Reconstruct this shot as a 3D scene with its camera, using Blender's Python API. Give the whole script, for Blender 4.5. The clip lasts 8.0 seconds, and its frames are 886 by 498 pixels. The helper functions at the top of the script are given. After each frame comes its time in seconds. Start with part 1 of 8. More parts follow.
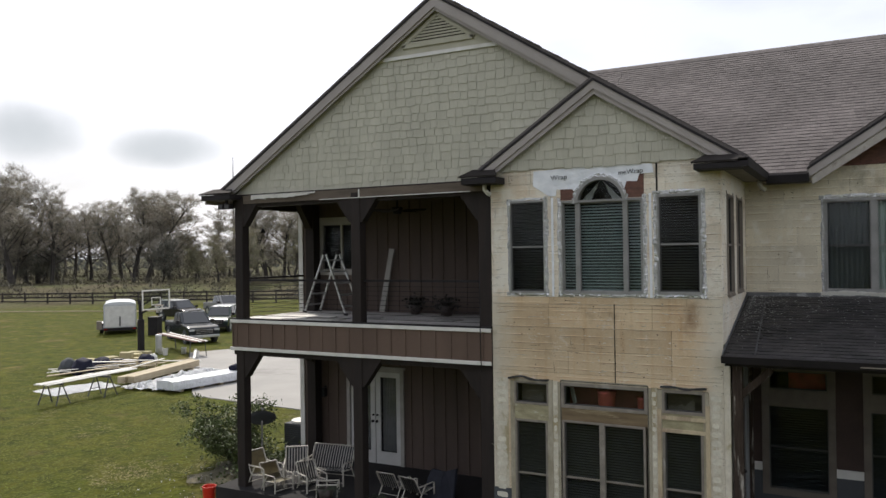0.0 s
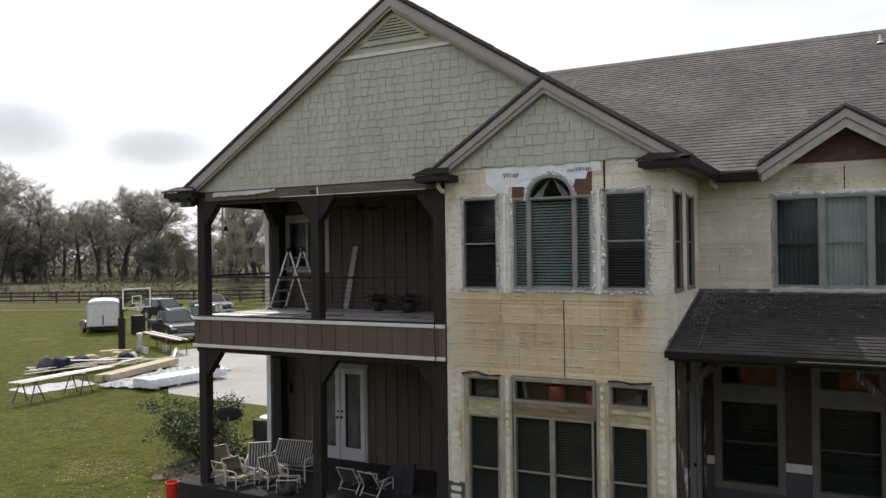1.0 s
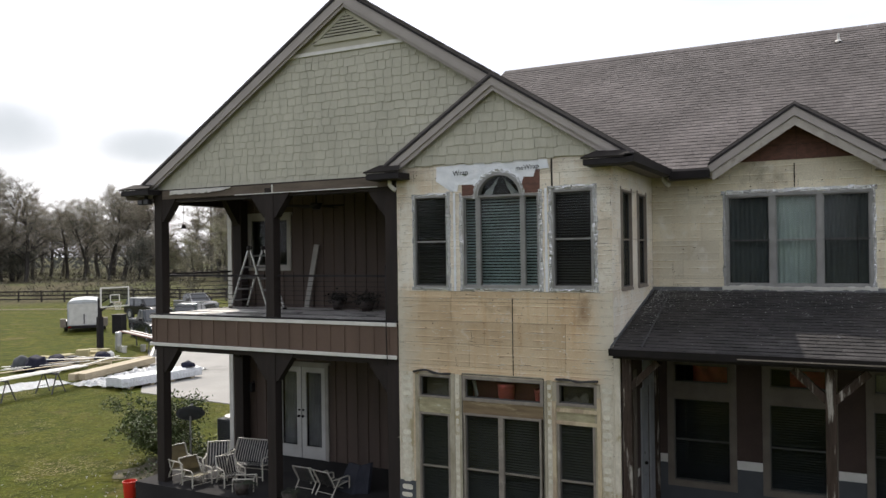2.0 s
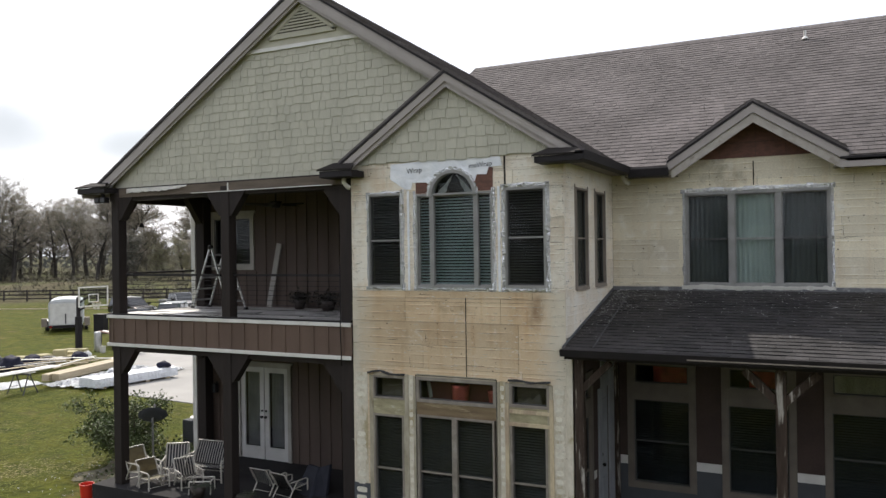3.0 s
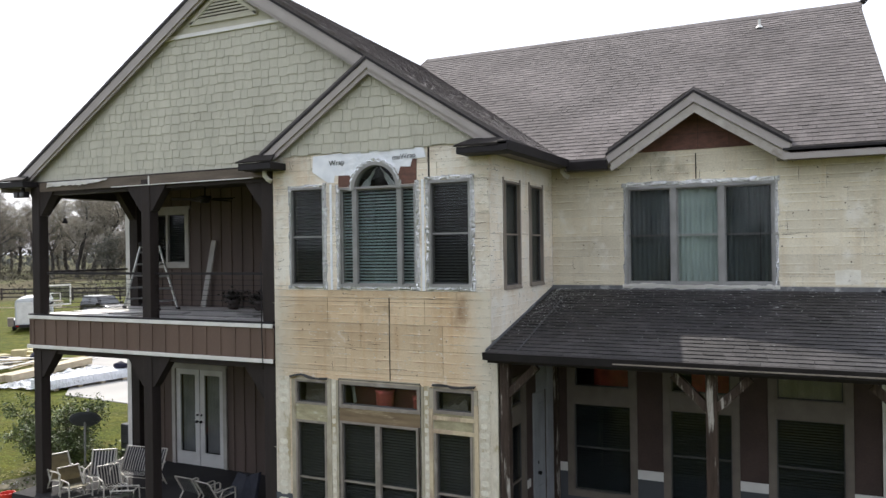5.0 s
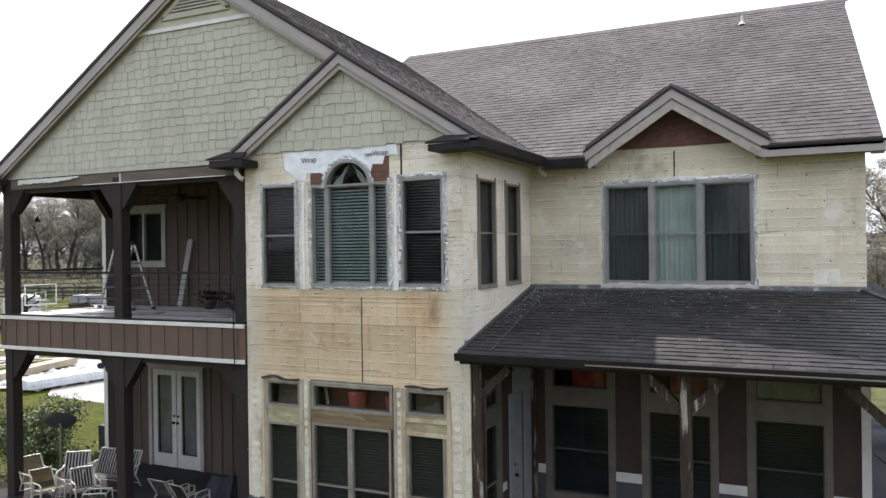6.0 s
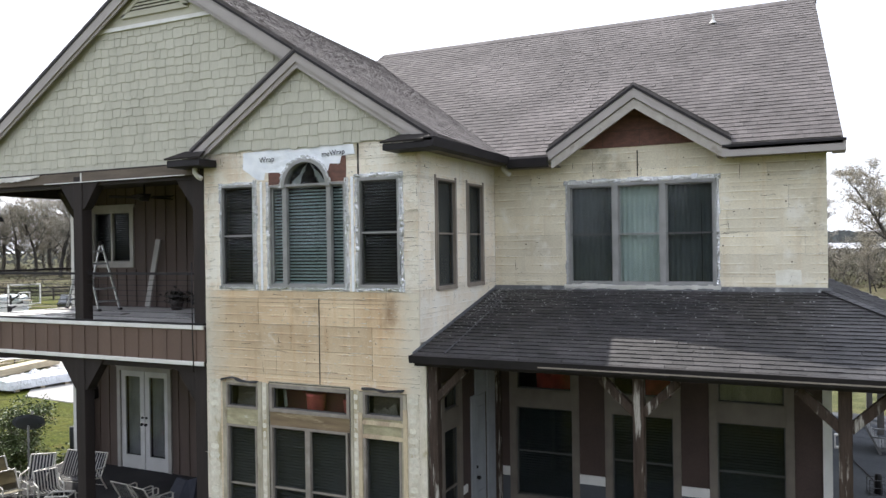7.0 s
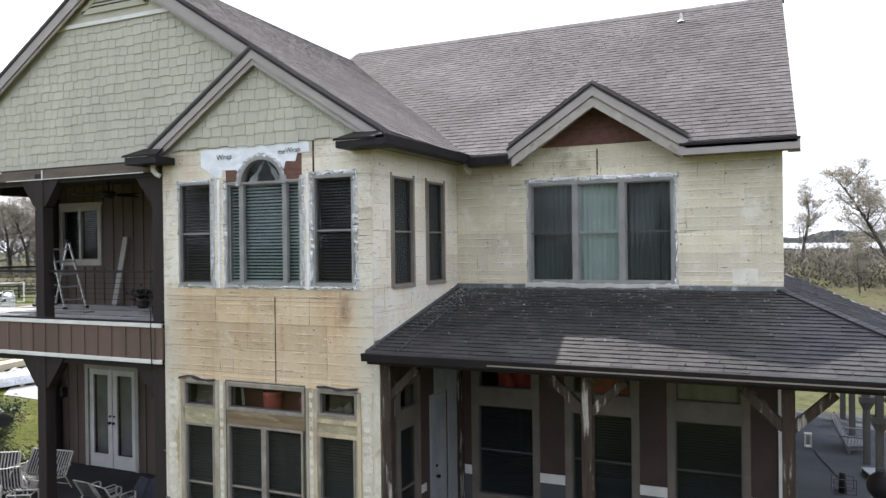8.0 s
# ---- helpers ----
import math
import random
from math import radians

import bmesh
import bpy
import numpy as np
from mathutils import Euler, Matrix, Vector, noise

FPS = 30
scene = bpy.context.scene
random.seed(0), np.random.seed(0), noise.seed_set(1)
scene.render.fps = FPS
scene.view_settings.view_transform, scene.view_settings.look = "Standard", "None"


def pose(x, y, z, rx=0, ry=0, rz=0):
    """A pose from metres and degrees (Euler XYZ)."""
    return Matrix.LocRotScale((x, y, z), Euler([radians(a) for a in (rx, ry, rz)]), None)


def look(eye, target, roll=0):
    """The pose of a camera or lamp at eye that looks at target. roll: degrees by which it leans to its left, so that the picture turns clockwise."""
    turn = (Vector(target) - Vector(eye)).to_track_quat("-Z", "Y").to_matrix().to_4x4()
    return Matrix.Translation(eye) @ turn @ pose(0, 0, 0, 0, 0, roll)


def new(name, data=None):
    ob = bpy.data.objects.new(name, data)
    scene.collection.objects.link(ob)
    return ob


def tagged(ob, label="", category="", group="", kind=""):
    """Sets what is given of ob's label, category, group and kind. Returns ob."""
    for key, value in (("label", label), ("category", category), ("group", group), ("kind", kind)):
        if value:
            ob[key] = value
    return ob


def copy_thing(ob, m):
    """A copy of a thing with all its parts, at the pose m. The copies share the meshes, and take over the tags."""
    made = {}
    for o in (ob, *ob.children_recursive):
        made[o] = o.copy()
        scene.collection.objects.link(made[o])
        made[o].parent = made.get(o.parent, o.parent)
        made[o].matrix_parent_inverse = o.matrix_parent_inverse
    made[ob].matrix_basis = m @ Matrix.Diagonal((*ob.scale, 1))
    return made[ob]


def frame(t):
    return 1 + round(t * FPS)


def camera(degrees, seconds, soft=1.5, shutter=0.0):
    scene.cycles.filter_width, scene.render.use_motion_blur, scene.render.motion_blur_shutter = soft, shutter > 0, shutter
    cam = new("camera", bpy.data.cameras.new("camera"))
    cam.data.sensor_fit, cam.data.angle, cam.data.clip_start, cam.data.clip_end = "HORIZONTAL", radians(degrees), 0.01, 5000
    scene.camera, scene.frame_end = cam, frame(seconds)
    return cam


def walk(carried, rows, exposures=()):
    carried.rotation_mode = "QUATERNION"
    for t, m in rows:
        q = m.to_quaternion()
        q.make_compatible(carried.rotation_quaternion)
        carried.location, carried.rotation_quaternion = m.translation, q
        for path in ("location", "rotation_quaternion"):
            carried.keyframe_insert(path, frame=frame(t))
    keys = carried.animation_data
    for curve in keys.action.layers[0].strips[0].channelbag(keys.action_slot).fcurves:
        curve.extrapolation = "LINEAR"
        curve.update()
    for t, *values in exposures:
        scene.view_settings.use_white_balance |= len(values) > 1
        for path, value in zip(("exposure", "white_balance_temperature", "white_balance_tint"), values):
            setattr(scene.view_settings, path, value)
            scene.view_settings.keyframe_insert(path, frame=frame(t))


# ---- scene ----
cam = camera(59.4, 8.0)
PATH = [
    (0, (5.984, -13.122, 5.537), (5.043, -11.358, 5.548), -0.8),
    (0.5, (6.358, -13.029, 5.498), (5.423, -11.261, 5.51), -0.8),
    (1, (6.695, -12.917, 5.481), (5.769, -11.145, 5.49), -0.8),
    (1.5, (7.046, -12.742, 5.467), (6.127, -10.965, 5.474), -0.8),
    (3, (7.913, -12.013, 5.437), (7.015, -10.226, 5.441), -0.8),
    (3.5, (8.114, -11.692, 5.438), (7.22, -9.902, 5.439), -0.8),
    (4, (8.28, -11.385, 5.43), (7.392, -9.593, 5.429), -0.8),
    (4.5, (8.454, -11.086, 5.415), (7.572, -9.291, 5.414), -0.8),
    (6, (8.777, -10.519, 5.395), (7.913, -8.716, 5.391), -0.8),
    (6.5, (9.006, -10.321, 5.409), (8.146, -8.516, 5.404), -0.8),
    (7, (9.269, -10.138, 5.407), (8.411, -8.331, 5.401), -0.8),
    (7.5, (9.51, -9.985, 5.392), (8.659, -8.175, 5.385), -0.8),
    (8, (9.816, -9.845, 5.381), (8.967, -8.035, 5.373), -0.7),
]
EXPOSURES = [(0.0, 0.05, 6750, 10), (1.5, 0.15, 6750, 10), (3.0, 0.32, 6700, 10), (3.5, 0.44, 6650, 10), (4.5, 0.64, 6550, 10), (6.0, 0.82, 6450, 10), (8.0, 1.0, 6350, 10)]
walk(cam, [(t, look(eye, target, roll)) for t, eye, target, roll in PATH], EXPOSURES)

# ---- sky and sun ----
SUN_TO = Vector((-0.765, 0.645, 1.0)).normalized()
SUN_EL = math.asin(SUN_TO.z)
CLOUDS = (((-0.824, 0.549, 0.1441), 0.064, 0.034), ((-0.7275, 0.6734, 0.1311), 0.068, 0.025))
world = bpy.data.worlds.new("sky")
scene.world = world
world.use_nodes = True
wn, wl = world.node_tree.nodes, world.node_tree.links
sky = wn.new("ShaderNodeTexSky")
sky.sky_type, sky.sun_disc = "NISHITA", False
sky.sun_elevation, sky.sun_rotation = SUN_EL, math.atan2(SUN_TO.x, SUN_TO.y)
sky.air_density, sky.dust_density = 1.0, 3.0
wc = wn.new("ShaderNodeTexCoord")
wmap = wn.new("ShaderNodeMapping")
wmap.inputs["Scale"].default_value = (1.0, 1.0, 3.2)
wl.new(wc.outputs["Generated"], wmap.inputs["Vector"])
wnoise = wn.new("ShaderNodeTexNoise")
wnoise.inputs["Scale"].default_value, wnoise.inputs["Detail"].default_value = 2.6, 7.0
wnoise.inputs["Roughness"].default_value = 0.5
wl.new(wmap.outputs["Vector"], wnoise.inputs["Vector"])
wramp = wn.new("ShaderNodeValToRGB")
wramp.color_ramp.elements[0].position, wramp.color_ramp.elements[0].color = 0.3, (6.6, 7.0, 8.0, 1)
wramp.color_ramp.elements[1].position, wramp.color_ramp.elements[1].color = 0.5, (8.7, 9.2, 10.5, 1)
wl.new(wnoise.outputs["Fac"], wramp.inputs["Fac"])
wmix = wn.new("ShaderNodeMixRGB")
wmix.inputs["Fac"].default_value = 0.75
wl.new(sky.outputs["Color"], wmix.inputs["Color1"])
wl.new(wramp.outputs["Color"], wmix.inputs["Color2"])
wlast = wmix.outputs["Color"]
wob = wn.new("ShaderNodeTexNoise")
wob.inputs["Scale"].default_value, wob.inputs["Detail"].default_value = 9.0, 6.0
wl.new(wc.outputs["Generated"], wob.inputs["Vector"])
for centre, wide, high in CLOUDS:
    c = Vector(centre).normalized()
    right = c.cross(Vector((0, 0, 1))).normalized()
    up = right.cross(c)
    squares = []
    for axis, size in ((right, wide), (up, high)):
        dot, sq = wn.new("ShaderNodeVectorMath"), wn.new("ShaderNodeMath")
        dot.operation, dot.inputs[1].default_value = "DOT_PRODUCT", axis / size
        wl.new(wc.outputs["Generated"], dot.inputs[0])
        sq.operation, sq.inputs[1].default_value = "POWER", 2.0
        ab = wn.new("ShaderNodeMath")
        ab.operation = "ABSOLUTE"
        wl.new(dot.outputs["Value"], ab.inputs[0])
        wl.new(ab.outputs[0], sq.inputs[0])
        squares.append(sq.outputs[0])
    t0, t1, t2, t3 = (wn.new("ShaderNodeMath") for _ in range(4))
    t0.operation = "ADD"
    wl.new(squares[0], t0.inputs[0])
    wl.new(squares[1], t0.inputs[1])
    t1.operation, t1.inputs[1].default_value = "MULTIPLY_ADD", 1.6
    wl.new(wob.outputs["Fac"], t1.inputs[0])
    wl.new(t0.outputs[0], t1.inputs[2])
    fade = wn.new("ShaderNodeMapRange")
    fade.interpolation_type = "SMOOTHSTEP"
    fade.inputs["From Min"].default_value, fade.inputs["From Max"].default_value = 0.6, 2.3
    fade.inputs["To Min"].default_value, fade.inputs["To Max"].default_value = 0.8, 0.0
    wl.new(t1.outputs[0], fade.inputs["Value"])
    ahead = wn.new("ShaderNodeVectorMath")
    ahead.operation, ahead.inputs[1].default_value = "DOT_PRODUCT", c
    wl.new(wc.outputs["Generated"], ahead.inputs[0])
    t2.operation, t2.inputs[1].default_value = "GREATER_THAN", 0.5
    wl.new(ahead.outputs["Value"], t2.inputs[0])
    t3.operation = "MULTIPLY"
    wl.new(fade.outputs[0], t3.inputs[0])
    wl.new(t2.outputs[0], t3.inputs[1])
    blend = wn.new("ShaderNodeMixRGB")
    blend.inputs["Color2"].default_value = (4.5, 4.95, 5.4, 1)
    wl.new(t3.outputs[0], blend.inputs["Fac"])
    wl.new(wlast, blend.inputs["Color1"])
    wlast = blend.outputs["Color"]
wl.new(wlast, wn["Background"].inputs["Color"])
wn["Background"].inputs["Strength"].default_value = 0.12
sun = new("sun", bpy.data.lights.new("sun", "SUN"))
sun.data.energy, sun.data.angle, sun.data.color = 3.6, radians(0.6), (1.0, 0.95, 0.88)
sun.matrix_world = look(SUN_TO * 60, (0, 0, 0))

# ---- materials ----
def mat(name, c1, c2=None, scale=4.0, fine=60.0, rough=0.75, bump=0.15, metal=0.0, rnd=0.0, island=0.0, stretch=(1, 1, 1), grain=0.25, stain=None, stain_at=0.6, spec=0.5, dist=0.01):
    """Two-scale procedural surface: c1 to c2 by broad noise, fine grain and bump, optional stain, and variation per piece."""
    m = bpy.data.materials.new(name)
    m.use_nodes = True
    n, l = m.node_tree.nodes, m.node_tree.links
    b = n["Principled BSDF"]
    b.inputs["Roughness"].default_value, b.inputs["Metallic"].default_value = rough, metal
    b.inputs["Specular IOR Level"].default_value = spec
    c2 = c2 or tuple(v * 0.75 for v in c1)
    tc = n.new("ShaderNodeTexCoord")
    mp = n.new("ShaderNodeMapping")
    mp.inputs["Scale"].default_value = stretch
    l.new(tc.outputs["Object"], mp.inputs["Vector"])
    n1 = n.new("ShaderNodeTexNoise")
    n1.inputs["Scale"].default_value, n1.inputs["Detail"].default_value = scale, 5.0
    n2 = n.new("ShaderNodeTexNoise")
    n2.inputs["Scale"].default_value, n2.inputs["Detail"].default_value = fine, 4.0
    l.new(mp.outputs["Vector"], n1.inputs["Vector"])
    l.new(mp.outputs["Vector"], n2.inputs["Vector"])
    r1 = n.new("ShaderNodeValToRGB")
    r1.color_ramp.elements[0].position, r1.color_ramp.elements[0].color = 0.35, (*c1, 1)
    r1.color_ramp.elements[1].position, r1.color_ramp.elements[1].color = 0.65, (*c2, 1)
    l.new(n1.outputs["Fac"], r1.inputs["Fac"])
    col = r1.outputs["Color"]
    if stain:
        n3 = n.new("ShaderNodeTexNoise")
        n3.inputs["Scale"].default_value, n3.inputs["Detail"].default_value, n3.inputs["Roughness"].default_value = scale * 0.45, 9.0, 0.65
        l.new(mp.outputs["Vector"], n3.inputs["Vector"])
        r3 = n.new("ShaderNodeValToRGB")
        r3.color_ramp.elements[0].position, r3.color_ramp.elements[1].position = stain_at, stain_at + 0.08
        l.new(n3.outputs["Fac"], r3.inputs["Fac"])
        mx = n.new("ShaderNodeMixRGB")
        l.new(r3.outputs["Color"], mx.inputs["Fac"])
        l.new(col, mx.inputs["Color1"])
        mx.inputs["Color2"].default_value = (*stain, 1)
        col = mx.outputs["Color"]
    value = n.new("ShaderNodeMath")
    value.operation, value.inputs[1].default_value, value.inputs[2].default_value = "MULTIPLY_ADD", grain * 2, 1 - grain
    l.new(n2.outputs["Fac"], value.inputs[0])
    val = value.outputs[0]
    for amount, kind in ((rnd, "object"), (island, "island")):
        if amount:
            src = n.new("ShaderNodeObjectInfo").outputs["Random"] if kind == "object" else n.new("ShaderNodeNewGeometry").outputs["Random Per Island"]
            a = n.new("ShaderNodeMath")
            a.operation, a.inputs[1].default_value, a.inputs[2].default_value = "MULTIPLY_ADD", amount * 2, 1 - amount
            l.new(src, a.inputs[0])
            k = n.new("ShaderNodeMath")
            k.operation = "MULTIPLY"
            l.new(val, k.inputs[0])
            l.new(a.outputs[0], k.inputs[1])
            val = k.outputs[0]
    hsv = n.new("ShaderNodeHueSaturation")
    l.new(col, hsv.inputs["Color"])
    l.new(val, hsv.inputs["Value"])
    l.new(hsv.outputs["Color"], b.inputs["Base Color"])
    if bump:
        bp = n.new("ShaderNodeBump")
        bp.inputs["Strength"].default_value, bp.inputs["Distance"].default_value = bump, dist
        l.new(n2.outputs["Fac"], bp.inputs["Height"])
        l.new(bp.outputs["Normal"], b.inputs["Normal"])
    return m


def sheathing_material(name, c1, c2, lines, pale=0.56, dirt=0.6, margins=None, run=None, streak=0.42):
    """Weathered sheathing: yellowed board with the ghost lines that the removed lap siding left, and rusty streaks."""
    m = mat(name, c1, c2, scale=1.3, fine=45, rough=0.9, bump=0.2, rnd=0.1, grain=0.24, stain=tuple(v * 0.72 for v in c2), stain_at=dirt)
    n, l = m.node_tree.nodes, m.node_tree.links
    b = n["Principled BSDF"]
    base = b.inputs["Base Color"].links[0].from_socket
    tc = n.new("ShaderNodeTexCoord")
    sep = n.new("ShaderNodeSeparateXYZ")
    l.new(tc.outputs["Object"], sep.inputs[0])
    wob = n.new("ShaderNodeTexNoise")
    wob.inputs["Scale"].default_value, wob.inputs["Detail"].default_value = 2.0, 3.0
    l.new(tc.outputs["Object"], wob.inputs["Vector"])
    add = n.new("ShaderNodeMath")
    add.operation, add.inputs[1].default_value = "MULTIPLY_ADD", 0.022
    l.new(wob.outputs["Fac"], add.inputs[0])
    l.new(sep.outputs["Z"], add.inputs[2])
    div = n.new("ShaderNodeMath")
    div.operation, div.inputs[1].default_value = "DIVIDE", 0.145
    l.new(add.outputs[0], div.inputs[0])
    fr = n.new("ShaderNodeMath")
    fr.operation = "FRACT"
    l.new(div.outputs[0], fr.inputs[0])
    ramp = n.new("ShaderNodeValToRGB")
    e = ramp.color_ramp.elements
    e[0].position, e[0].color = 0.0, (0.7, 0.7, 0.7, 1)
    e[1].position, e[1].color = 1.0, (0.34, 0.34, 0.34, 1)
    for p, v in ((0.06, 0.78), (0.12, 0.52), (0.55, 0.46), (0.8, 0.47), (0.93, 0.27)):
        k = e.new(p)
        k.color = (v, v, v, 1)
    l.new(fr.outputs[0], ramp.inputs["Fac"])
    patch = n.new("ShaderNodeTexNoise")
    patch.inputs["Scale"].default_value, patch.inputs["Detail"].default_value = 3.0, 6.0
    l.new(tc.outputs["Object"], patch.inputs["Vector"])
    pr = n.new("ShaderNodeValToRGB")
    pr.color_ramp.elements[0].position, pr.color_ramp.elements[1].position = 0.4, 0.62
    pr.color_ramp.elements[1].color = (lines, lines, lines, 1)
    l.new(patch.outputs["Fac"], pr.inputs["Fac"])
    ov = n.new("ShaderNodeMixRGB")
    ov.blend_type = "OVERLAY"
    l.new(pr.outputs["Color"], ov.inputs["Fac"])
    l.new(base, ov.inputs["Color1"])
    l.new(ramp.outputs["Color"], ov.inputs["Color2"])
    # vertical run-off streaks
    mp = n.new("ShaderNodeMapping")
    mp.inputs["Scale"].default_value = (5.0, 5.0, 0.35)
    l.new(tc.outputs["Object"], mp.inputs["Vector"])
    st = n.new("ShaderNodeTexNoise")
    st.inputs["Scale"].default_value, st.inputs["Detail"].default_value = 1.6, 6.0
    l.new(mp.outputs["Vector"], st.inputs["Vector"])
    sr = n.new("ShaderNodeValToRGB")
    sr.color_ramp.elements[0].position, sr.color_ramp.elements[1].position = 0.54, 0.72
    sr.color_ramp.elements[1].color = (streak, streak, streak, 1)
    l.new(st.outputs["Fac"], sr.inputs["Fac"])
    rust = n.new("ShaderNodeMixRGB")
    rust.blend_type = "MULTIPLY"
    rust.inputs["Color2"].default_value = (0.82, 0.64, 0.46, 1)
    l.new(sr.outputs["Color"], rust.inputs["Fac"])
    l.new(ov.outputs["Color"], rust.inputs["Color1"])
    # sparse nail marks
    vo = n.new("ShaderNodeTexVoronoi")
    vo.inputs["Scale"].default_value = 5.5
    l.new(tc.outputs["Object"], vo.inputs["Vector"])
    vr = n.new("ShaderNodeValToRGB")
    vr.color_ramp.elements[0].position, vr.color_ramp.elements[0].color = 0.06, (1, 1, 1, 1)
    vr.color_ramp.elements[1].position, vr.color_ramp.elements[1].color = 0.08, (0, 0, 0, 1)
    l.new(vo.outputs["Distance"], vr.inputs["Fac"])
    nail = n.new("ShaderNodeMixRGB")
    nail.inputs["Color2"].default_value = (0.08, 0.06, 0.04, 1)
    l.new(vr.outputs["Color"], nail.inputs["Fac"])
    l.new(rust.outputs["Color"], nail.inputs["Color1"])
    # pale residue where paper and paint came off
    wn_, wr = n.new("ShaderNodeTexNoise"), n.new("ShaderNodeValToRGB")
    wn_.inputs["Scale"].default_value, wn_.inputs["Detail"].default_value, wn_.inputs["Roughness"].default_value = 1.7, 10.0, 0.72
    l.new(tc.outputs["Object"], wn_.inputs["Vector"])
    wr.color_ramp.elements[0].position, wr.color_ramp.elements[1].position = pale, pale + 0.1
    wr.color_ramp.elements[1].color = (0.6, 0.6, 0.6, 1)
    l.new(wn_.outputs["Fac"], wr.inputs["Fac"])
    res = n.new("ShaderNodeMixRGB")
    res.inputs["Color2"].default_value = (0.75, 0.72, 0.64, 1)
    l.new(wr.outputs["Color"], res.inputs["Fac"])
    l.new(nail.outputs["Color"], res.inputs["Color1"])
    last = res.outputs["Color"]
    for at, scale, stretch, colour, amount in ((0.655, 3.4, (1, 1, 3.2), (0.8, 0.78, 0.71, 1), 0.7), (0.665, 2.6, (1, 1, 2.4), (0.2, 0.155, 0.1, 1), 0.55), (0.675, 5.0, (4.0, 4.0, 1), (0.3, 0.24, 0.16, 1), 0.5)):
        mp2, sn, sr2, sm = n.new("ShaderNodeMapping"), n.new("ShaderNodeTexNoise"), n.new("ShaderNodeValToRGB"), n.new("ShaderNodeMixRGB")
        mp2.inputs["Scale"].default_value = stretch
        mp2.inputs["Location"].default_value = (scale * 3.1, scale * 1.7, scale)
        l.new(tc.outputs["Object"], mp2.inputs["Vector"])
        sn.inputs["Scale"].default_value, sn.inputs["Detail"].default_value, sn.inputs["Roughness"].default_value = scale, 9.0, 0.7
        l.new(mp2.outputs["Vector"], sn.inputs["Vector"])
        sr2.color_ramp.elements[0].position, sr2.color_ramp.elements[1].position = at, at + 0.035
        sr2.color_ramp.elements[1].color = (amount, amount, amount, 1)
        l.new(sn.outputs["Fac"], sr2.inputs["Fac"])
        l.new(sr2.outputs["Color"], sm.inputs["Fac"])
        l.new(last, sm.inputs["Color1"])
        sm.inputs["Color2"].default_value = colour
        last = sm.outputs["Color"]
    # paler, chalky margins of the wall, and a rusty run under a window corner: (coordinate, middle, from, to)
    spots = []
    if margins:
        middle, a0, a1 = margins
        spots.append(((1.0, 0.0, 0.0), (middle, 0, 0), a0, a1, 0.0, 0.78, (0.6, 0.565, 0.47, 1), 0.7))
    if run:
        spots.append(((1 / 0.2, 0.0, 1 / 0.32), run, 0.0, 0.9, 0.7, 0.0, (0.2, 0.115, 0.06, 1), 2.6))
    for scale3, at3, f0, f1, v0, v1, colour, rag in spots:
        sb, ml, ln = n.new("ShaderNodeVectorMath"), n.new("ShaderNodeVectorMath"), n.new("ShaderNodeVectorMath")
        sb.operation, sb.inputs[1].default_value = "SUBTRACT", at3
        ml.operation, ml.inputs[1].default_value = "MULTIPLY", scale3
        ln.operation = "LENGTH"
        l.new(tc.outputs["Object"], sb.inputs[0])
        l.new(sb.outputs[0], ml.inputs[0])
        l.new(ml.outputs[0], ln.inputs[0])
        rn, ra, mr, sm = n.new("ShaderNodeTexNoise"), n.new("ShaderNodeMath"), n.new("ShaderNodeMapRange"), n.new("ShaderNodeMixRGB")
        rn.inputs["Scale"].default_value, rn.inputs["Detail"].default_value, rn.inputs["Roughness"].default_value = 3.5, 9.0, 0.7
        l.new(tc.outputs["Object"], rn.inputs["Vector"])
        ra.operation, ra.inputs[1].default_value = "MULTIPLY_ADD", rag
        l.new(rn.outputs["Fac"], ra.inputs[0])
        l.new(ln.outputs["Value"], ra.inputs[2])
        mr.inputs["From Min"].default_value, mr.inputs["From Max"].default_value = f0 + rag / 2, f1 + rag / 2
        mr.inputs["To Min"].default_value, mr.inputs["To Max"].default_value = v0, v1
        l.new(ra.outputs[0], mr.inputs["Value"])
        l.new(mr.outputs[0], sm.inputs["Fac"])
        l.new(last, sm.inputs["Color1"])
        sm.inputs["Color2"].default_value = colour
        last = sm.outputs["Color"]
    l.new(last, b.inputs["Base Color"])
    return m


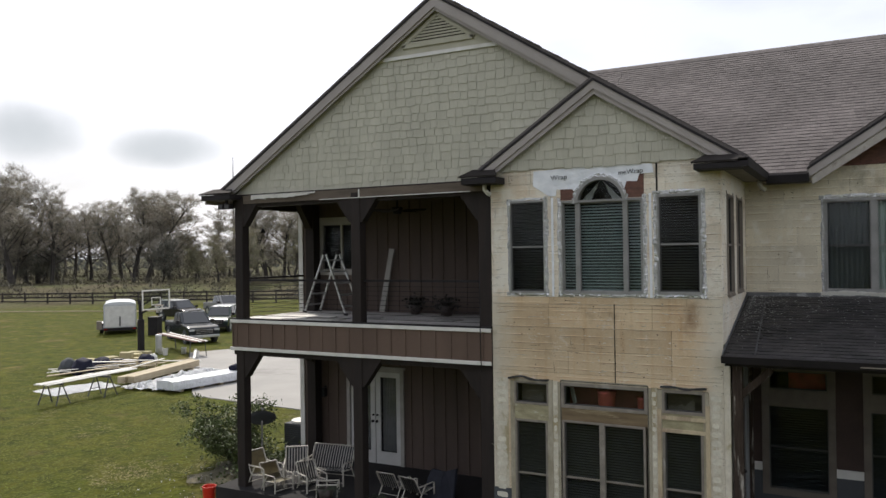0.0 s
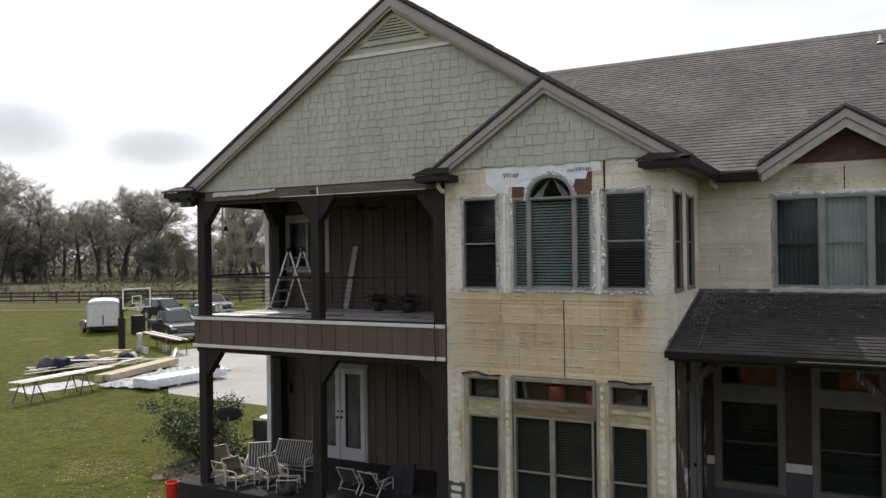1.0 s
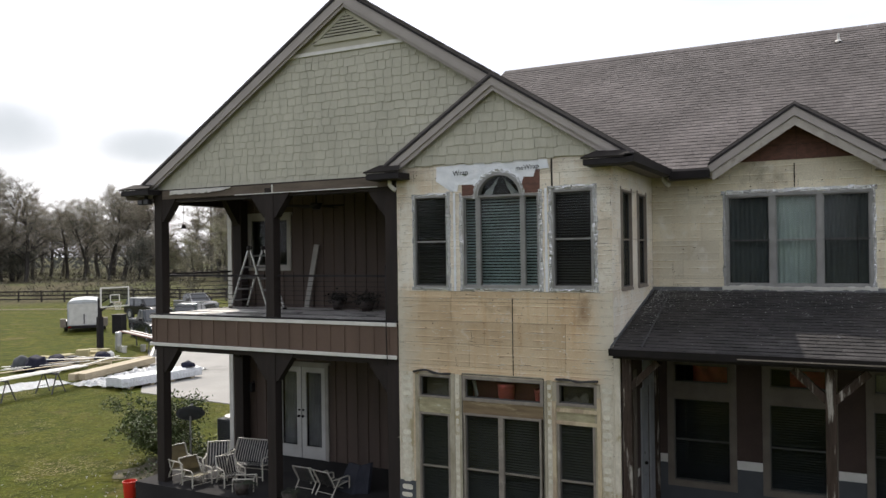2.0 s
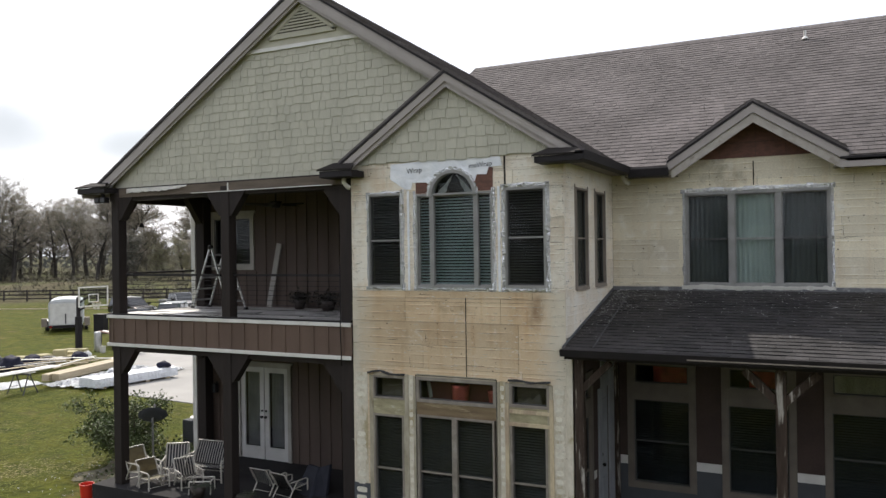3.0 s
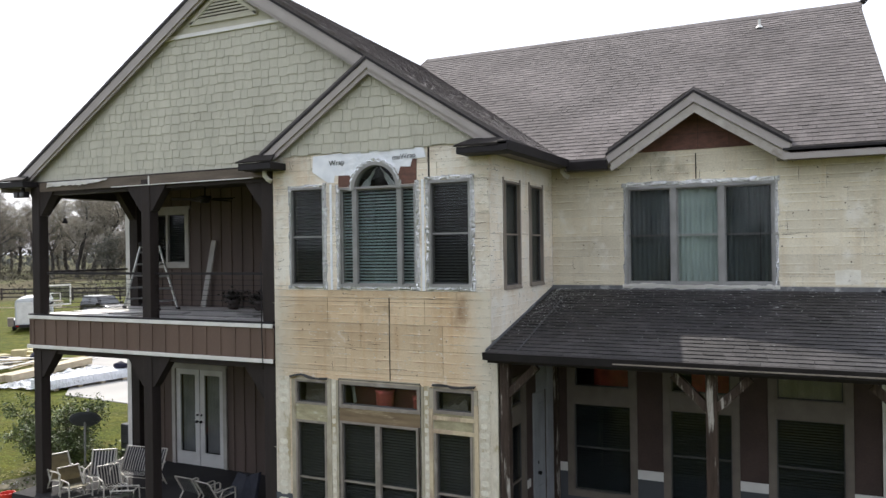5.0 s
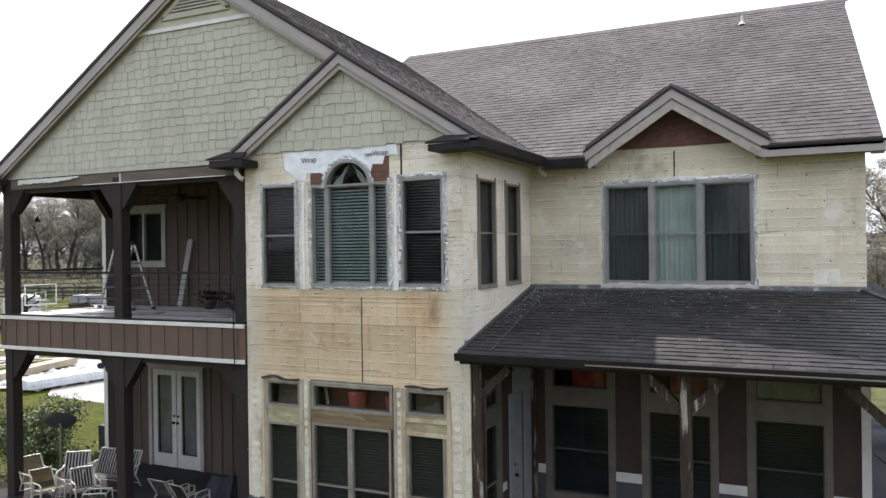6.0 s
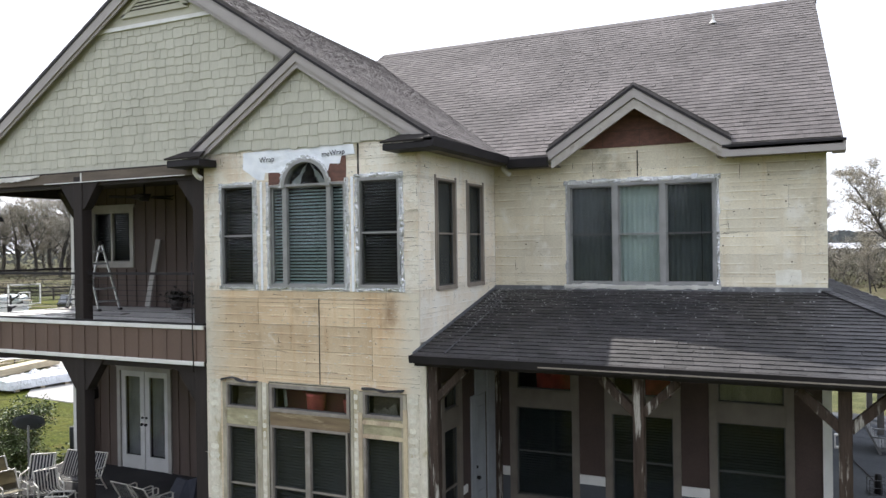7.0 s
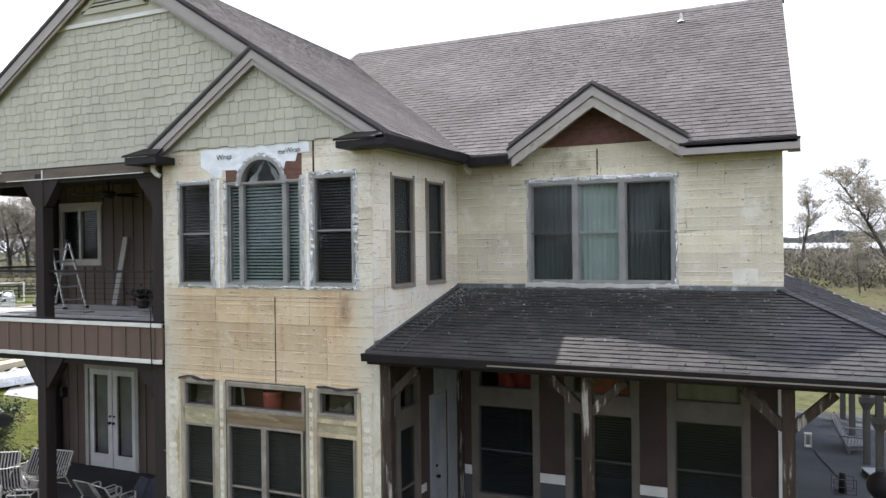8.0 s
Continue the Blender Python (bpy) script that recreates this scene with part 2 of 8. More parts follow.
def glass_material(name, tint, gloss=1.0):
    m = bpy.data.materials.new(name)
    m.use_nodes = True
    n, l = m.node_tree.nodes, m.node_tree.links
    n.remove(n["Principled BSDF"])
    tr, gl, mx, lw = n.new("ShaderNodeBsdfTransparent"), n.new("ShaderNodeBsdfGlossy"), n.new("ShaderNodeMixShader"), n.new("ShaderNodeLayerWeight")
    tr.inputs["Color"].default_value = (*tint, 1)
    gl.inputs["Roughness"].default_value = 0.03
    gl.inputs["Color"].default_value = (gloss, gloss, gloss, 1)
    lw.inputs["Blend"].default_value = 0.5
    pw, sc = n.new("ShaderNodeMath"), n.new("ShaderNodeMath")
    pw.operation, pw.inputs[1].default_value = "POWER", 5.0
    sc.operation, sc.inputs[1].default_value, sc.inputs[2].default_value = "MULTIPLY_ADD", 0.96, 0.04
    l.new(lw.outputs["Facing"], pw.inputs[0])
    l.new(pw.outputs[0], sc.inputs[0])
    l.new(sc.outputs[0], mx.inputs[0])
    l.new(tr.outputs[0], mx.inputs[1])
    l.new(gl.outputs[0], mx.inputs[2])
    l.new(mx.outputs[0], n["Material Output"].inputs["Surface"])
    return m


M_SHEATH = sheathing_material("sheathing_bay", (0.585, 0.462, 0.308), (0.505, 0.37, 0.228), 0.85, 0.58, 0.6, (2.0, 1.55, 1.95), (3.55, 0.0, 4.4))
M_SHEATH_R = sheathing_material("sheathing_wing", (0.67, 0.61, 0.47), (0.575, 0.515, 0.385), 0.75, 0.54, 0.6, None, None, 0.2)
M_SHEATH_U = sheathing_material("sheathing_bay_top", (0.70, 0.635, 0.525), (0.585, 0.5, 0.385), 0.8, 0.47, 0.56)
# Side boards made paler to carry the brighter sky on that side.
M_SHEATH_S = sheathing_material("sheathing_side_skylit", (0.77, 0.7, 0.575), (0.67, 0.59, 0.465), 0.6, 0.47)
M_CORE = mat("wall_core", (0.3, 0.26, 0.2), rough=0.9)
M_PATCH = mat("filler_grey", (0.72, 0.69, 0.59), (0.64, 0.6, 0.49), scale=8, rough=0.85, bump=0.2, grain=0.15)
M_SHAKE = mat("green_shake", (0.442, 0.424, 0.345), (0.394, 0.377, 0.306), scale=3, fine=40, rough=0.85, bump=0.35, rnd=0.035, island=0.035, stretch=(1, 1, 0.2), grain=0.14)
M_RAKE = mat("taupe_trim", (0.335, 0.3, 0.278), (0.295, 0.263, 0.243), scale=2, rough=0.6, bump=0.05, grain=0.08)
M_FRIEZE = mat("pale_green_trim", (0.42, 0.4, 0.31), (0.36, 0.34, 0.26), scale=2, rough=0.7, bump=0.05, grain=0.1)
M_SHINGLE = mat("roof_shingle", (0.137, 0.12, 0.115), (0.1, 0.088, 0.084), scale=0.6, fine=30, rough=0.95, bump=0.5, island=0.15, grain=0.45, spec=0.3)
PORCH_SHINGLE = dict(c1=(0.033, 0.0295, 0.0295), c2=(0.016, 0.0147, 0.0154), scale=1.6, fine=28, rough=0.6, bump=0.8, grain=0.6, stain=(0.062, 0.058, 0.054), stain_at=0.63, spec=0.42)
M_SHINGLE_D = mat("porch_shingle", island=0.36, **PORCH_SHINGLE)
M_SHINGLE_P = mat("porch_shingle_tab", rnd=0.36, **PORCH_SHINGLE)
for m in (M_SHINGLE_D, M_SHINGLE_P):
    # loose granules mask one another at a grazing view, so the sheen fades there
    nodes, links = m.node_tree.nodes, m.node_tree.links
    lw, fade = nodes.new("ShaderNodeLayerWeight"), nodes.new("ShaderNodeMapRange")
    lw.inputs["Blend"].default_value = 0.5
    for key, val in (("From Min", 0.74), ("From Max", 0.93), ("To Min", 0.42), ("To Max", 0.02)):
        fade.inputs[key].default_value = val
    links.new(lw.outputs["Facing"], fade.inputs["Value"])
    links.new(fade.outputs[0], nodes["Principled BSDF"].inputs["Specular IOR Level"])
M_BLACK = mat("black_metal", (0.012, 0.01, 0.011), (0.017, 0.014, 0.015), spec=0.25, rough=0.6, bump=0.05, grain=0.1)
M_SOOT = mat("near_black_timber", (0.018, 0.015, 0.0135), (0.023, 0.019, 0.017), scale=4, fine=50, rough=0.9, bump=0.2, spec=0.2)
M_POST = mat("dark_stained_timber", (0.02, 0.0155, 0.014), (0.027, 0.02, 0.0175), scale=6, fine=50, spec=0.25, rough=0.75, bump=0.3, stretch=(1, 1, 0.12))
M_POSTW = mat("weathered_timber", (0.06, 0.042, 0.032), (0.035, 0.025, 0.019), scale=16, fine=40, rough=0.9, bump=0.6, stretch=(1.6, 1.6, 0.2), stain=(0.35, 0.325, 0.285), stain_at=0.548, spec=0.2)
M_BATTEN = mat("brown_siding", (0.09, 0.062, 0.049), (0.068, 0.047, 0.037), scale=2, fine=70, rough=0.75, bump=0.15, stretch=(1, 1, 0.2), rnd=0.06, grain=0.14)
M_FASCIA = mat("brown_fascia", (0.125, 0.08, 0.058), (0.098, 0.062, 0.045), scale=2, fine=60, rough=0.75, bump=0.15, stretch=(1, 1, 0.2), rnd=0.06, grain=0.16)
M_TRIML = mat("pale_casing", (0.33, 0.31, 0.28), (0.26, 0.245, 0.22), scale=3, rough=0.65, bump=0.1, grain=0.12)
M_WHITE = mat("white_trim", (0.68, 0.66, 0.62), (0.58, 0.56, 0.52), scale=3, rough=0.55, bump=0.05, grain=0.06)
M_TAN = mat("tan_trim", (0.235, 0.198, 0.16), (0.185, 0.154, 0.124), scale=3, rough=0.7, bump=0.1, grain=0.12)
# Tan trim darkened to hold the shadow under the porch roof.
M_CASE = mat("porch_shade_casing", (0.16, 0.135, 0.108), (0.125, 0.104, 0.083), scale=3, rough=0.7, bump=0.1, grain=0.14)
M_FRAME = mat("grey_window_frame", (0.255, 0.248, 0.236), (0.2, 0.194, 0.184), scale=4, rough=0.6, bump=0.05, grain=0.1)
M_FRAMEB = mat("dull_brown_frame", (0.255, 0.222, 0.185), (0.19, 0.163, 0.134), scale=6, rough=0.7, bump=0.15, grain=0.15, stain=(0.32, 0.29, 0.25), stain_at=0.6)
M_TAPE = mat("foil_tape", (0.97, 0.97, 0.97), (0.8, 0.8, 0.8), scale=14, fine=22, rough=0.22, bump=0.5, metal=0.62, grain=0.2, stain=(0.45, 0.42, 0.37), stain_at=0.6, dist=0.05)
M_GLASS = glass_material("window_glass", (0.85, 0.88, 0.87), 0.3)
M_DOORGLASS = glass_material("door_glass", (0.84, 0.86, 0.87), 0.6)
M_BLIND = mat("dark_blind", (0.058, 0.054, 0.055), (0.045, 0.042, 0.044), rough=0.6, bump=0.0, grain=0.1)
M_BLINDL = mat("pale_blind", (0.34, 0.39, 0.38), (0.28, 0.33, 0.32), rough=0.6, bump=0.0, grain=0.1)
M_SCREEN = mat("dark_screen", (0.045, 0.048, 0.052), (0.035, 0.038, 0.042), scale=2, rough=0.8, bump=0.1)
M_SASH = mat("dark_sash", (0.06, 0.058, 0.055), (0.05, 0.048, 0.046), rough=0.7, bump=0)
M_DARKCURT = mat("dark_curtain", (0.075, 0.083, 0.086), (0.055, 0.061, 0.064), scale=3, rough=0.9, bump=0.1)
M_CURTAIN = mat("pale_curtain", (0.45, 0.5, 0.47), (0.38, 0.42, 0.4), scale=3, rough=0.9, bump=0.1)
M_DOORWHITE = mat("dull_white_door", (0.5, 0.49, 0.47), (0.43, 0.42, 0.4), scale=3, rough=0.6, bump=0.05, grain=0.08)
M_DOORBLIND = mat("grey_vertical_blind", (0.4, 0.39, 0.375), (0.27, 0.265, 0.26), scale=3, rough=0.9, bump=0.1)
M_RED = mat("red_cloth", (0.4, 0.065, 0.05), (0.22, 0.04, 0.032), scale=5, rough=0.8)
M_OSB = mat("red_brown_panel", (0.15, 0.07, 0.05), (0.1, 0.049, 0.037), scale=9, fine=70, rough=0.85, bump=0.3, stretch=(1, 1, 2), grain=0.3)
M_WRAP = mat("white_house_wrap", (0.8, 0.81, 0.83), (0.66, 0.68, 0.71), scale=6, fine=12, rough=0.5, bump=0.5, grain=0.08, dist=0.03)
M_INK = mat("grey_ink", (0.025, 0.028, 0.035), rough=0.6, bump=0)
M_DECK = mat("grey_deck", (0.42, 0.4, 0.375), (0.32, 0.3, 0.285), scale=2, fine=40, rough=0.8, bump=0.15, rnd=0.1, stain=(0.42, 0.41, 0.39), stain_at=0.58)
M_CONCRETE = mat("concrete", (0.33, 0.315, 0.29), (0.28, 0.27, 0.25), scale=0.5, fine=25, rough=0.9, bump=0.15, grain=0.12, stain=(0.23, 0.22, 0.2), stain_at=0.58)
M_PORCHFLOOR = mat("grey_blue_concrete", (0.095, 0.1, 0.108), (0.072, 0.077, 0.085), scale=0.7, fine=25, rough=1.0, bump=0.1, stain=(0.04, 0.042, 0.046), stain_at=0.55, spec=0.08)
M_BROWNWALL = mat("brown_stucco", (0.06, 0.038, 0.031), (0.045, 0.029, 0.024), scale=2, fine=50, rough=0.85, bump=0.3)
M_BLUEGREY = mat("blue_grey_panel", (0.07, 0.075, 0.08), (0.055, 0.06, 0.065), scale=2, rough=0.8)
M_POSTG = mat("grey_weathered_timber", (0.1, 0.092, 0.085), (0.07, 0.064, 0.06), scale=6, fine=40, rough=0.9, bump=0.4, stretch=(1, 1, 0.2))
# Darker than bare concrete, to deepen the shade inside the left porch.
M_PORCHDARK = mat("shaded_concrete", (0.03, 0.028, 0.028), (0.02, 0.019, 0.02), scale=0.8, fine=25, rough=0.85, bump=0.1, spec=0.15, stain=(0.045, 0.043, 0.04), stain_at=0.6)
M_LUMBER = mat("pale_lumber", (0.5, 0.42, 0.29), (0.42, 0.345, 0.235), scale=3, fine=30, rough=0.8, bump=0.2, rnd=0.12, stretch=(6, 1, 6))
M_CREAM = mat("cream_flashing", (0.84, 0.82, 0.76), (0.74, 0.72, 0.66), scale=5, fine=20, rough=0.6, bump=0.3, grain=0.1)
M_ROOMRED = mat("dim_room_red", (0.17, 0.055, 0.04), (0.12, 0.04, 0.03), scale=3, rough=0.7)
M_CASING = mat("weathered_moulding", (0.4, 0.36, 0.275), (0.29, 0.255, 0.18), scale=6, fine=40, rough=0.85, bump=0.4, stretch=(1, 1, 0.35), stain=(0.2, 0.165, 0.1), stain_at=0.58)
M_DOORGREY = mat("grey_door_paint", (0.3, 0.31, 0.32), (0.24, 0.25, 0.26), scale=3, rough=0.6, bump=0.1, grain=0.15)
M_FLASH = mat("dull_flashing", (0.14, 0.142, 0.145), (0.1, 0.1, 0.104), scale=6, fine=20, rough=0.5, bump=0.3, stain=(0.36, 0.36, 0.35), stain_at=0.58)
M_BAREHEAD = mat("bare_brown_header", (0.13, 0.1, 0.075), (0.085, 0.066, 0.05), scale=4, fine=40, rough=0.85, bump=0.3, stretch=(0.3, 1, 2), stain=(0.22, 0.19, 0.15), stain_at=0.62)
M_HEADER = mat("ochre_bare_header", (0.2, 0.145, 0.08), (0.13, 0.09, 0.05), scale=5, fine=40, rough=0.85, bump=0.3, stretch=(0.3, 1, 2), stain=(0.36, 0.29, 0.18), stain_at=0.6)
M_MOSSY = mat("mossy_bare_board", (0.38, 0.345, 0.215), (0.25, 0.22, 0.13), scale=6, fine=40, rough=0.85, bump=0.4, stretch=(0.5, 1, 1.5), stain=(0.6, 0.56, 0.45), stain_at=0.56)
M_PEEL = mat("peeling_white_paint", (0.62, 0.57, 0.47), (0.5, 0.45, 0.34), scale=5, fine=35, rough=0.8, bump=0.5, stretch=(1, 1, 0.5), stain=(0.36, 0.3, 0.18), stain_at=0.53)
M_STEEL = mat("dark_steel", (0.08, 0.08, 0.085), (0.06, 0.06, 0.065), rough=0.6, metal=0.3)
# Dark colour stands for unlit depth: rooms behind glass, the louver's back.
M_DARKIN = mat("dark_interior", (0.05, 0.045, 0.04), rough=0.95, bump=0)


# ---- building helpers ----
def box(bm, x0, x1, y0, y1, z0, z1, bevel=0.0):
    vs = [bm.verts.new((x, y, z)) for z in (z0, z1) for y in (y0, y1) for x in (x0, x1)]
    fs = [bm.faces.new([vs[i] for i in f]) for f in ((0, 2, 3, 1), (4, 5, 7, 6), (0, 1, 5, 4), (2, 6, 7, 3), (0, 4, 6, 2), (1, 3, 7, 5))]
    if bevel:
        bmesh.ops.bevel(bm, geom=list({e for f in fs for e in f.edges}), offset=bevel, segments=2, affect="EDGES", profile=0.5)
    return bm


def prism(bm, pts, depth):
    """A solid from a flat outline (list of points, counter-clockwise seen against depth) and a depth vector."""
    d = Vector(depth)
    a = [bm.verts.new(p) for p in pts]
    b = [bm.verts.new(Vector(p) + d) for p in pts]
    bm.faces.new(a[::-1])
    bm.faces.new(b)
    for i in range(len(a)):
        j = (i + 1) % len(a)
        bm.faces.new((a[i], a[j], b[j], b[i]))
    return bm


def beam(bm, p, q, w, h, up=(0, 0, 1)):
    """A square-cut timber from p to q, w wide and h high."""
    p, q = Vector(p), Vector(q)
    d = (q - p).normalized()
    s = d.cross(Vector(up))
    s = (s if s.length > 1e-4 else d.cross(Vector((1, 0, 0)))).normalized()
    u = s.cross(d).normalized()
    pts = [p + s * a * w / 2 + u * b * h / 2 for a, b in ((-1, -1), (1, -1), (1, 1), (-1, 1))]
    return prism(bm, pts, q - p)


def tube(bm, pts, r, sides=8, r_end=None):
    """A round bar along a list of points, tapering to r_end."""
    pts = [Vector(p) for p in pts]
    r_end = r if r_end is None else r_end
    rings = []
    for i, p in enumerate(pts):
        d = (pts[min(i + 1, len(pts) - 1)] - pts[max(i - 1, 0)]).normalized()
        s = d.cross(Vector((0, 0, 1)) if abs(d.z) < 0.95 else Vector((1, 0, 0))).normalized()
        u = d.cross(s)
        rr = r + (r_end - r) * i / max(1, len(pts) - 1)
        rings.append([bm.verts.new(p + (s * math.cos(k * math.tau / sides) + u * math.sin(k * math.tau / sides)) * rr) for k in range(sides)])
    for a, b in zip(rings, rings[1:]):
        for k in range(sides):
            bm.faces.new((a[k], a[(k + 1) % sides], b[(k + 1) % sides], b[k]))
    bm.faces.new(rings[0][::-1])
    bm.faces.new(rings[-1])
    return bm


def part(name, bm, material, parent=None, label="", kind="", smooth=False, loc=None):
    """Link a bmesh as one mesh object under a thing or a part."""
    if name.endswith("wall") or name.endswith("panel"):
        bmesh.ops.remove_doubles(bm, verts=bm.verts, dist=1e-4)
    bmesh.ops.recalc_face_normals(bm, faces=bm.faces)
    me = bpy.data.meshes.new(name)
    bm.to_mesh(me)
    bm.free()
    me.materials.append(material)
    if smooth:
        me.polygons.foreach_set("use_smooth", [True] * len(me.polygons))
    ob = new(name, me)
    if loc:
        ob.location = loc
    ob.parent = parent
    return tagged(ob, label, kind=kind)


def piece(name, me, parent, loc, rot=None):
    """A repeated piece that shares its mesh."""
    ob = new(name, me)
    ob.location = loc
    if rot:
        ob.rotation_euler = rot
    ob.parent = parent
    return ob


def thing(name, label, category, at=(0, 0, 0), turn=0.0, group="", kind=""):
    ob = new(name)
    ob.empty_display_size = 0.2
    ob.matrix_world = pose(*at, 0, 0, turn)
    return tagged(ob, label, category, group, kind)


def B():
    return bmesh.new()


def raw(name, verts, faces, material, parent=None, label="", kind=""):
    me = bpy.data.meshes.new(name)
    me.from_pydata(verts, [], faces)
    me.materials.append(material)
    ob = new(name, me)
    ob.parent = parent
    return tagged(ob, label, kind=kind)


def cut_wall(u0, u1, z0, z1, holes):
    """Rectangles (u0, u1, z0, z1) that fill a wall round its rectangular holes."""
    zs = sorted({z0, z1, *(max(z0, min(z1, h[k])) for h in holes for k in (2, 3))})
    out = []
    for a, b in zip(zs, zs[1:]):
        mid, u = (a + b) / 2, u0
        for h in sorted(h for h in holes if h[2] < mid < h[3] and h[1] > u0 and h[0] < u1):
            if h[0] > u:
                out.append((u, h[0], a, b))
            u = max(u, h[1])
        if u < u1:
            out.append((u, u1, a, b))
    return out


def boards(parent, name, u0, u1, z0, z1, holes, put, material, row=0.36, length=1.7, seed=1, gap=0.0045):
    """Sheathing boards in rows round the holes; put(u0, u1, z0, z1) gives the box of one board."""
    rng = random.Random(seed)
    zs = [z0]
    while zs[-1] + row * 1.3 < z1:
        zs.append(zs[-1] + row)
    zs.append(z1)
    for a, b in zip(zs, zs[1:]):
        cuts, u = [], u0 + rng.uniform(0.3, length)
        while u < u1 - 0.25:
            cuts.append(u)
            u += length * rng.uniform(0.6, 1.3)
        for p, q, c, d in cut_wall(u0, u1, a, b, holes):
            edges = [p, *(k for k in cuts if p + 0.08 < k < q - 0.08), q]
            for e, f in zip(edges, edges[1:]):
                bm = box(B(), *put(e + gap / 2, f - gap / 2, c + gap / 2, d - gap / 2, rng.uniform(0, 0.004)))
                part(name, bm, material, parent)

# ---- ground ----
FLOOR = 0.42          # porch floor
def ground_z(x, y):
    """The lawn is level; beyond the fence the land rises a little."""
    f = min(1.0, max(0.0, (math.hypot(x - 6, y + 13) - 98) / 26))
    return 1.6 * f * f * (3 - 2 * f) + (0.05 * noise.noise((x * 0.12, y * 0.12, 0)) if f == 0 else 0.25 * noise.noise((x * 0.05, y * 0.05, 3)) * f) * (0.0 if -40 < x < 14 and -4 < y < 42 else 1.0)


bm = B()
radii = [0.0, 12, 24, 40, 55, 70, 82, 90, 98, 103, 108, 113, 118, 124, 132, 145, 165, 200, 260, 400, 700, 1500, 4000]
hub = bm.verts.new((6, -13, 0))
ring_prev = None
for r in radii[1:]:
    ring_now = [bm.verts.new((6 + r * math.cos(k * math.tau / 120), -13 + r * math.sin(k * math.tau / 120), 0)) for k in range(120)]
    for v in ring_now:
        v.co.z = ground_z(v.co.x, v.co.y)
    for k in range(120):
        if ring_prev:
            bm.faces.new((ring_prev[k], ring_now[k], ring_now[(k + 1) % 120], ring_prev[(k + 1) % 120]))
        else:
            bm.faces.new((hub, ring_now[k], ring_now[(k + 1) % 120]))
    ring_prev = ring_now
M_GRASS = mat("lawn", (0.052, 0.065, 0.006), (0.076, 0.079, 0.01), scale=0.7, fine=7, rough=0.95, bump=1.0, grain=0.62, stain=(0.115, 0.096, 0.032), stain_at=0.57, spec=0.1, dist=0.08)
# rough dry field beyond the fence
gn, gl = M_GRASS.node_tree.nodes, M_GRASS.node_tree.links
gb = gn["Principled BSDF"]
gbase = gb.inputs["Base Color"].links[0].from_socket
gtc = gn.new("ShaderNodeTexCoord")
gsub = gn.new("ShaderNodeVectorMath")
gsub.operation, gsub.inputs[1].default_value = "SUBTRACT", (6, -13, 0)
gl.new(gtc.outputs["Object"], gsub.inputs[0])
glen = gn.new("ShaderNodeVectorMath")
glen.operation = "LENGTH"
gl.new(gsub.outputs[0], glen.inputs[0])
gmr = gn.new("ShaderNodeMapRange")
gmr.inputs["From Min"].default_value, gmr.inputs["From Max"].default_value = 95, 104
gl.new(glen.outputs["Value"], gmr.inputs["Value"])
gno = gn.new("ShaderNodeTexNoise")
gno.inputs["Scale"].default_value, gno.inputs["Detail"].default_value = 0.12, 8.0
gl.new(gtc.outputs["Object"], gno.inputs["Vector"])
gra = gn.new("ShaderNodeValToRGB")
gra.color_ramp.elements[0].position, gra.color_ramp.elements[0].color = 0.4, (0.092, 0.08, 0.05, 1)
gra.color_ramp.elements[1].position, gra.color_ramp.elements[1].color = 0.6, (0.084, 0.09, 0.04, 1)
gl.new(gno.outputs["Fac"], gra.inputs["Fac"])
# the same rough field begins behind the house's right side
gsep = gn.new("ShaderNodeSeparateXYZ")
gl.new(gtc.outputs["Object"], gsep.inputs[0])
gfar = []
for axis, lo, hi in (("Y", 13, 18), ("X", -5.5, -3)):
    gr = gn.new("ShaderNodeMapRange")
    gr.inputs["From Min"].default_value, gr.inputs["From Max"].default_value = lo, hi
    gl.new(gsep.outputs[axis], gr.inputs["Value"])
    gfar.append(gr.outputs[0])
gboth, gmax = gn.new("ShaderNodeMath"), gn.new("ShaderNodeMath")
gboth.operation, gmax.operation = "MULTIPLY", "MAXIMUM"
gl.new(gfar[0], gboth.inputs[0])
gl.new(gfar[1], gboth.inputs[1])
gl.new(gboth.outputs[0], gmax.inputs[0])
gl.new(gmr.outputs[0], gmax.inputs[1])
gmx = gn.new("ShaderNodeMixRGB")
gl.new(gmax.outputs[0], gmx.inputs["Fac"])
gl.new(gbase, gmx.inputs["Color1"])
gl.new(gra.outputs["Color"], gmx.inputs["Color2"])
gmid = gn.new("ShaderNodeTexNoise")
gmid.inputs["Scale"].default_value, gmid.inputs["Detail"].default_value, gmid.inputs["Roughness"].default_value = 1.6, 10.0, 0.75
gl.new(gtc.outputs["Object"], gmid.inputs["Vector"])
gmr2 = gn.new("ShaderNodeValToRGB")
gmr2.color_ramp.elements[0].position, gmr2.color_ramp.elements[0].color = 0.34, (0.4, 0.45, 0.4, 1)
gmr2.color_ramp.elements[1].position, gmr2.color_ramp.elements[1].color = 0.66, (1.5, 1.42, 1.3, 1)
gl.new(gmid.outputs["Fac"], gmr2.inputs["Fac"])
gmul = gn.new("ShaderNodeMixRGB")
gmul.blend_type = "MULTIPLY"
gmul.inputs["Fac"].default_value = 1.0
gl.new(gmx.outputs["Color"], gmul.inputs["Color1"])
gl.new(gmr2.outputs["Color"], gmul.inputs["Color2"])
gl.new(gmul.outputs["Color"], gb.inputs["Base Color"])
tagged(part("ground", bm, M_GRASS), "mown lawn, green with straw-coloured patches", kind="structure")
bm = B()
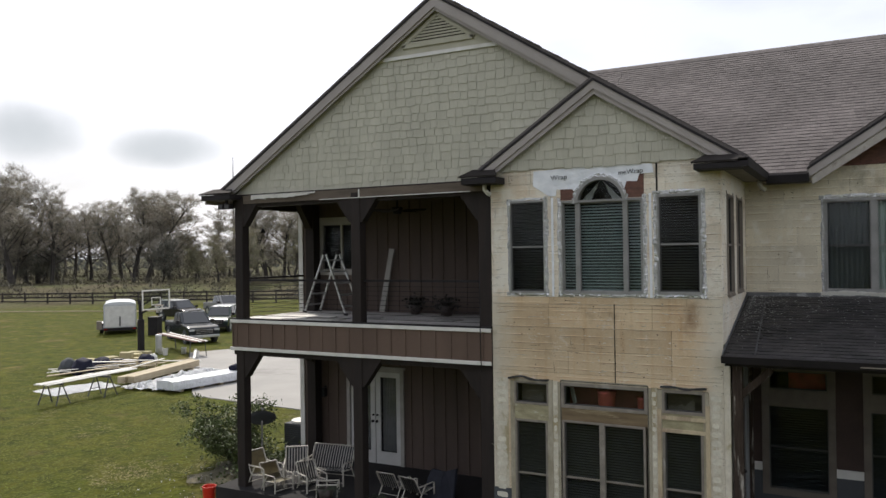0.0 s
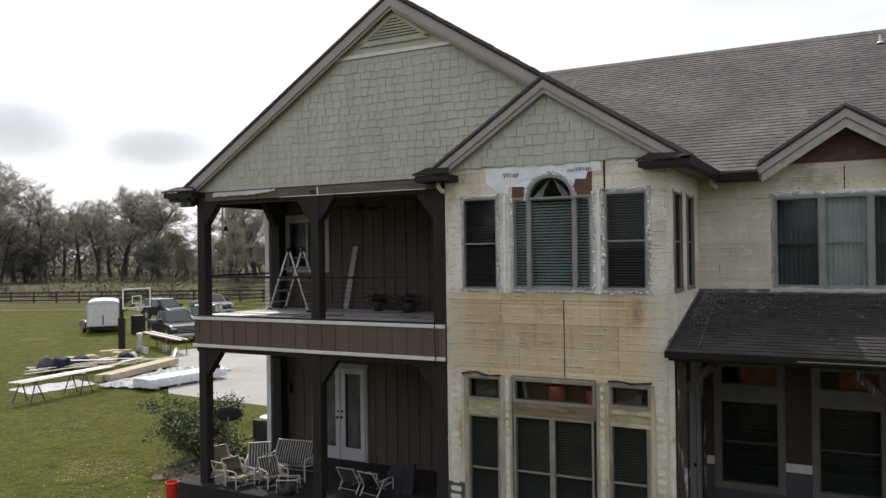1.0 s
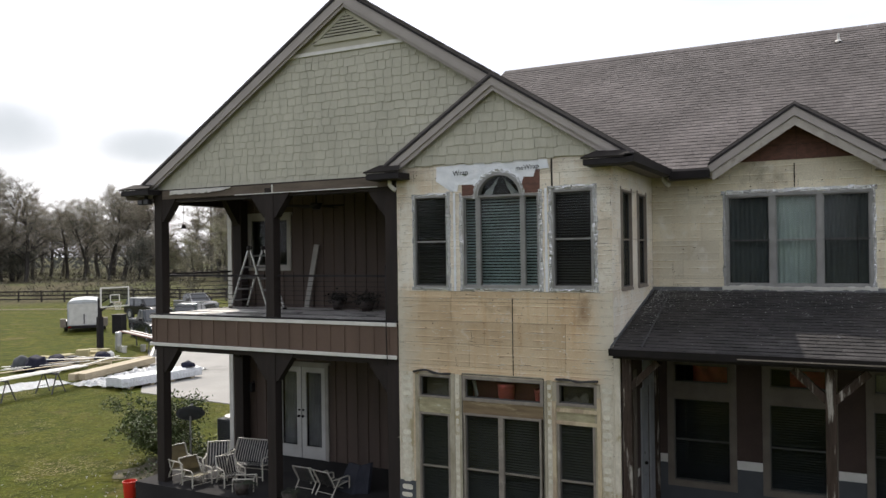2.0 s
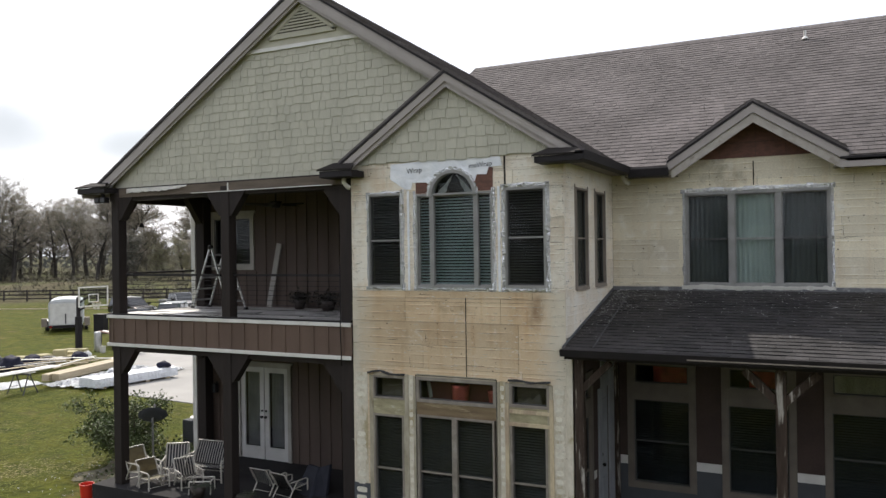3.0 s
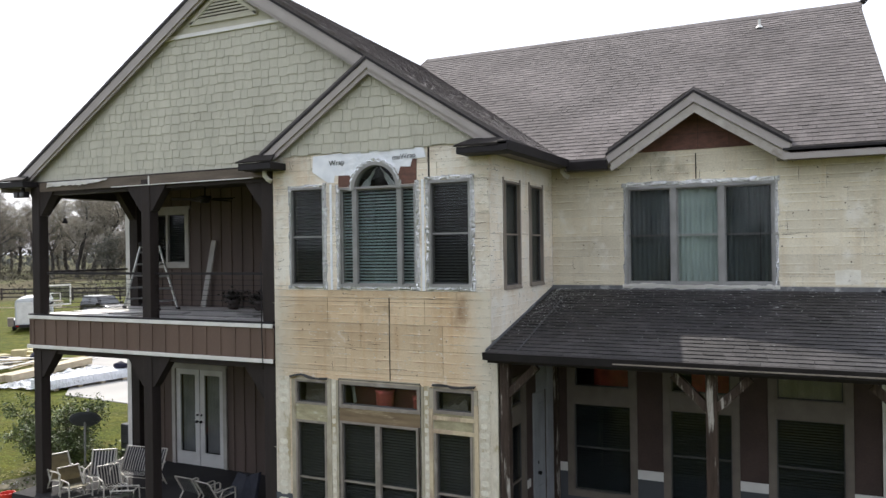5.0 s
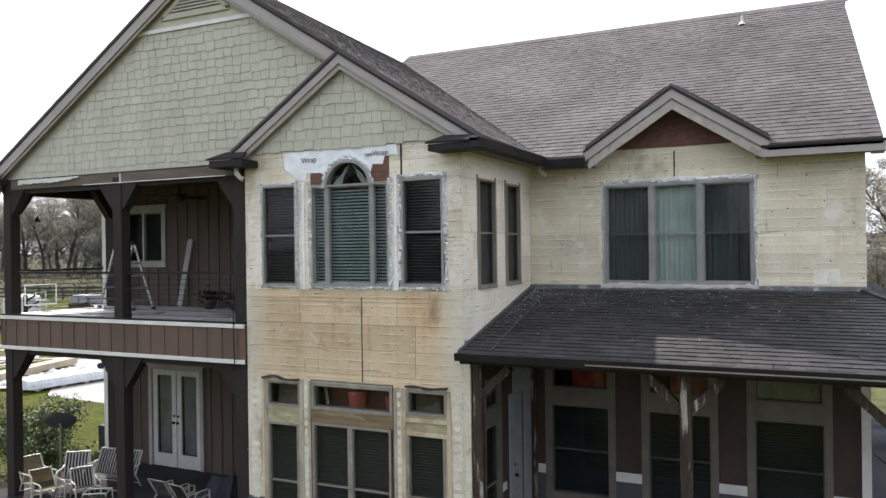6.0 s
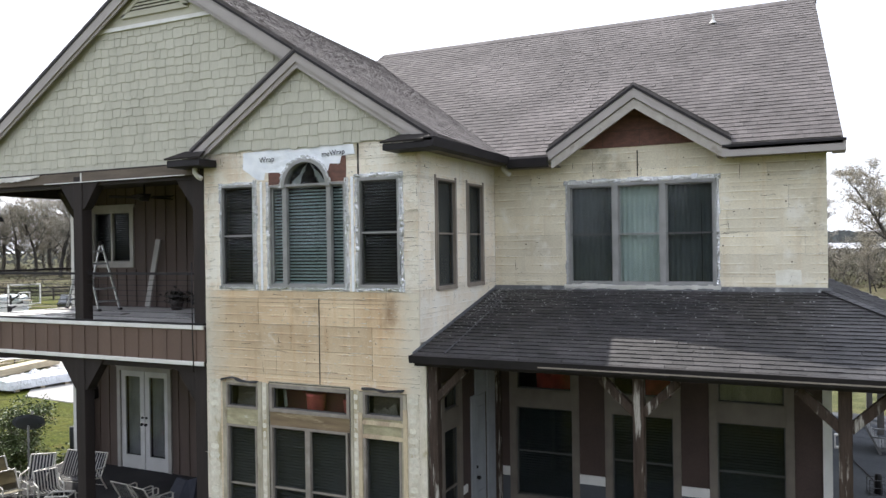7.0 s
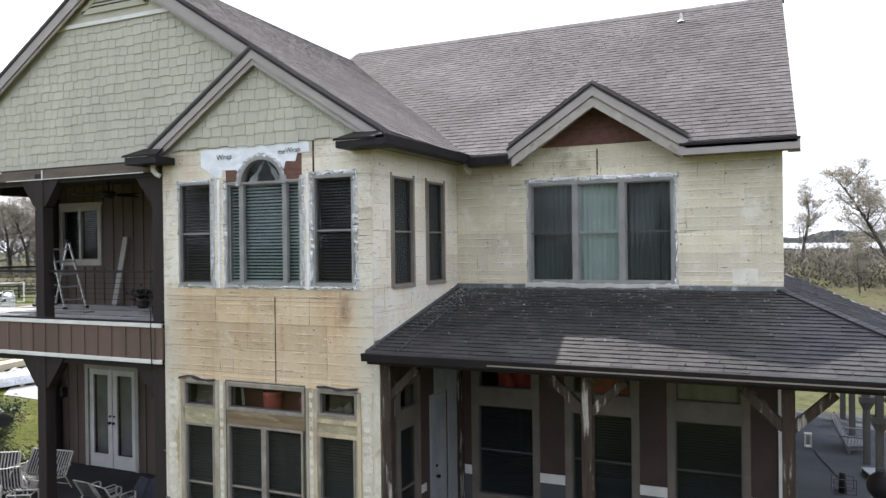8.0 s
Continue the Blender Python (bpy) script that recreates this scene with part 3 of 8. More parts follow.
prism(bm, [(-26.0, 24.0, -0.1), (-28.0, 19.4, -0.1), (-17.4, 9.4, -0.1), (-6.9, 8.6, -0.1), (-6.9, 24.5, -0.1)], (0, 0, 0.13))
tagged(part("pavement", bm, M_CONCRETE), "pale concrete parking slab beside the house", kind="structure")

# blades and dry thatch standing proud of the near lawn
M_BLADE = mat("grass_blade", (0.085, 0.105, 0.016), (0.115, 0.12, 0.028), scale=0.5, rough=0.9, bump=0, island=0.4, stain=(0.2, 0.175, 0.085), stain_at=0.55, spec=0.1)
rng = random.Random(88)
vs, fs = [], []
for _ in range(60000):
    x, y = -7.2 - 24 * rng.random() ** 1.25, -4 + 19 * rng.random()
    if x > -8.9 and y > -0.8 or x > -22 and y > 9.0:
        continue
    z, hh, a = ground_z(x, y) + 0.006, rng.uniform(0.0, 0.012), rng.uniform(0, 6.28)
    wx, wy = 0.022 * math.cos(a), 0.022 * math.sin(a)
    k = len(vs)
    vs += [(x - wx, y - wy, z), (x + wx, y + wy, z), (x - 5 * wy * rng.uniform(0.5, 1.2), y + 5 * wx * rng.uniform(0.5, 1.2), z + hh)]
    fs.append((k, k + 1, k + 2))
tagged(raw("grass", vs, fs, M_BLADE), "short green lawn grass mixed with dry straw thatch", "grass", kind="stuff")

# ---- house ----
house = thing("house", "two-storey house stripped to yellow sheathing, green shake gables, brown shingle roof", "house")
BX, WY, PY = 4.06, 3.05, 2.9         # bay's right side, wing wall, porch back wall
RX, LX = 9.49, -6.76                  # house's right and left ends
EAVE = 6.92

bay_holes = [(0.37, 1.06, 4.80, 6.46), (1.36, 2.81, 4.80, 6.43), (1.62, 2.53, 6.43, 6.92), (3.03, 3.76, 4.80, 6.47),
             (0.34, 1.08, 0.55, 3.2), (1.32, 2.85, 0.55, 3.225), (3.07, 3.77, 0.55, 3.22)]
side_up = [(0.6, 1.3, 4.76, 6.47), (1.8, 2.46, 4.76, 6.47)]
side_low = [(0.74, 1.32, 0.6, 3.2), (1.98, 2.5, FLOOR, 2.86)]
wing_up = [(5.43, 7.89, 4.71, 6.45)]
PORCH_U = ((4.42, 5.47), (6.15, 7.18), (7.85, 8.88))
wing_low = [(u, v, a, b) for u, v in PORCH_U for a, b in ((0.93, 2.53), (2.82, 3.22))]
door_hole = [(-5.25, -3.75, FLOOR, 2.68)]
porch_up = [(-6.06, -4.82, 5.12, 6.34)]

# cores of the walls
bm = B()
for u0, u1, z0, z1 in cut_wall(0.0, BX - 0.22, 0.0, EAVE, bay_holes):
    box(bm, u0, u1, 0.02, 0.2, z0, z1)
bay_wall = part("bay_wall", bm, M_CORE, house, "yellowed sheathing with ghost lines of removed siding")
bm = B()
for u0, u1, z0, z1 in cut_wall(0.02, WY + 0.2, 0.0, EAVE, side_up + side_low):
    box(bm, BX - 0.2, BX - 0.02, u0, u1, z0, z1)
bay_side = part("bay_side_wall", bm, M_CORE, house)
bm = B()
for u0, u1, z0, z1 in cut_wall(BX - 0.02, RX - 0.02, 0.0, EAVE + 0.1, wing_up + wing_low):
    box(bm, u0, u1, WY + 0.02, WY + 0.2, z0, z1)
wing_wall = part("wing_wall", bm, M_CORE, house, "pale yellow sheathing boards")
bm = B()
for u0, u1, z0, z1 in cut_wall(LX, 0.2, 0.0, EAVE, door_hole + porch_up):
    box(bm, u0, u1, PY, PY + 0.2, z0, z1)
porch_wall = part("porch_wall", bm, M_BATTEN, house, "brown board and batten siding")
bm = B()
box(bm, 0.0, 0.2, 0.2, PY, 0, EAVE)
part("bay_left_wall", bm, M_BATTEN, house)
bm = B()
box(bm, LX, LX + 0.2, PY + 0.2, 10.8, 0, EAVE)
part("left_wall", bm, M_BATTEN, house)
bm = B()
# the side wall runs in a little towards the back, as its roof edge does
side_x = lambda y: RX - 0.062 * (y - WY)
prism(bm, [(side_x(y), y, z) for y, z in ((WY + 0.02, 0), (11, 0), (11, 8.4), (8.2, 10.2), (WY + 0.02, EAVE))], (-0.2, 0, 0))
part("right_wall", bm, M_SHEATH_R, house)
# Unseen block added behind the house to keep sun off the side porch.
part("rear_wall", box(B(), 6.0, RX - 0.3, 11.0, 15.2, 0.0, 3.75), M_BATTEN, house)
bm = B()
box(bm, LX, side_x(11) - 0.1, 10.8, 11.0, 0, 8.5)
part("back_wall", bm, M_BATTEN, house)
# Floors, ceiling and inner wall are coloured dark to look unlit.
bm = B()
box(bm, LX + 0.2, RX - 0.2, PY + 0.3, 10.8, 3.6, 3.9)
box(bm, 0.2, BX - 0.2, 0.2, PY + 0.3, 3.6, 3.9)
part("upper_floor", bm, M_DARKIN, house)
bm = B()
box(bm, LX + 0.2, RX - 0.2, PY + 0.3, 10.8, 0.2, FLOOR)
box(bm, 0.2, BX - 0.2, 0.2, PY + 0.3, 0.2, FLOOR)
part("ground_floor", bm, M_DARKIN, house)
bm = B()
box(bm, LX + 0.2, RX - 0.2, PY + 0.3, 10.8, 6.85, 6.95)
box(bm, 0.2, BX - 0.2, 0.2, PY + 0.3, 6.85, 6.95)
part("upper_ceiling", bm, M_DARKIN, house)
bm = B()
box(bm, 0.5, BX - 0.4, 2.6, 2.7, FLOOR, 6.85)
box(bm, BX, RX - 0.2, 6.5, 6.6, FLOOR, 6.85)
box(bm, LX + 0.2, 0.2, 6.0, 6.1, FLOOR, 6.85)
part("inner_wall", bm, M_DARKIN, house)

# roofs: top surfaces
RIDGE_X, RIDGE_Z, PITCH, SAG = -1.085, 10.55, 0.637, 0.03
YM, YG, GW = -0.11, -0.17, 0.06       # front edges of the main and the bay gable roof; the main gable's wall


def main_z(x):
    return RIDGE_Z - PITCH * abs(x - RIDGE_X)


def wing_z(y):
    return 6.94 + 0.647 * (y - 2.6)


def porch_z(y):
    return 3.86 + 0.234 * (y + 0.28)


def slab(parent, name, quad, thick, material, label=""):
    """A roof deck: the quad of top corners, thickened downwards."""
    return part(name, prism(B(), quad, (0, 0, -thick)), material, parent, label)


def courses(name, material, parent, origin, along, up, nu, nv, keep, tab=0.15, expo=0.145, seed=3, jitter=0.5, lift=0.0085, reach=None, single=None, ragged=0.85):
    """Laminated shingle tabs in courses on a roof plane: thick and thin tabs by turns, with stepped butts.
    The tabs for which single(c) holds stand as pieces; the rest are joined into one covering."""
    rng = random.Random(seed)
    o, a, u = Vector(origin), Vector(along).normalized(), Vector(up).normalized()
    n = a.cross(u).normalized()
    n = n if n.z > 0 else -n
    vs, fs = [], []
    for j in range(nv):
        s = -rng.random() * tab
        end = reach(expo * (j + 0.5)) if reach else nu
        thick = rng.random() < 0.5
        while s < end:
            w = tab * rng.uniform(1 - jitter, 1 + jitter)
            thick = not thick if rng.random() < 0.85 else thick
            c = o + a * (s + w / 2) + u * (expo * (j + 0.5))
            if keep(c):
                p0, p1 = max(0.0, s), min(end, s + w)
                drop = (rng.uniform(0.0, 0.03) + (0.025 if thick else -0.01)) * ragged
                rise = lift * (1 + (0.3 if thick else -0.15) * ragged) * rng.uniform(0.9, 1.1)
                if p1 > p0:
                    taper = (0.012 if thick else -0.002) * ragged
                    tab_v = []
                    for h in (0.0, 1.0):
                        for q, v in ((p0 + taper, -drop), (p1 - taper, -drop), (p1, 1.12), (p0, 1.12)):
                            th = (rise * (1.25 - v)) * h
                            tab_v.append(o + a * q + u * (expo * (j + v)) + n * (th + 0.002))
                    tab_f = [(4, 5, 6, 7), (0, 1, 5, 4), (1, 2, 6, 5), (3, 0, 4, 7)]
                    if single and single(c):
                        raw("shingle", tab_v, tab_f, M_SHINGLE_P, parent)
                    else:
                        k = len(vs)
                        vs += tab_v
                        fs += [tuple(i + k for i in f) for f in tab_f]
            s += w
    return raw(name, vs, fs, material, parent, kind="stuff")


roof = new("roof")
roof.parent = house
tagged(roof, "weathered brown asphalt shingle roof")
sl = math.hypot(1, PITCH)
slab(roof, "roof_deck", [(RIDGE_X, YM, RIDGE_Z), (4.47, YM, main_z(4.47)), (4.47, 11.1, main_z(4.47) - SAG * 11.4), (RIDGE_X, 11.1, RIDGE_Z - SAG * 11.4)], 0.1, M_SHINGLE)
slab(roof, "roof_deck", [(RIDGE_X, YM, RIDGE_Z), (RIDGE_X, 11.1, RIDGE_Z - SAG * 11.4), (-6.86, 11.1, main_z(-6.86) - SAG * 11.4), (-6.86, YM, main_z(-6.86))], 0.1, M_SHINGLE)
GX, GF, GP = 2.03, -0.165, 0.672      # bay gable: peak, left foot and left pitch
GFZ = main_z(GX) - GP * (GX - GF)
slab(roof, "roof_deck", [(GX, YG, main_z(GX)), (4.47, YG, main_z(4.47)), (4.47, YM, main_z(4.47)), (GX, YM, main_z(GX))], 0.1, M_SHINGLE)
slab(roof, "roof_deck", [(GX, YG, main_z(GX)), (GX, GW, main_z(GX)), (GF, GW, GFZ), (GF, YG, GFZ)], 0.1, M_SHINGLE)
WEX = lambda y: 9.7 - (y - 2.6) * 0.057
slab(roof, "roof_deck", [(-1.2, 3.2, wing_z(3.2)), (WEX(3.2), 3.2, wing_z(3.2)), (WEX(8.2), 8.2, wing_z(8.2)), (-1.2, 8.2, wing_z(8.2))], 0.1, M_SHINGLE)
slab(roof, "roof_deck", [(-1.2, 2.6, wing_z(2.6)), (6.68 - 1.46, 2.6, wing_z(2.6)), (6.68 - 1.46, 3.2, wing_z(3.2)), (-1.2, 3.2, wing_z(3.2))], 0.1, M_SHINGLE)
slab(roof, "roof_deck", [(6.68 + 1.46, 2.6, wing_z(2.6)), (9.7, 2.6, wing_z(2.6)), (WEX(3.2), 3.2, wing_z(3.2)), (6.68 + 1.46, 3.2, wing_z(3.2))], 0.1, M_SHINGLE)
slab(roof, "roof_deck", [(-1.2, 8.2, wing_z(8.2)), (9.36, 8.2, wing_z(8.2)), (9.16, 11.1, wing_z(8.2) - 1.9), (-1.2, 11.1, wing_z(8.2) - 1.9)], 0.1, M_SHINGLE)
DPX, DPZ, DP = 6.68, 8.045, 0.65
DE = 7.1
DL, DR = DPX - (DPZ - DE) / DP, DPX + (DPZ - DE) / DP
DBACK = 2.6 + (DPZ - 6.94) / 0.647
slab(roof, "roof_deck", [(DPX, 2.62, DPZ), (DR, 2.62, DE), (DR, DBACK, DE), (DPX, DBACK, DPZ)], 0.08, M_SHINGLE)
slab(roof, "roof_deck", [(DPX, 2.62, DPZ), (DPX, DBACK, DPZ), (DL, DBACK, DE), (DL, 2.62, DE)], 0.08, M_SHINGLE)
courses("shingle_covering", M_SHINGLE, roof, (4.47, YG, main_z(4.47) + SAG * 0.1), (0, 1, -SAG), (-1, 0, PITCH), 12.9, int((4.47 - RIDGE_X) * sl / 0.145) + 1,
        lambda c: main_z(c.x) > wing_z(c.y) - 0.25 and (c.y > YM or c.x > GX) and c.x > RIDGE_X)
courses("shingle_covering", M_SHINGLE, roof, (-1.2, 2.6, 6.94), (1, 0, 0), (0, 1, 0.647), 11.02, int(5.62 * math.hypot(1, 0.647) / 0.145) + 1,
        lambda c: c.z > main_z(c.x) - 0.25 and c.x < 9.8 and not (abs(c.x - DPX) < DR - DPX and c.z < DPZ - DP * abs(c.x - DPX) - 0.1), seed=5, reach=lambda d: WEX(2.6 + d * 0.84) + 1.2)
for sgn, sd in ((1, 7), (-1, 8)):
    courses("shingle_covering", M_SHINGLE, roof, (DPX + sgn * (DR - DPX), 2.61, DE), (0, 1, 0), (-sgn, 0, DP), DBACK - 2.6, int((DR - DPX) * math.hypot(1, DP) / 0.145),
            lambda c: c.z > wing_z(c.y) - 0.2, seed=sd)
# ridge caps
bm = B()
k = 0
while k < 70:
    x = -1.1 + k * 0.15
    if x < 9.35:
        for q, dz in ((-0.13, -0.075), (0.13, -0.075)):
            prism(bm, [(x, 8.2, wing_z(8.2) + 0.03), (x + 0.17, 8.2, wing_z(8.2) + 0.02), (x + 0.17, 8.2 + q, wing_z(8.2) + dz + 0.005), (x, 8.2 + q, wing_z(8.2) + dz + 0.015)], (0, 0, -0.012))
    k += 1
part("ridge_cap", bm, M_SHINGLE, roof)
bm = B()
for k in range(80):
    y = YM + k * 0.15
    if y < 8.2:
        for q in (-0.13, 0.13):
            rz = RIDGE_Z - SAG * (y - YM)
            prism(bm, [(RIDGE_X, y, rz + 0.03), (RIDGE_X, y + 0.17, rz + 0.02), (RIDGE_X + q, y + 0.17, rz - 0.06), (RIDGE_X + q, y, rz - 0.05)], (0, 0, -0.012))
part("ridge_cap", bm, M_SHINGLE, roof)
# vent pipe and cap near the ridge
bm = B()
tube(bm, [(7.4, 7.55, wing_z(7.55) - 0.05), (7.4, 7.55, wing_z(7.55) + 0.2)], 0.028, 12)
tube(bm, [(7.4, 7.55, wing_z(7.55) + 0.0), (7.4, 7.55, wing_z(7.55) + 0.07)], 0.09, 12, 0.03)
part("vent_pipe", bm, M_WHITE, roof, "pale grey plumbing vent with a flared boot")
bm = B()
tube(bm, [(9.36, 8.25, wing_z(8.2) - 0.1), (9.42, 8.25, wing_z(8.2) + 0.06)], 0.02, 8)
beam(bm, (9.42, 8.2, wing_z(8.2) + 0.02), (9.6, 8.25, wing_z(8.2) + 0.26), 0.12, 0.12)
part("roof_fitting", bm, M_BLACK, roof)


def rake(px, pz, ex, ez, y0, y1, drop, parent=house, name="rake_board", material=M_RAKE, off=0.1):
    """A sloping board under the roof edge, from the peak to the eave, between y0 and y1."""
    bm = B()
    prism(bm, [(px, y0, pz - off), (ex, y0, ez - off), (ex, y0, ez - off - drop), (px, y0, pz - off - drop)], (0, y1 - y0, 0))
    return part(name, bm, material, parent)


def gable_trim(px, pz, xl, xr, slopes, yf, ywall, drop=0.2, inner=0.1, board=M_RAKE, gap=0.0):
    """Rake board with its drip edge, and a narrower board close below it."""
    for ex, slope in ((xl, slopes[0]), (xr, slopes[-1])):
        ez = pz - slope * abs(ex - px)
        rake(px, pz, ex, ez, yf, yf + 0.04, drop)
        rake(px, pz, ex, ez, yf - 0.016, yf + 0.0, 0.045, name="drip_edge", material=M_BLACK, off=0.055)
        rake(px, pz - 0.03, ex, ez - 0.03, yf + 0.04, ywall, 0.03, name="soffit")
        fx = px + (ex - px) * 0.95
        fz = pz - slope * abs(fx - px)
        rake(px, pz - 0.1 - drop - gap, fx, fz - 0.1 - drop - gap, yf + 0.03, yf + 0.055, inner, name="frieze_board", material=board, off=0.0)


M_OLDFRIEZE = mat("scuffed_frieze", (0.4, 0.365, 0.32), (0.31, 0.28, 0.245), scale=5, fine=40, rough=0.8, bump=0.3, grain=0.18, stain=(0.22, 0.19, 0.16), stain_at=0.6)
gable_trim(RIDGE_X, RIDGE_Z, -6.5, GX + 0.15, (PITCH, PITCH), YM, GW, 0.2, 0.06)
gable_trim(GX, main_z(GX), GF, 4.36, (GP, PITCH), YG, -0.03, 0.14, 0.09)
gable_trim(DPX, DPZ, DL - 0.03, DR + 0.03, (DP, DP), 2.6, WY, 0.155, 0.16, M_OLDFRIEZE, 0.014)

# gable walls behind the shakes
bm = B()
gz = 6.86
prism(bm, [(x, GW, z) for x, z in ((-6.5, gz), (4.0, gz), (4.0, main_z(4.0) - 0.1), (RIDGE_X, RIDGE_Z - 0.1), (-6.5, main_z(-6.5) - 0.1))], (0, 0.12, 0))
gable_wall = part("gable_wall", bm, M_SHAKE, house, "sage green staggered shake siding")
bm = B()
prism(bm, [(0.05, -0.022, 7.02), (4.02, -0.022, 7.02), (GX, -0.022, main_z(GX) - 0.12)], (0, 0.02, 0))
bay_gable = part("bay_gable", bm, M_SHAKE, house, "sage green staggered shake siding")


def shakes(parent, u0, u1, z0, z1, line, y, expo, single, seed):
    """Rows of split shakes with uneven butts; single(u) tells which stand as pieces, the rest are joined."""
    rng = random.Random(seed)
    vs, fs, row = [], [], 0
    z = z0
    while z < z1:
        u = u0 - rng.random() * 0.2
        low = False
        while u < u1:
            w = rng.choice((0.15, 0.18, 0.2, 0.22, 0.26))
            low = not low
            a, b = max(u, u0) + 0.003, min(u + w, u1) - 0.003
            zb = z - (0.018 if low else 0.0) - rng.uniform(0, 0.006) + 0.012 * math.sin(u * 2.3 + row)
            u += w
            if b - a < 0.04 or min(line(a), line(b)) < zb + 0.02:
                continue
            t = z + expo * 1.12
            pa, pb = min(t, line(a)), min(t, line(b))
            yb = y - 0.015 - rng.uniform(0, 0.006)
            quad = [(a, yb, zb), (b, yb, zb), (b, y - 0.005, pb), (a, y - 0.005, pa), (a, y, zb), (b, y, zb), (b, y, pb), (a, y, pa)]
            faces = [(0, 1, 2, 3), (4, 5, 1, 0), (1, 5, 6, 2), (4, 0, 3, 7)]
            if single((a + b) / 2, z):
                raw("shake", quad, faces, M_SHAKE, parent)
            else:
                k = len(vs)
                vs += quad
                fs += [tuple(i + k for i in f) for f in faces]
        z += expo
        row += 1
    if vs:
        raw("shake_covering", vs, fs, M_SHAKE, parent, kind="stuff")


shakes(gable_wall, -5.95, 4.0, gz, 9.40, lambda u: main_z(u) - 0.34, GW, 0.16, lambda u, z: u > -2.4 and z < main_z(GX) - PITCH * abs(u - GX) + 9, 11)
shakes(bay_gable, 0.25, 3.84, 7.02, 8.3, lambda u: main_z(GX) - (PITCH if u > GX else GP) * abs(u - GX) - 0.31, -0.022, 0.175, lambda u, z: True, 12)
M_CAULK = mat("old_caulk", (0.62, 0.6, 0.53), (0.5, 0.48, 0.41), scale=20, rough=0.85, bump=0.1, island=0.2)


def caulk_bits(parent, places):
    """Small ragged bits of old caulk; each place is (x, y, z, width, height)."""
    vs, fs = [], []
    for x, y, z, w, h in places:
        k = len(vs)
        vs += [(x - w, y, z), (x - w * 0.3, y - 0.004, z - h), (x + w * 0.8, y - 0.005, z - h * 0.4), (x + w * 0.6, y - 0.002, z + h * 0.7), (x - w * 0.5, y - 0.003, z + h)]
        fs.append((k, k + 1, k + 2, k + 3, k + 4))
    raw("caulk", vs, fs, M_CAULK, parent, kind="stuff")


rng = random.Random(23)
bits = []
for _ in range(230):
    x = rng.uniform(-5.7, 1.75)
    bits.append((x, GW - 0.024, main_z(x) - 0.36 - rng.random() ** 2 * 0.1, rng.uniform(0.004, 0.013), rng.uniform(0.006, 0.022)))
for _ in range(300):
    x = rng.uniform(-5.4, 3.2)
    z = gz + 0.16 * rng.randint(1, 15) + rng.uniform(-0.03, 0.01)
    if z < main_z(x) - 0.45:
        bits.append((x, GW - 0.0265, z, rng.uniform(0.002, 0.004), rng.uniform(0.012, 0.035)))
caulk_bits(gable_wall, bits)
bits = []
for _ in range(170):
    x = rng.uniform(0.35, 3.8)
    bits.append((x, -0.046, main_z(GX) - (PITCH if x > GX else GP) * abs(x - GX) - 0.34 - rng.random() ** 2 * 0.1, rng.uniform(0.004, 0.013), rng.uniform(0.006, 0.024)))
for _ in range(90):
    x = rng.uniform(0.5, 3.6)
    z = 7.02 + 0.175 * rng.randint(1, 7) + rng.uniform(-0.03, 0.01)
    if z < main_z(GX) - GP * abs(x - GX) - 0.4:
        bits.append((x, -0.0485, z, rng.uniform(0.002, 0.004), rng.uniform(0.012, 0.035)))
caulk_bits(bay_gable, bits)
# band, peak panel and louvred vent in the main gable
bm = B()
box(bm, -3.0, 0.65, GW - 0.046, GW - 0.002, 9.37, 9.44)
part("band_board", bm, M_WHITE, house)
bm = B()
prism(bm, [(-2.9, GW - 0.03, 9.44), (0.55, GW - 0.03, 9.44), (RIDGE_X, GW - 0.03, RIDGE_Z - 0.2)], (0, 0.028, 0))
part("peak_panel", bm, M_FRIEZE, house)
louver = new("louver")
louver.parent = house
tagged(louver, "triangular grey-green attic louver")
bm = B()
VZ, VH, VT = 9.6, 0.78, 10.14
for p, q in (((RIDGE_X - VH, VZ), (RIDGE_X + VH, VZ)), ((RIDGE_X - VH, VZ), (RIDGE_X, VT)), ((RIDGE_X + VH, VZ), (RIDGE_X, VT))):
    beam(bm, (p[0], GW - 0.043, p[1]), (q[0], GW - 0.043, q[1]), 0.044, 0.07)
part("frame", bm, M_FRIEZE, louver)
bm = B()
prism(bm, [(RIDGE_X - VH, GW - 0.036, VZ), (RIDGE_X + VH, GW - 0.036, VZ), (RIDGE_X, GW - 0.036, VT)], (0, 0.004, 0))
part("backing", bm, M_DARKIN, louver)
for k in range(8):
    z = VZ + 0.05 + k * 0.058
    h = VH * (VT - z) / (VT - VZ) - 0.02
    if h > 0.03:
        part("slat", prism(B(), [(RIDGE_X - h, GW + d, z + e) for d, e in ((-0.038, 0.03), (-0.068, -0.012), (-0.062, -0.018), (-0.036, 0.02))], (2 * h, 0, 0)), M_FRIEZE, louver)
# red-brown panel in the small gable
bm = B()
prism(bm, [(DPX - 1.03, WY - 0.012, 7.05), (DPX + 1.03, WY - 0.012, 7.05), (DPX, WY - 0.012, 7.73)], (0, 0.01, 0))
bare = part("bare_panel", bm, M_OSB, house, "bare red-brown sheathing panel")
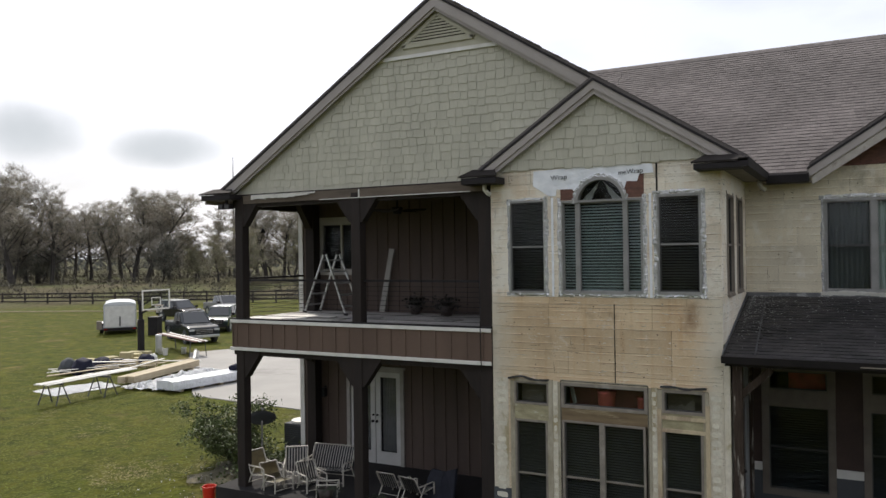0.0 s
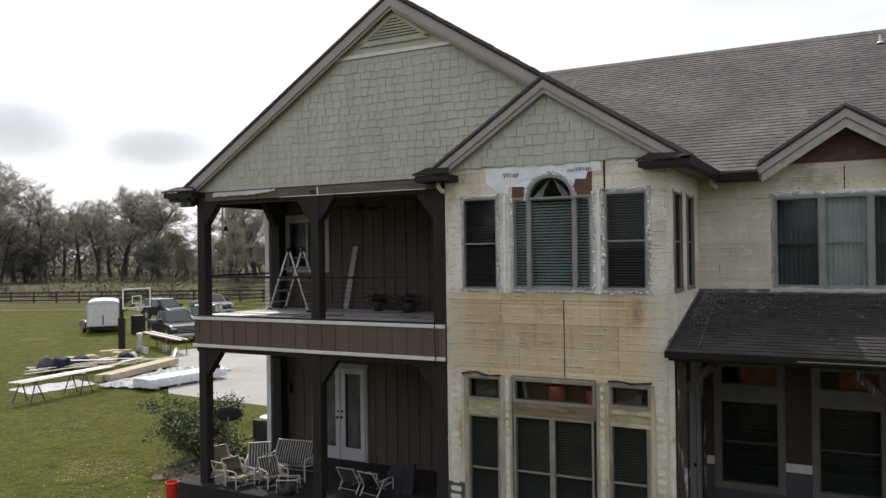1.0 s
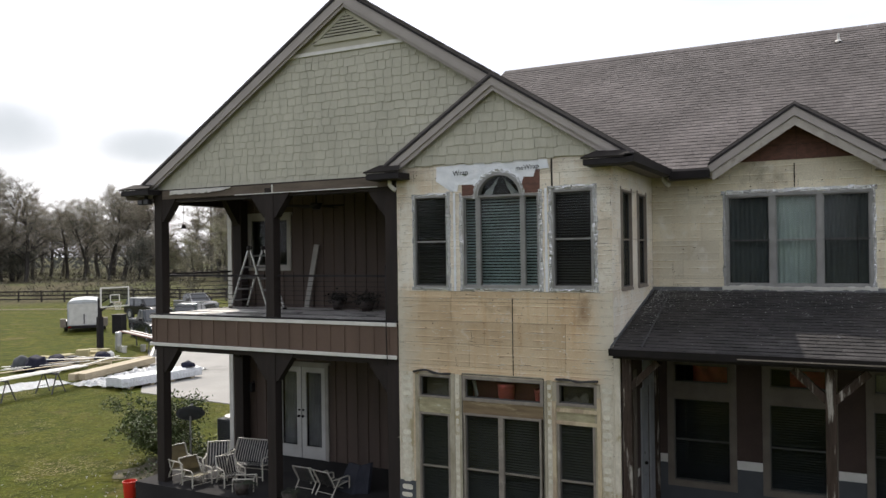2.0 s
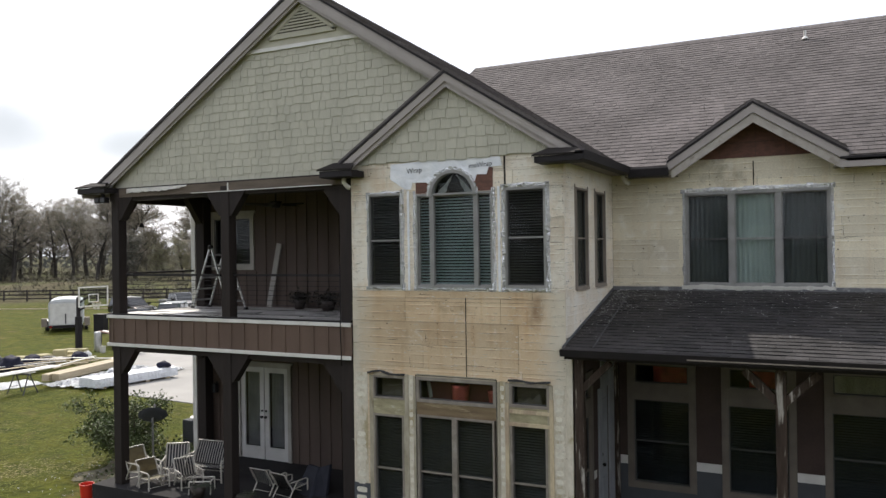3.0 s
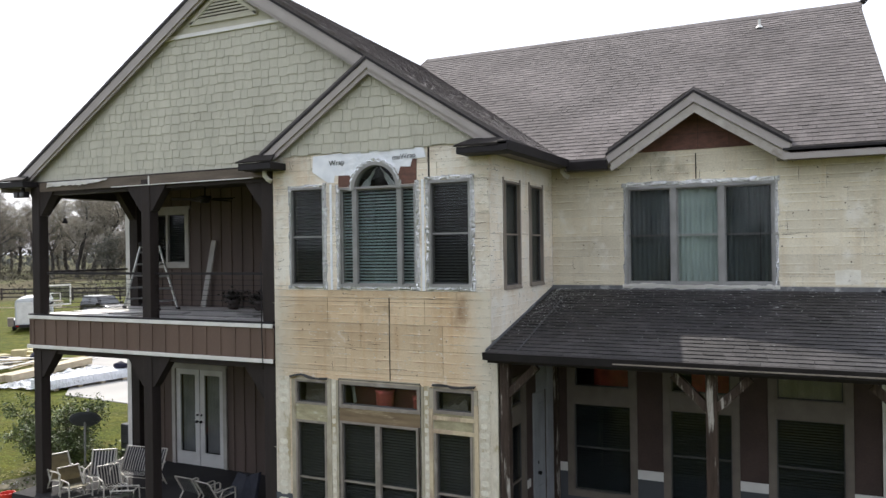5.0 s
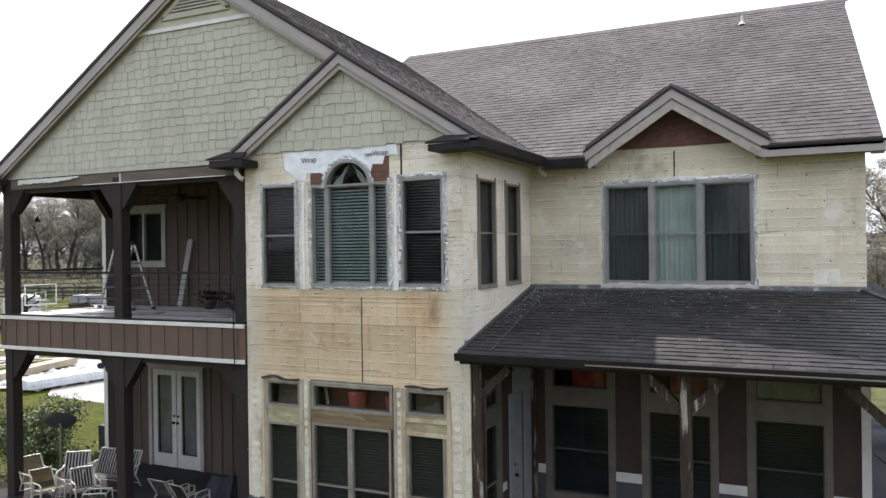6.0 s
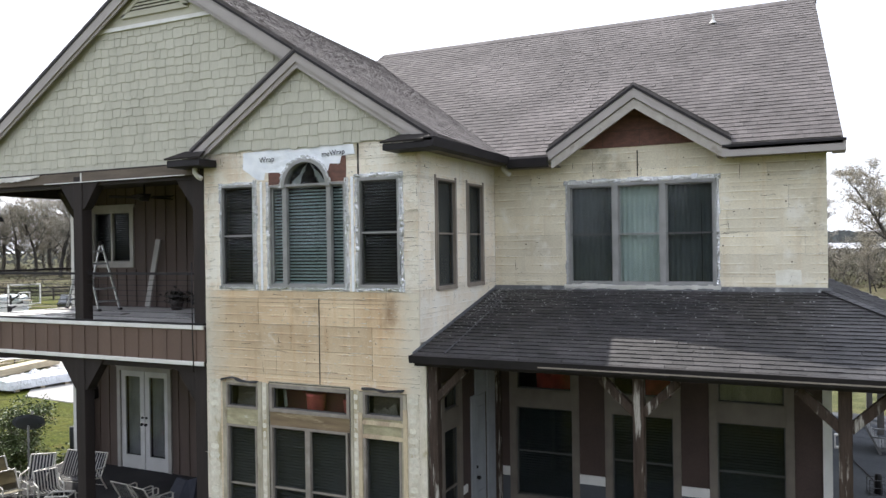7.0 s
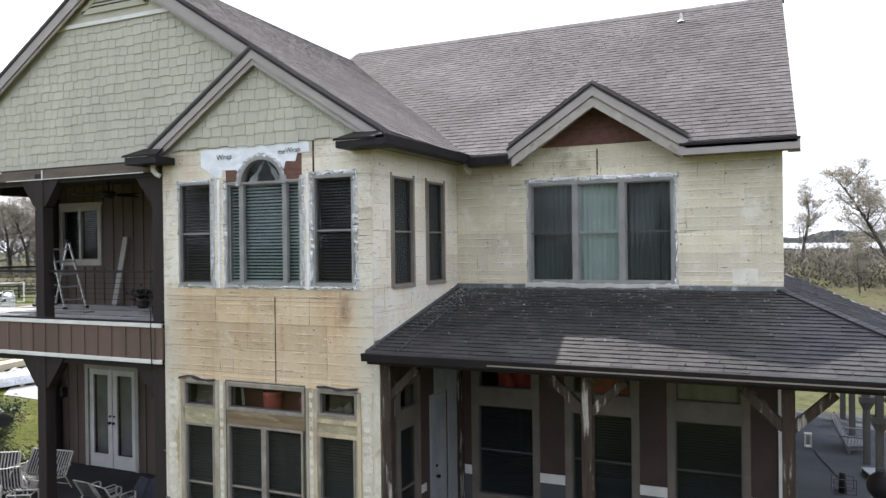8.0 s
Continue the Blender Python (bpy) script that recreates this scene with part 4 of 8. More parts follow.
for j in ((DPX - 0.003, DPX + 0.003, 7.05, 7.7), (DPX - 0.55, DPX + 0.55, 7.318, 7.324), (DPX - 0.62, DPX - 0.615, 7.05, 7.28), (DPX + 0.5, DPX + 0.505, 7.05, 7.3)):
    part("joint", box(B(), j[0], j[1], WY - 0.015, WY - 0.011, j[2], j[3]), M_BROWNWALL, bare)
bm = B()
prism(bm, [(DPX - 1.68, WY + 0.004, 6.85), (DPX + 1.68, WY + 0.004, 6.85), (DPX + 1.68, WY + 0.004, 6.92), (DPX, WY + 0.004, DPZ - 0.1), (DPX - 1.68, WY + 0.004, 6.92)], (0, 0.18, 0))
part("small_gable_wall", bm, M_SHEATH_R, house)

# eaves: gutters, returns, fascias
bm = B()
prism(bm, [(4.38, -0.44, 6.95), (4.55, -0.44, 6.95), (4.53, -0.44, 6.82), (4.4, -0.44, 6.8)], (0, 2.99, 0))
part("gutter", bm, M_BLACK, house, "black gutter")
bm = B()
box(bm, 3.71, 4.4, -0.42, -0.02, 6.8, 6.9, 0.01)
ret = part("eave_return", bm, M_BLACK, house)
part("return_roof", prism(B(), [(3.68, -0.44, 6.9), (4.52, -0.44, 6.9), (4.25, -0.1, 7.04), (3.85, -0.1, 7.04)], (0, 0, 0.03)), M_SOOT, ret)
bm = B()
box(bm, -0.4, 0.3, -0.44, -0.02, 6.78, 6.9, 0.01)
ret = part("eave_return", bm, M_BLACK, house)
part("return_roof", prism(B(), [(-0.44, -0.46, 6.9), (0.33, -0.46, 6.9), (0.13, -0.1, 7.05), (-0.32, -0.1, 7.05)], (0, 0, 0.03)), M_SOOT, ret)
bm = B()
box(bm, -6.95, -6.1, -0.34, 0.06, 6.78, 6.9, 0.01)
ret = part("eave_return", bm, M_BLACK, house)
part("return_roof", prism(B(), [(-7.0, -0.36, 6.9), (-6.05, -0.36, 6.9), (-6.3, -0.05, 7.02), (-6.86, -0.05, 7.02)], (0, 0, 0.03)), M_SOOT, ret)
bm = B()
box(bm, BX, 4.42, -0.02, WY, 6.84, 6.86)
part("soffit", bm, M_TAN, house)
bm = B()
prism(bm, [(4.5, 2.5, 6.9), (4.5, 2.62, 6.9), (4.5, 2.62, 6.74), (4.5, 2.52, 6.76)], (DL - 4.5, 0, 0))
part("gutter", bm, M_BLACK, house, "black gutter")
bm = B()
box(bm, DR - 0.1, 9.74, 2.6, 2.66, 6.74, 6.9)
box(bm, 9.56, 9.74, 2.66, 3.1, 6.74, 6.9)
part("fascia", bm, M_RAKE, house)
bm = B()
box(bm, DR - 0.1, 9.745, 2.575, 2.6, 6.882, 6.92)
part("drip_edge", bm, M_BLACK, house)
for u0, u1 in ((4.42, DL + 0.1), (DR - 0.2, 9.72)):
    part("soffit", box(B(), u0, u1, 2.66, WY + 0.01, 6.76, 6.78), M_TAN, house)
bm = B()
box(bm, -6.9, -6.86, -0.27, 11.1, 6.7, 6.9)
part("fascia", bm, M_RAKE, house)
bm = B()
beam(bm, (9.63, 2.7, 6.86), (9.31, 8.2, 10.4), 0.05, 0.14)
part("rake_board", bm, M_RAKE, house)
# downspout stubs
for x, y, z in ((-0.05, -0.16, 6.8), (4.36, 2.75, 6.86)):
    bm = B()
    tube(bm, [(x, y, z), (x, y, z - 0.1), (x + 0.05, y + 0.03, z - 0.17), (x + 0.1, y + 0.06, z - 0.2)], 0.042, 10)
    part("downspout", bm, M_WHITE, house, "short white downspout elbow", smooth=True)

# ---- porch roof on the right ----
porch_roof = new("porch_roof")
porch_roof.parent = house
tagged(porch_roof, "dark low-pitched shingle porch roof with debris")
EX = 11.75
slab(porch_roof, "roof_deck", [(4.1, -0.28, porch_z(-0.28)), (EX, -0.28, porch_z(-0.28)), (RX, WY, porch_z(WY)), (4.1, WY, porch_z(WY))], 0.08, M_SHINGLE_D)
slab(porch_roof, "roof_deck", [(RX, WY, porch_z(WY)), (EX, -0.28, porch_z(-0.28)), (EX, 3.4, porch_z(-0.28)), (RX - 0.14, 9.1, porch_z(WY)), (RX - 0.14, WY, porch_z(WY))], 0.08, M_SHINGLE_D)
side_end = lambda x: 9.1 - (x - RX + 0.14) * 5.7 / (EX - RX + 0.14)
hip = lambda y: RX + (WY - y) * (EX - RX) / (WY + 0.28)
courses("shingle_covering", M_SHINGLE_D, porch_roof, (4.1, -0.3, porch_z(-0.3)), (1, 0, 0), (0, 1, 0.234), EX - 4.1, int(3.31 * math.hypot(1, 0.234) / 0.145),
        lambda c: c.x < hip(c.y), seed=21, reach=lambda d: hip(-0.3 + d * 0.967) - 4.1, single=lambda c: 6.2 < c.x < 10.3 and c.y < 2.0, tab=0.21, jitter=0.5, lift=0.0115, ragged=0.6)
sideslope = (porch_z(WY) - porch_z(-0.28)) / (EX - RX)
courses("shingle_covering", M_SHINGLE_D, porch_roof, (EX, -0.25, porch_z(-0.28)), (0, 1, 0), (-1, 0, sideslope), 9.22, int((EX - RX) * math.hypot(1, sideslope) / 0.145),
        lambda c: (c.x > hip(c.y) + 0.05 or c.y > WY) and c.y < side_end(c.x), seed=22, tab=0.21, jitter=0.5, lift=0.0115, ragged=0.6)
part("drip_edge", beam(B(), (RX - 0.14, 9.12, porch_z(WY) + 0.015), (EX, 3.42, porch_z(-0.28) + 0.015), 0.05, 0.03), M_TRIML, porch_roof, "pale metal drip edge")
a, b = Vector((RX, WY, porch_z(WY))), Vector((EX, -0.28, porch_z(-0.28)))
nh = 24
for k in range(nh):
    p, q = a.lerp(b, k / nh), a.lerp(b, (k + 1.15) / nh)
    wings = (Vector((-0.1, -0.07, -0.012)), Vector((0.1, 0.07, -0.035)))
    lo, hi = Vector((0, 0, 0.028)), Vector((0, 0, 0.033))
    top = [p + wings[0] + lo, p + lo, p + wings[1] + lo, q + wings[1] + hi, q + hi, q + wings[0] + hi]
    under = [v - Vector((0, 0, 0.02)) for v in top]
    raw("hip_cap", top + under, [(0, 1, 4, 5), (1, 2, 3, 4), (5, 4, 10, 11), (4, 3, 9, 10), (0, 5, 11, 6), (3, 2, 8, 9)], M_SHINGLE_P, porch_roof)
bm = B()
prism(bm, [(4.08, -0.41, 3.87), (4.08, -0.3, 3.87), (4.08, -0.3, 3.75), (4.08, -0.39, 3.76)], (EX - 4.0, 0, 0))
part("gutter", bm, M_BLACK, porch_roof, "black gutter with a worn pale lip")
bm = B()
box(bm, 6.0, EX + 0.05, -0.416, -0.402, 3.795, 3.812)
part("gutter_lip", bm, M_TAN, porch_roof)
bm = B()
box(bm, 4.12, EX - 0.1, -0.3, -0.26, 3.71, 3.79)
box(bm, EX - 0.1, EX, -0.3, 3.4, 3.7, 3.82)
part("fascia", bm, M_SOOT, porch_roof)
bm = B()
box(bm, 4.12, EX - 0.1, -0.26, WY, 3.72, 3.75)
# Carried on unseen past the roof's end, to shade the side porch floor.
box(bm, RX, 11.45, WY, 10.8, 3.72, 3.75)
box(bm, RX, 10.95, 10.8, 12.6, 3.72, 3.75)
part("porch_ceiling", bm, M_SOOT, house)
bm = B()
box(bm, 4.12, EX - 0.2, -0.06, 0.16, 3.68, 3.72)
box(bm, 11.0, 11.22, 0.16, 10.8, 3.36, 3.72)
part("porch_beam", bm, M_SOOT, house)
bm = B()
box(bm, BX + 0.001, RX + 0.05, WY - 0.05, WY - 0.03, porch_z(WY) - 0.02, porch_z(WY) + 0.06)
part("flashing", bm, M_FLASH, house, "grey metal step flashing above the porch roof")
bm = B()
prism(bm, [(BX + 0.03, -0.28, porch_z(-0.28)), (BX + 0.03, WY, porch_z(WY)), (BX + 0.03, WY, porch_z(WY) + 0.06), (BX + 0.03, -0.28, porch_z(-0.28) + 0.04)], (-0.012, 0, 0))
part("flashing", bm, M_FLASH, house)
run = B()
beam(run, (4.56, -0.22, porch_z(-0.22) + 0.02), (4.44, 2.7, porch_z(2.7) + 0.02), 0.022, 0.012)
part("flashing_strip", run, M_STEEL, porch_roof, "loose pale flashing strip")


def timber_post(x, y, z0, z1, w, material, braces, label="", reach=0.5, parent=house):
    """A square post with its braces up to the beam; braces is a list of directions in plan."""
    bm = B()
    box(bm, x - w / 2, x + w / 2, y - w / 2, y + w / 2, z0, z1, 0.012)
    post = part("post", bm, material, parent, label)
    for dx, dy in braces:
        bm = B()
        s, wb = w * 0.3, 0.19 if w > 0.2 else 0.11
        if w > 0.2:
            f, g = Vector((x + dx * w * 0.46, y + dy * w * 0.46, 0)), Vector((dx, dy, 0))
            side = Vector((-dy, dx, 0)) * 0.18
            prism(bm, [f - side / 2 + g * a + Vector((0, 0, z1 + b)) for a, b in ((0, -reach * 1.12), (0.06, -reach * 1.08), (reach * 0.84, -0.05), (reach * 0.88, 0), (0, 0))], side)
        else:
            beam(bm, (x + dx * s, y + dy * s, z1 - reach * 1.1), (x + dx * (s + reach), y + dy * (s + reach), z1 - 0.06), wb, wb)
        part("brace", bm, material, post)
    return post


for x, br in ((4.27, [(1, 0)]), (7.22, [(-1, 0), (1, 0)]), (9.6, [(-1, 0), (1, 0)]), (11.1, [(-1, 0), (0, 1)])):
    timber_post(x, 0.05, FLOOR, 3.7, 0.145, M_POSTW, br, "weathered peeling timber porch post", 0.45)
for x, y in ((11.07, 7.6), (10.97, 9.75), (10.82, 12.7), (10.67, 14.5)):
    post = timber_post(x, y, FLOOR, 3.7, 0.15, M_POSTG, [], "weathered timber side-porch post with a flared collar")
    bm = B()
    rs = [[bm.verts.new((x + a * r, y + b * r, z)) for a, b in ((-1, -1), (1, -1), (1, 1), (-1, 1))] for r, z in ((0.078, 1.64), (0.13, 1.76), (0.155, 1.8), (0.155, 1.92), (0.078, 1.92))]
    for p, q in zip(rs, rs[1:]):
        for k in range(4):
            bm.faces.new((p[k], p[(k + 1) % 4], q[(k + 1) % 4], q[k]))
    part("collar", bm, M_POSTG, post)
bm = B()
box(bm, BX, 11.6, -0.2, WY, 0.0, FLOOR)
box(bm, RX, 11.6, WY, 15.2, 0.0, FLOOR)
tagged(part("floor", bm, M_PORCHFLOOR), "blue-grey painted concrete porch floor", kind="structure")

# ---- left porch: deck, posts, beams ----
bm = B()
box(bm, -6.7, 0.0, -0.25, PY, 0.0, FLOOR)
tagged(part("porch_floor", bm, M_PORCHDARK), "grey concrete porch floor, coloured dark for the porch shade", kind="structure")
DECKZ = 4.12
bm = B()
box(bm, -6.3, 0.0, -0.02, PY, 3.5, DECKZ - 0.02)
balcony = part("balcony", bm, M_POST, house, "timber balcony deck with brown panelled fascia")
bm = B()
box(bm, -6.32, -0.004, -0.05, -0.02, 3.52, 4.06)
box(bm, -6.35, -6.3, -0.05, PY, 3.52, 4.06)
part("fascia_panel", bm, M_FASCIA, balcony, "brown panelled fascia")
for k in range(19):
    x = -6.22 + k * 0.335
    part("batten", box(B(), x - 0.022, x + 0.022, -0.068, -0.05, 3.52, 4.06), M_FASCIA, balcony)
bm = B()
box(bm, -6.36, -0.004, -0.085, -0.05, 4.06, 4.13, 0.006)
box(bm, -6.38, -6.35, -0.085, PY, 4.06, 4.13)
part("top_strip", bm, M_WHITE, balcony, "white trim strip")
bm = B()
box(bm, -6.36, -0.004, -0.085, -0.05, 3.45, 3.52, 0.006)
box(bm, -6.38, -6.35, -0.085, PY, 3.45, 3.52)
part("bottom_strip", bm, M_WHITE, balcony, "white trim strip")
for k in range(21):
    y = 0.0 + k * 0.138
    part("deck_board", box(B(), -6.3, -0.02, y + 0.003, y + 0.135, DECKZ - 0.02, DECKZ + 0.008), M_DECK, balcony)
part("deck_edge", box(B(), -6.36, -0.004, -0.07, -0.0, 4.135, 4.165), M_BLACK, balcony)

PW = 0.22
for z0, z1 in ((DECKZ, 6.8), (FLOOR, 3.46)):
    timber_post(-6.14, 0.075, z0, z1, PW, M_POST, [(1, 0), (0, 1)], "dark brown timber post", 0.55)
    timber_post(-3.01, 0.075, z0, z1, PW, M_POST, [(-1, 0), (1, 0)], "dark brown timber post", 0.55)
    timber_post(-0.14, 0.14, z0, z1, 0.26, M_POST, [(-1, 0)], "dark brown timber post", 0.6)
    timber_post(-6.2, PY - 0.2, z0, z1, 0.26, M_POST, [(0, -1)], "dark brown timber post", 0.55)
bm = B()
box(bm, -6.35, 0.0, 0.02, 0.28, 6.62, 6.86)
box(bm, -6.5, -6.28, 0.28, PY, 6.62, 6.86)
box(bm, -6.35, 0.0, 0.02, 0.28, 3.34, 3.48)
box(bm, -6.5, -6.28, 0.28, PY, 3.34, 3.48)
part("porch_beam", bm, M_POST, house)
bm = B()
box(bm, -6.6, 0.0, 0.0, PY, 6.86, 6.9)
part("balcony_ceiling", bm, M_POST, house)
bm = B()
box(bm, -6.0, -0.1, -0.03, 0.02, 6.69, 6.87)
part("header_board", bm, M_BAREHEAD, house, "bare header board under the gable")
# torn flashing strip at the gable's foot
rng = random.Random(4)
bm = B()
n = 26
top = [(-5.75 + i * (1.75 / n), -0.05, 6.87) for i in range(n + 1)]
bot = [(x, -0.06 - rng.uniform(0, 0.02), 6.81 - (0.03 if i < 18 else 0.03 - 0.008 * (i - 18)) + rng.uniform(-0.014, 0.014)) for i, (x, _, _) in enumerate(top)]
tv, bv = [bm.verts.new(p) for p in top], [bm.verts.new(p) for p in bot]
for i in range(n):
    bm.faces.new((tv[i], tv[i + 1], bv[i + 1], bv[i]))
bmesh.ops.solidify(bm, geom=bm.faces[:], thickness=0.004)
part("torn_flashing", bm, M_CREAM, house, "torn white flashing strip")
bm = B()
box(bm, -3.9, -0.4, -0.045, -0.03, 6.685, 6.7)
box(bm, -2.93, -2.9, -0.04, -0.03, 6.7, 6.86)
part("flashing_lip", bm, M_WHITE, house)

# porch wall battens and corner trim
for k in range(22):
    x = LX + 0.22 + k * 0.305
    for z0, z1 in ((FLOOR, 3.5), (DECKZ, 6.86)):
        hs = door_hole if z0 < 1 else porch_up
        for u0, u1, a, b in cut_wall(x - 0.024, x + 0.024, z0, z1, [(h[0] - 0.13, h[1] + 0.13, h[2] - 0.13, h[3] + 0.15) for h in hs]):
            if u1 - u0 > 0.03:
                part("batten", box(B(), u0, u1, PY - 0.022, PY, a, b), M_BATTEN, porch_wall)
bm = B()
box(bm, LX - 0.03, LX + 0.1, PY - 0.03, PY, 0.1, 6.86)
box(bm, LX - 0.03, LX, PY, PY + 0.12, 0.1, 6.86)
part("corner_trim", bm, M_WHITE, house, "white corner board")

# balcony rail with cables
rail = new("railing")
rail.parent = house
tagged(rail, "black balcony railing with steel cables")
for p, q in (((-5.95, 0.1, 5.0), (-3.25, 0.1, 5.0)), ((-2.9, 0.1, 5.0), (-0.26, 0.1, 5.0)), ((-6.4, 0.3, 5.02), (-6.4, PY - 0.35, 5.02))):
    part("top_rail", beam(B(), p, q, 0.05, 0.045), M_BLACK, rail)
    for k in range(8):
        z = 4.22 + k * 0.095
        part("cable", tube(B(), [(p[0], p[1], z), (q[0], q[1], z)], 0.0055, 6), M_BLACK, rail)
part("rail_post", box(B(), -0.3, -0.26, 0.08, 0.12, DECKZ, 5.02), M_BLACK, rail)

cord = B()
tube(cord, [(-0.2, -0.11, 5.2), (-0.19, -0.12, 4.6), (-0.2, -0.115, 4.0), (-0.185, -0.11, 3.35)], 0.009, 6)
part("cord", cord, M_BLACK, house, "thin dark cord hanging over the balcony edge", smooth=True)

# ---- sheathing boards ----
def front(y):
    return lambda u0, u1, z0, z1, d: (u0, u1, y - d, y + 0.02, z0, z1)


boards(bay_wall, "sheathing_board", 0.0, BX - 0.0, 0.55, 4.73, bay_holes, front(0.0), M_SHEATH, 0.405, 1.9, 2)
boards(bay_wall, "sheathing_board", 0.0, BX - 0.0, 4.73, 7.02, bay_holes, front(0.0), M_SHEATH_U, 0.405, 1.9, 5)
boards(bay_side, "sheathing_board", 0.022, WY, 4.0, 6.84, side_up, lambda u0, u1, z0, z1, d: (BX - 0.02, BX + d, u0, u1, z0, z1), M_SHEATH_S, 0.405, 1.5, 3)
boards(wing_wall, "sheathing_board", BX + 0.004, RX, 4.5, 7.0, wing_up, front(WY), M_SHEATH_R, 0.36, 1.6, 4, 0.0032)


# ---- windows ----
def ring(bm, u0, u1, z0, z1, w, put):
    for a in ((u0, u1, z0, z0 + w), (u0, u1, z1 - w, z1), (u0, u0 + w, z0 + w, z1 - w), (u1 - w, u1, z0 + w, z1 - w)):
        box(bm, *put(*a))
    return bm


def window(u0, u1, z0, z1, face, sign, axis="y", meeting=True, inside="blind", fw=0.05, frame=M_FRAME, label="", slat=M_BLIND, parent=house, muntins=(), bar=0.03, pitch=0.046, cloth=None, rail=None):
    """A hung window in its opening. face: the wall's outer plane; sign: the way in."""
    def put(d0, d1):
        lo, hi = sorted((face + sign * d0, face + sign * d1))
        return (lambda a, b, c, d: (a, b, lo, hi, c, d)) if axis == "y" else (lambda a, b, c, d: (lo, hi, a, b, c, d))
    win = new("window")
    win.parent = parent
    tagged(win, label)
    part("frame", ring(B(), u0, u1, z0, z1, fw, put(-0.025, 0.1)), frame, win)
    mid = (z0 + z1) / 2
    bm = B()
    if meeting:
        part("meeting_rail", box(B(), *put(0.015, 0.06)(u0 + fw, u1 - fw, mid - 0.014, mid + 0.014)), rail or (M_SASH if slat is M_SCREEN else frame), win)
    for m in muntins:
        part("mullion", box(B(), *put(-0.02, 0.06)(m - bar, m + bar, z0 + fw, z1 - fw)), frame, win)
    ring(bm, u0 + fw, u1 - fw, z0 + fw, z1 - fw, 0.02, put(0.025, 0.055))
    part("sash", bm, frame if inside == "curtain" or slat is M_BLINDL else M_SASH, win)
    pane = part("pane", box(B(), *put(0.04, 0.046)(u0 + fw, u1 - fw, z0 + fw, z1 - fw)), M_GLASS, win)
    pane.visible_shadow = False
    if inside == "blind":
        bm = B()
        z = z0 + fw + 0.02
        top = z1 - fw - 0.02
        while z < top:
            y0, y1 = face + sign * 0.072, face + sign * 0.104
            lip = 0.5 * pitch
            if axis == "y":
                prism(bm, [(u0 + fw, y0, z), (u0 + fw, y1, z + lip), (u0 + fw, y1, z + lip + 0.003), (u0 + fw, y0, z + 0.003)], (u1 - u0 - 2 * fw, 0, 0))
            else:
                prism(bm, [(y0, u0 + fw, z), (y1, u0 + fw, z + lip), (y1, u0 + fw, z + lip + 0.003), (y0, u0 + fw, z + 0.003)], (0, u1 - u0 - 2 * fw, 0))
            z += pitch
        part("blind", bm, slat, win, "horizontal slat blind")
    elif inside == "screen":
        part("screen", box(B(), *put(0.08, 0.084)(u0 + fw, u1 - fw, z0 + fw, z1 - fw)), M_SCREEN, win)
    elif inside == "curtain":
        bm = B()
        n = int((u1 - u0) / 0.018)
        cols = []
        for i in range(n + 1):
            u = u0 + fw + (u1 - u0 - 2 * fw) * i / n
            y = face + sign * (0.12 + 0.014 * math.sin(i * 1.2) + 0.008 * math.sin(i * 0.37))
            cols.append([bm.verts.new((u, y, z) if axis == "y" else (y, u, z)) for z in (z0 + fw, z1 - fw)])
        for a, b in zip(cols, cols[1:]):
            bm.faces.new((a[0], b[0], b[1], a[1]))
        part("curtain", bm, cloth or M_CURTAIN, win, "dark pleated curtain" if cloth else "pale pleated curtain", smooth=True)
    return win


def tape(parent, u0, u1, z0, z1, face, axis="y", w=0.06, seed=1, sides="lrtb", amp=0.032, material=None):
    """Wrinkled foil tape round an opening."""
    rng = random.Random(seed)
    runs = {"l": (u0 - w, u0 + 0.01, z0 - w, z1 + w, 1), "r": (u1 - 0.01, u1 + w, z0 - w, z1 + w, 1), "t": (u0 - w, u1 + w, z1 - 0.01, z1 + w, 0), "b": (u0 - w, u1 + w, z0 - w, z0 + 0.01, 0)}
    for s in sides:
        a, b, c, d, up = runs[s]
        n = max(6, int((d - c if up else b - a) / 0.021))
        bm = B()
        rows = []
        fold, lean, left = 0.0, 0.0, 0
        torn = [rng.uniform(-0.012, 0.02) * rng.random() for _ in range(2)]
        for i in range(n + 1):
            f = i / n
            # one long slanting crease after another, with flat runs between
            if left <= 0:
                left, lean = rng.randint(2, 7), rng.uniform(-1, 1)
                fold = rng.choice((0.15, 0.3, 0.6, 1.0)) * amp
                torn = [q * 0.4 + rng.uniform(-0.016, 0.026) * rng.random() for q in torn]
            left -= 1
            line = []
            for j in range(5):
                g = j / 4
                edge = (torn[0] if j == 0 else torn[1]) + rng.uniform(-0.004, 0.004) if j in (0, 4) else rng.uniform(-0.005, 0.005)
                u = (a + (b - a) * g + edge) if up else a + (b - a) * f
                z = (c + (d - c) * f) if up else c + (d - c) * g + edge
                crease = fold * abs(math.sin(2.6 * (g + lean * left * 0.16))) + rng.uniform(0, 0.0035)
                out = -0.006 - (crease if 0 < j < 4 else rng.uniform(0, 0.003)) - (0.022 if s in "lr" and (g > 0.85 if s == "l" else g < 0.15) else 0)
                line.append(bm.verts.new((u, face + out, z) if axis == "y" else (face - out, u, z)))
            rows.append(line)
        for p, q in zip(rows, rows[1:]):
            for j in range(4):
                bm.faces.new((p[j], p[j + 1], q[j + 1], q[j]))
        bmesh.ops.solidify(bm, geom=bm.faces[:], thickness=0.002)
        part("flashing_tape", bm, material or M_TAPE, parent, "wrinkled silver foil tape")


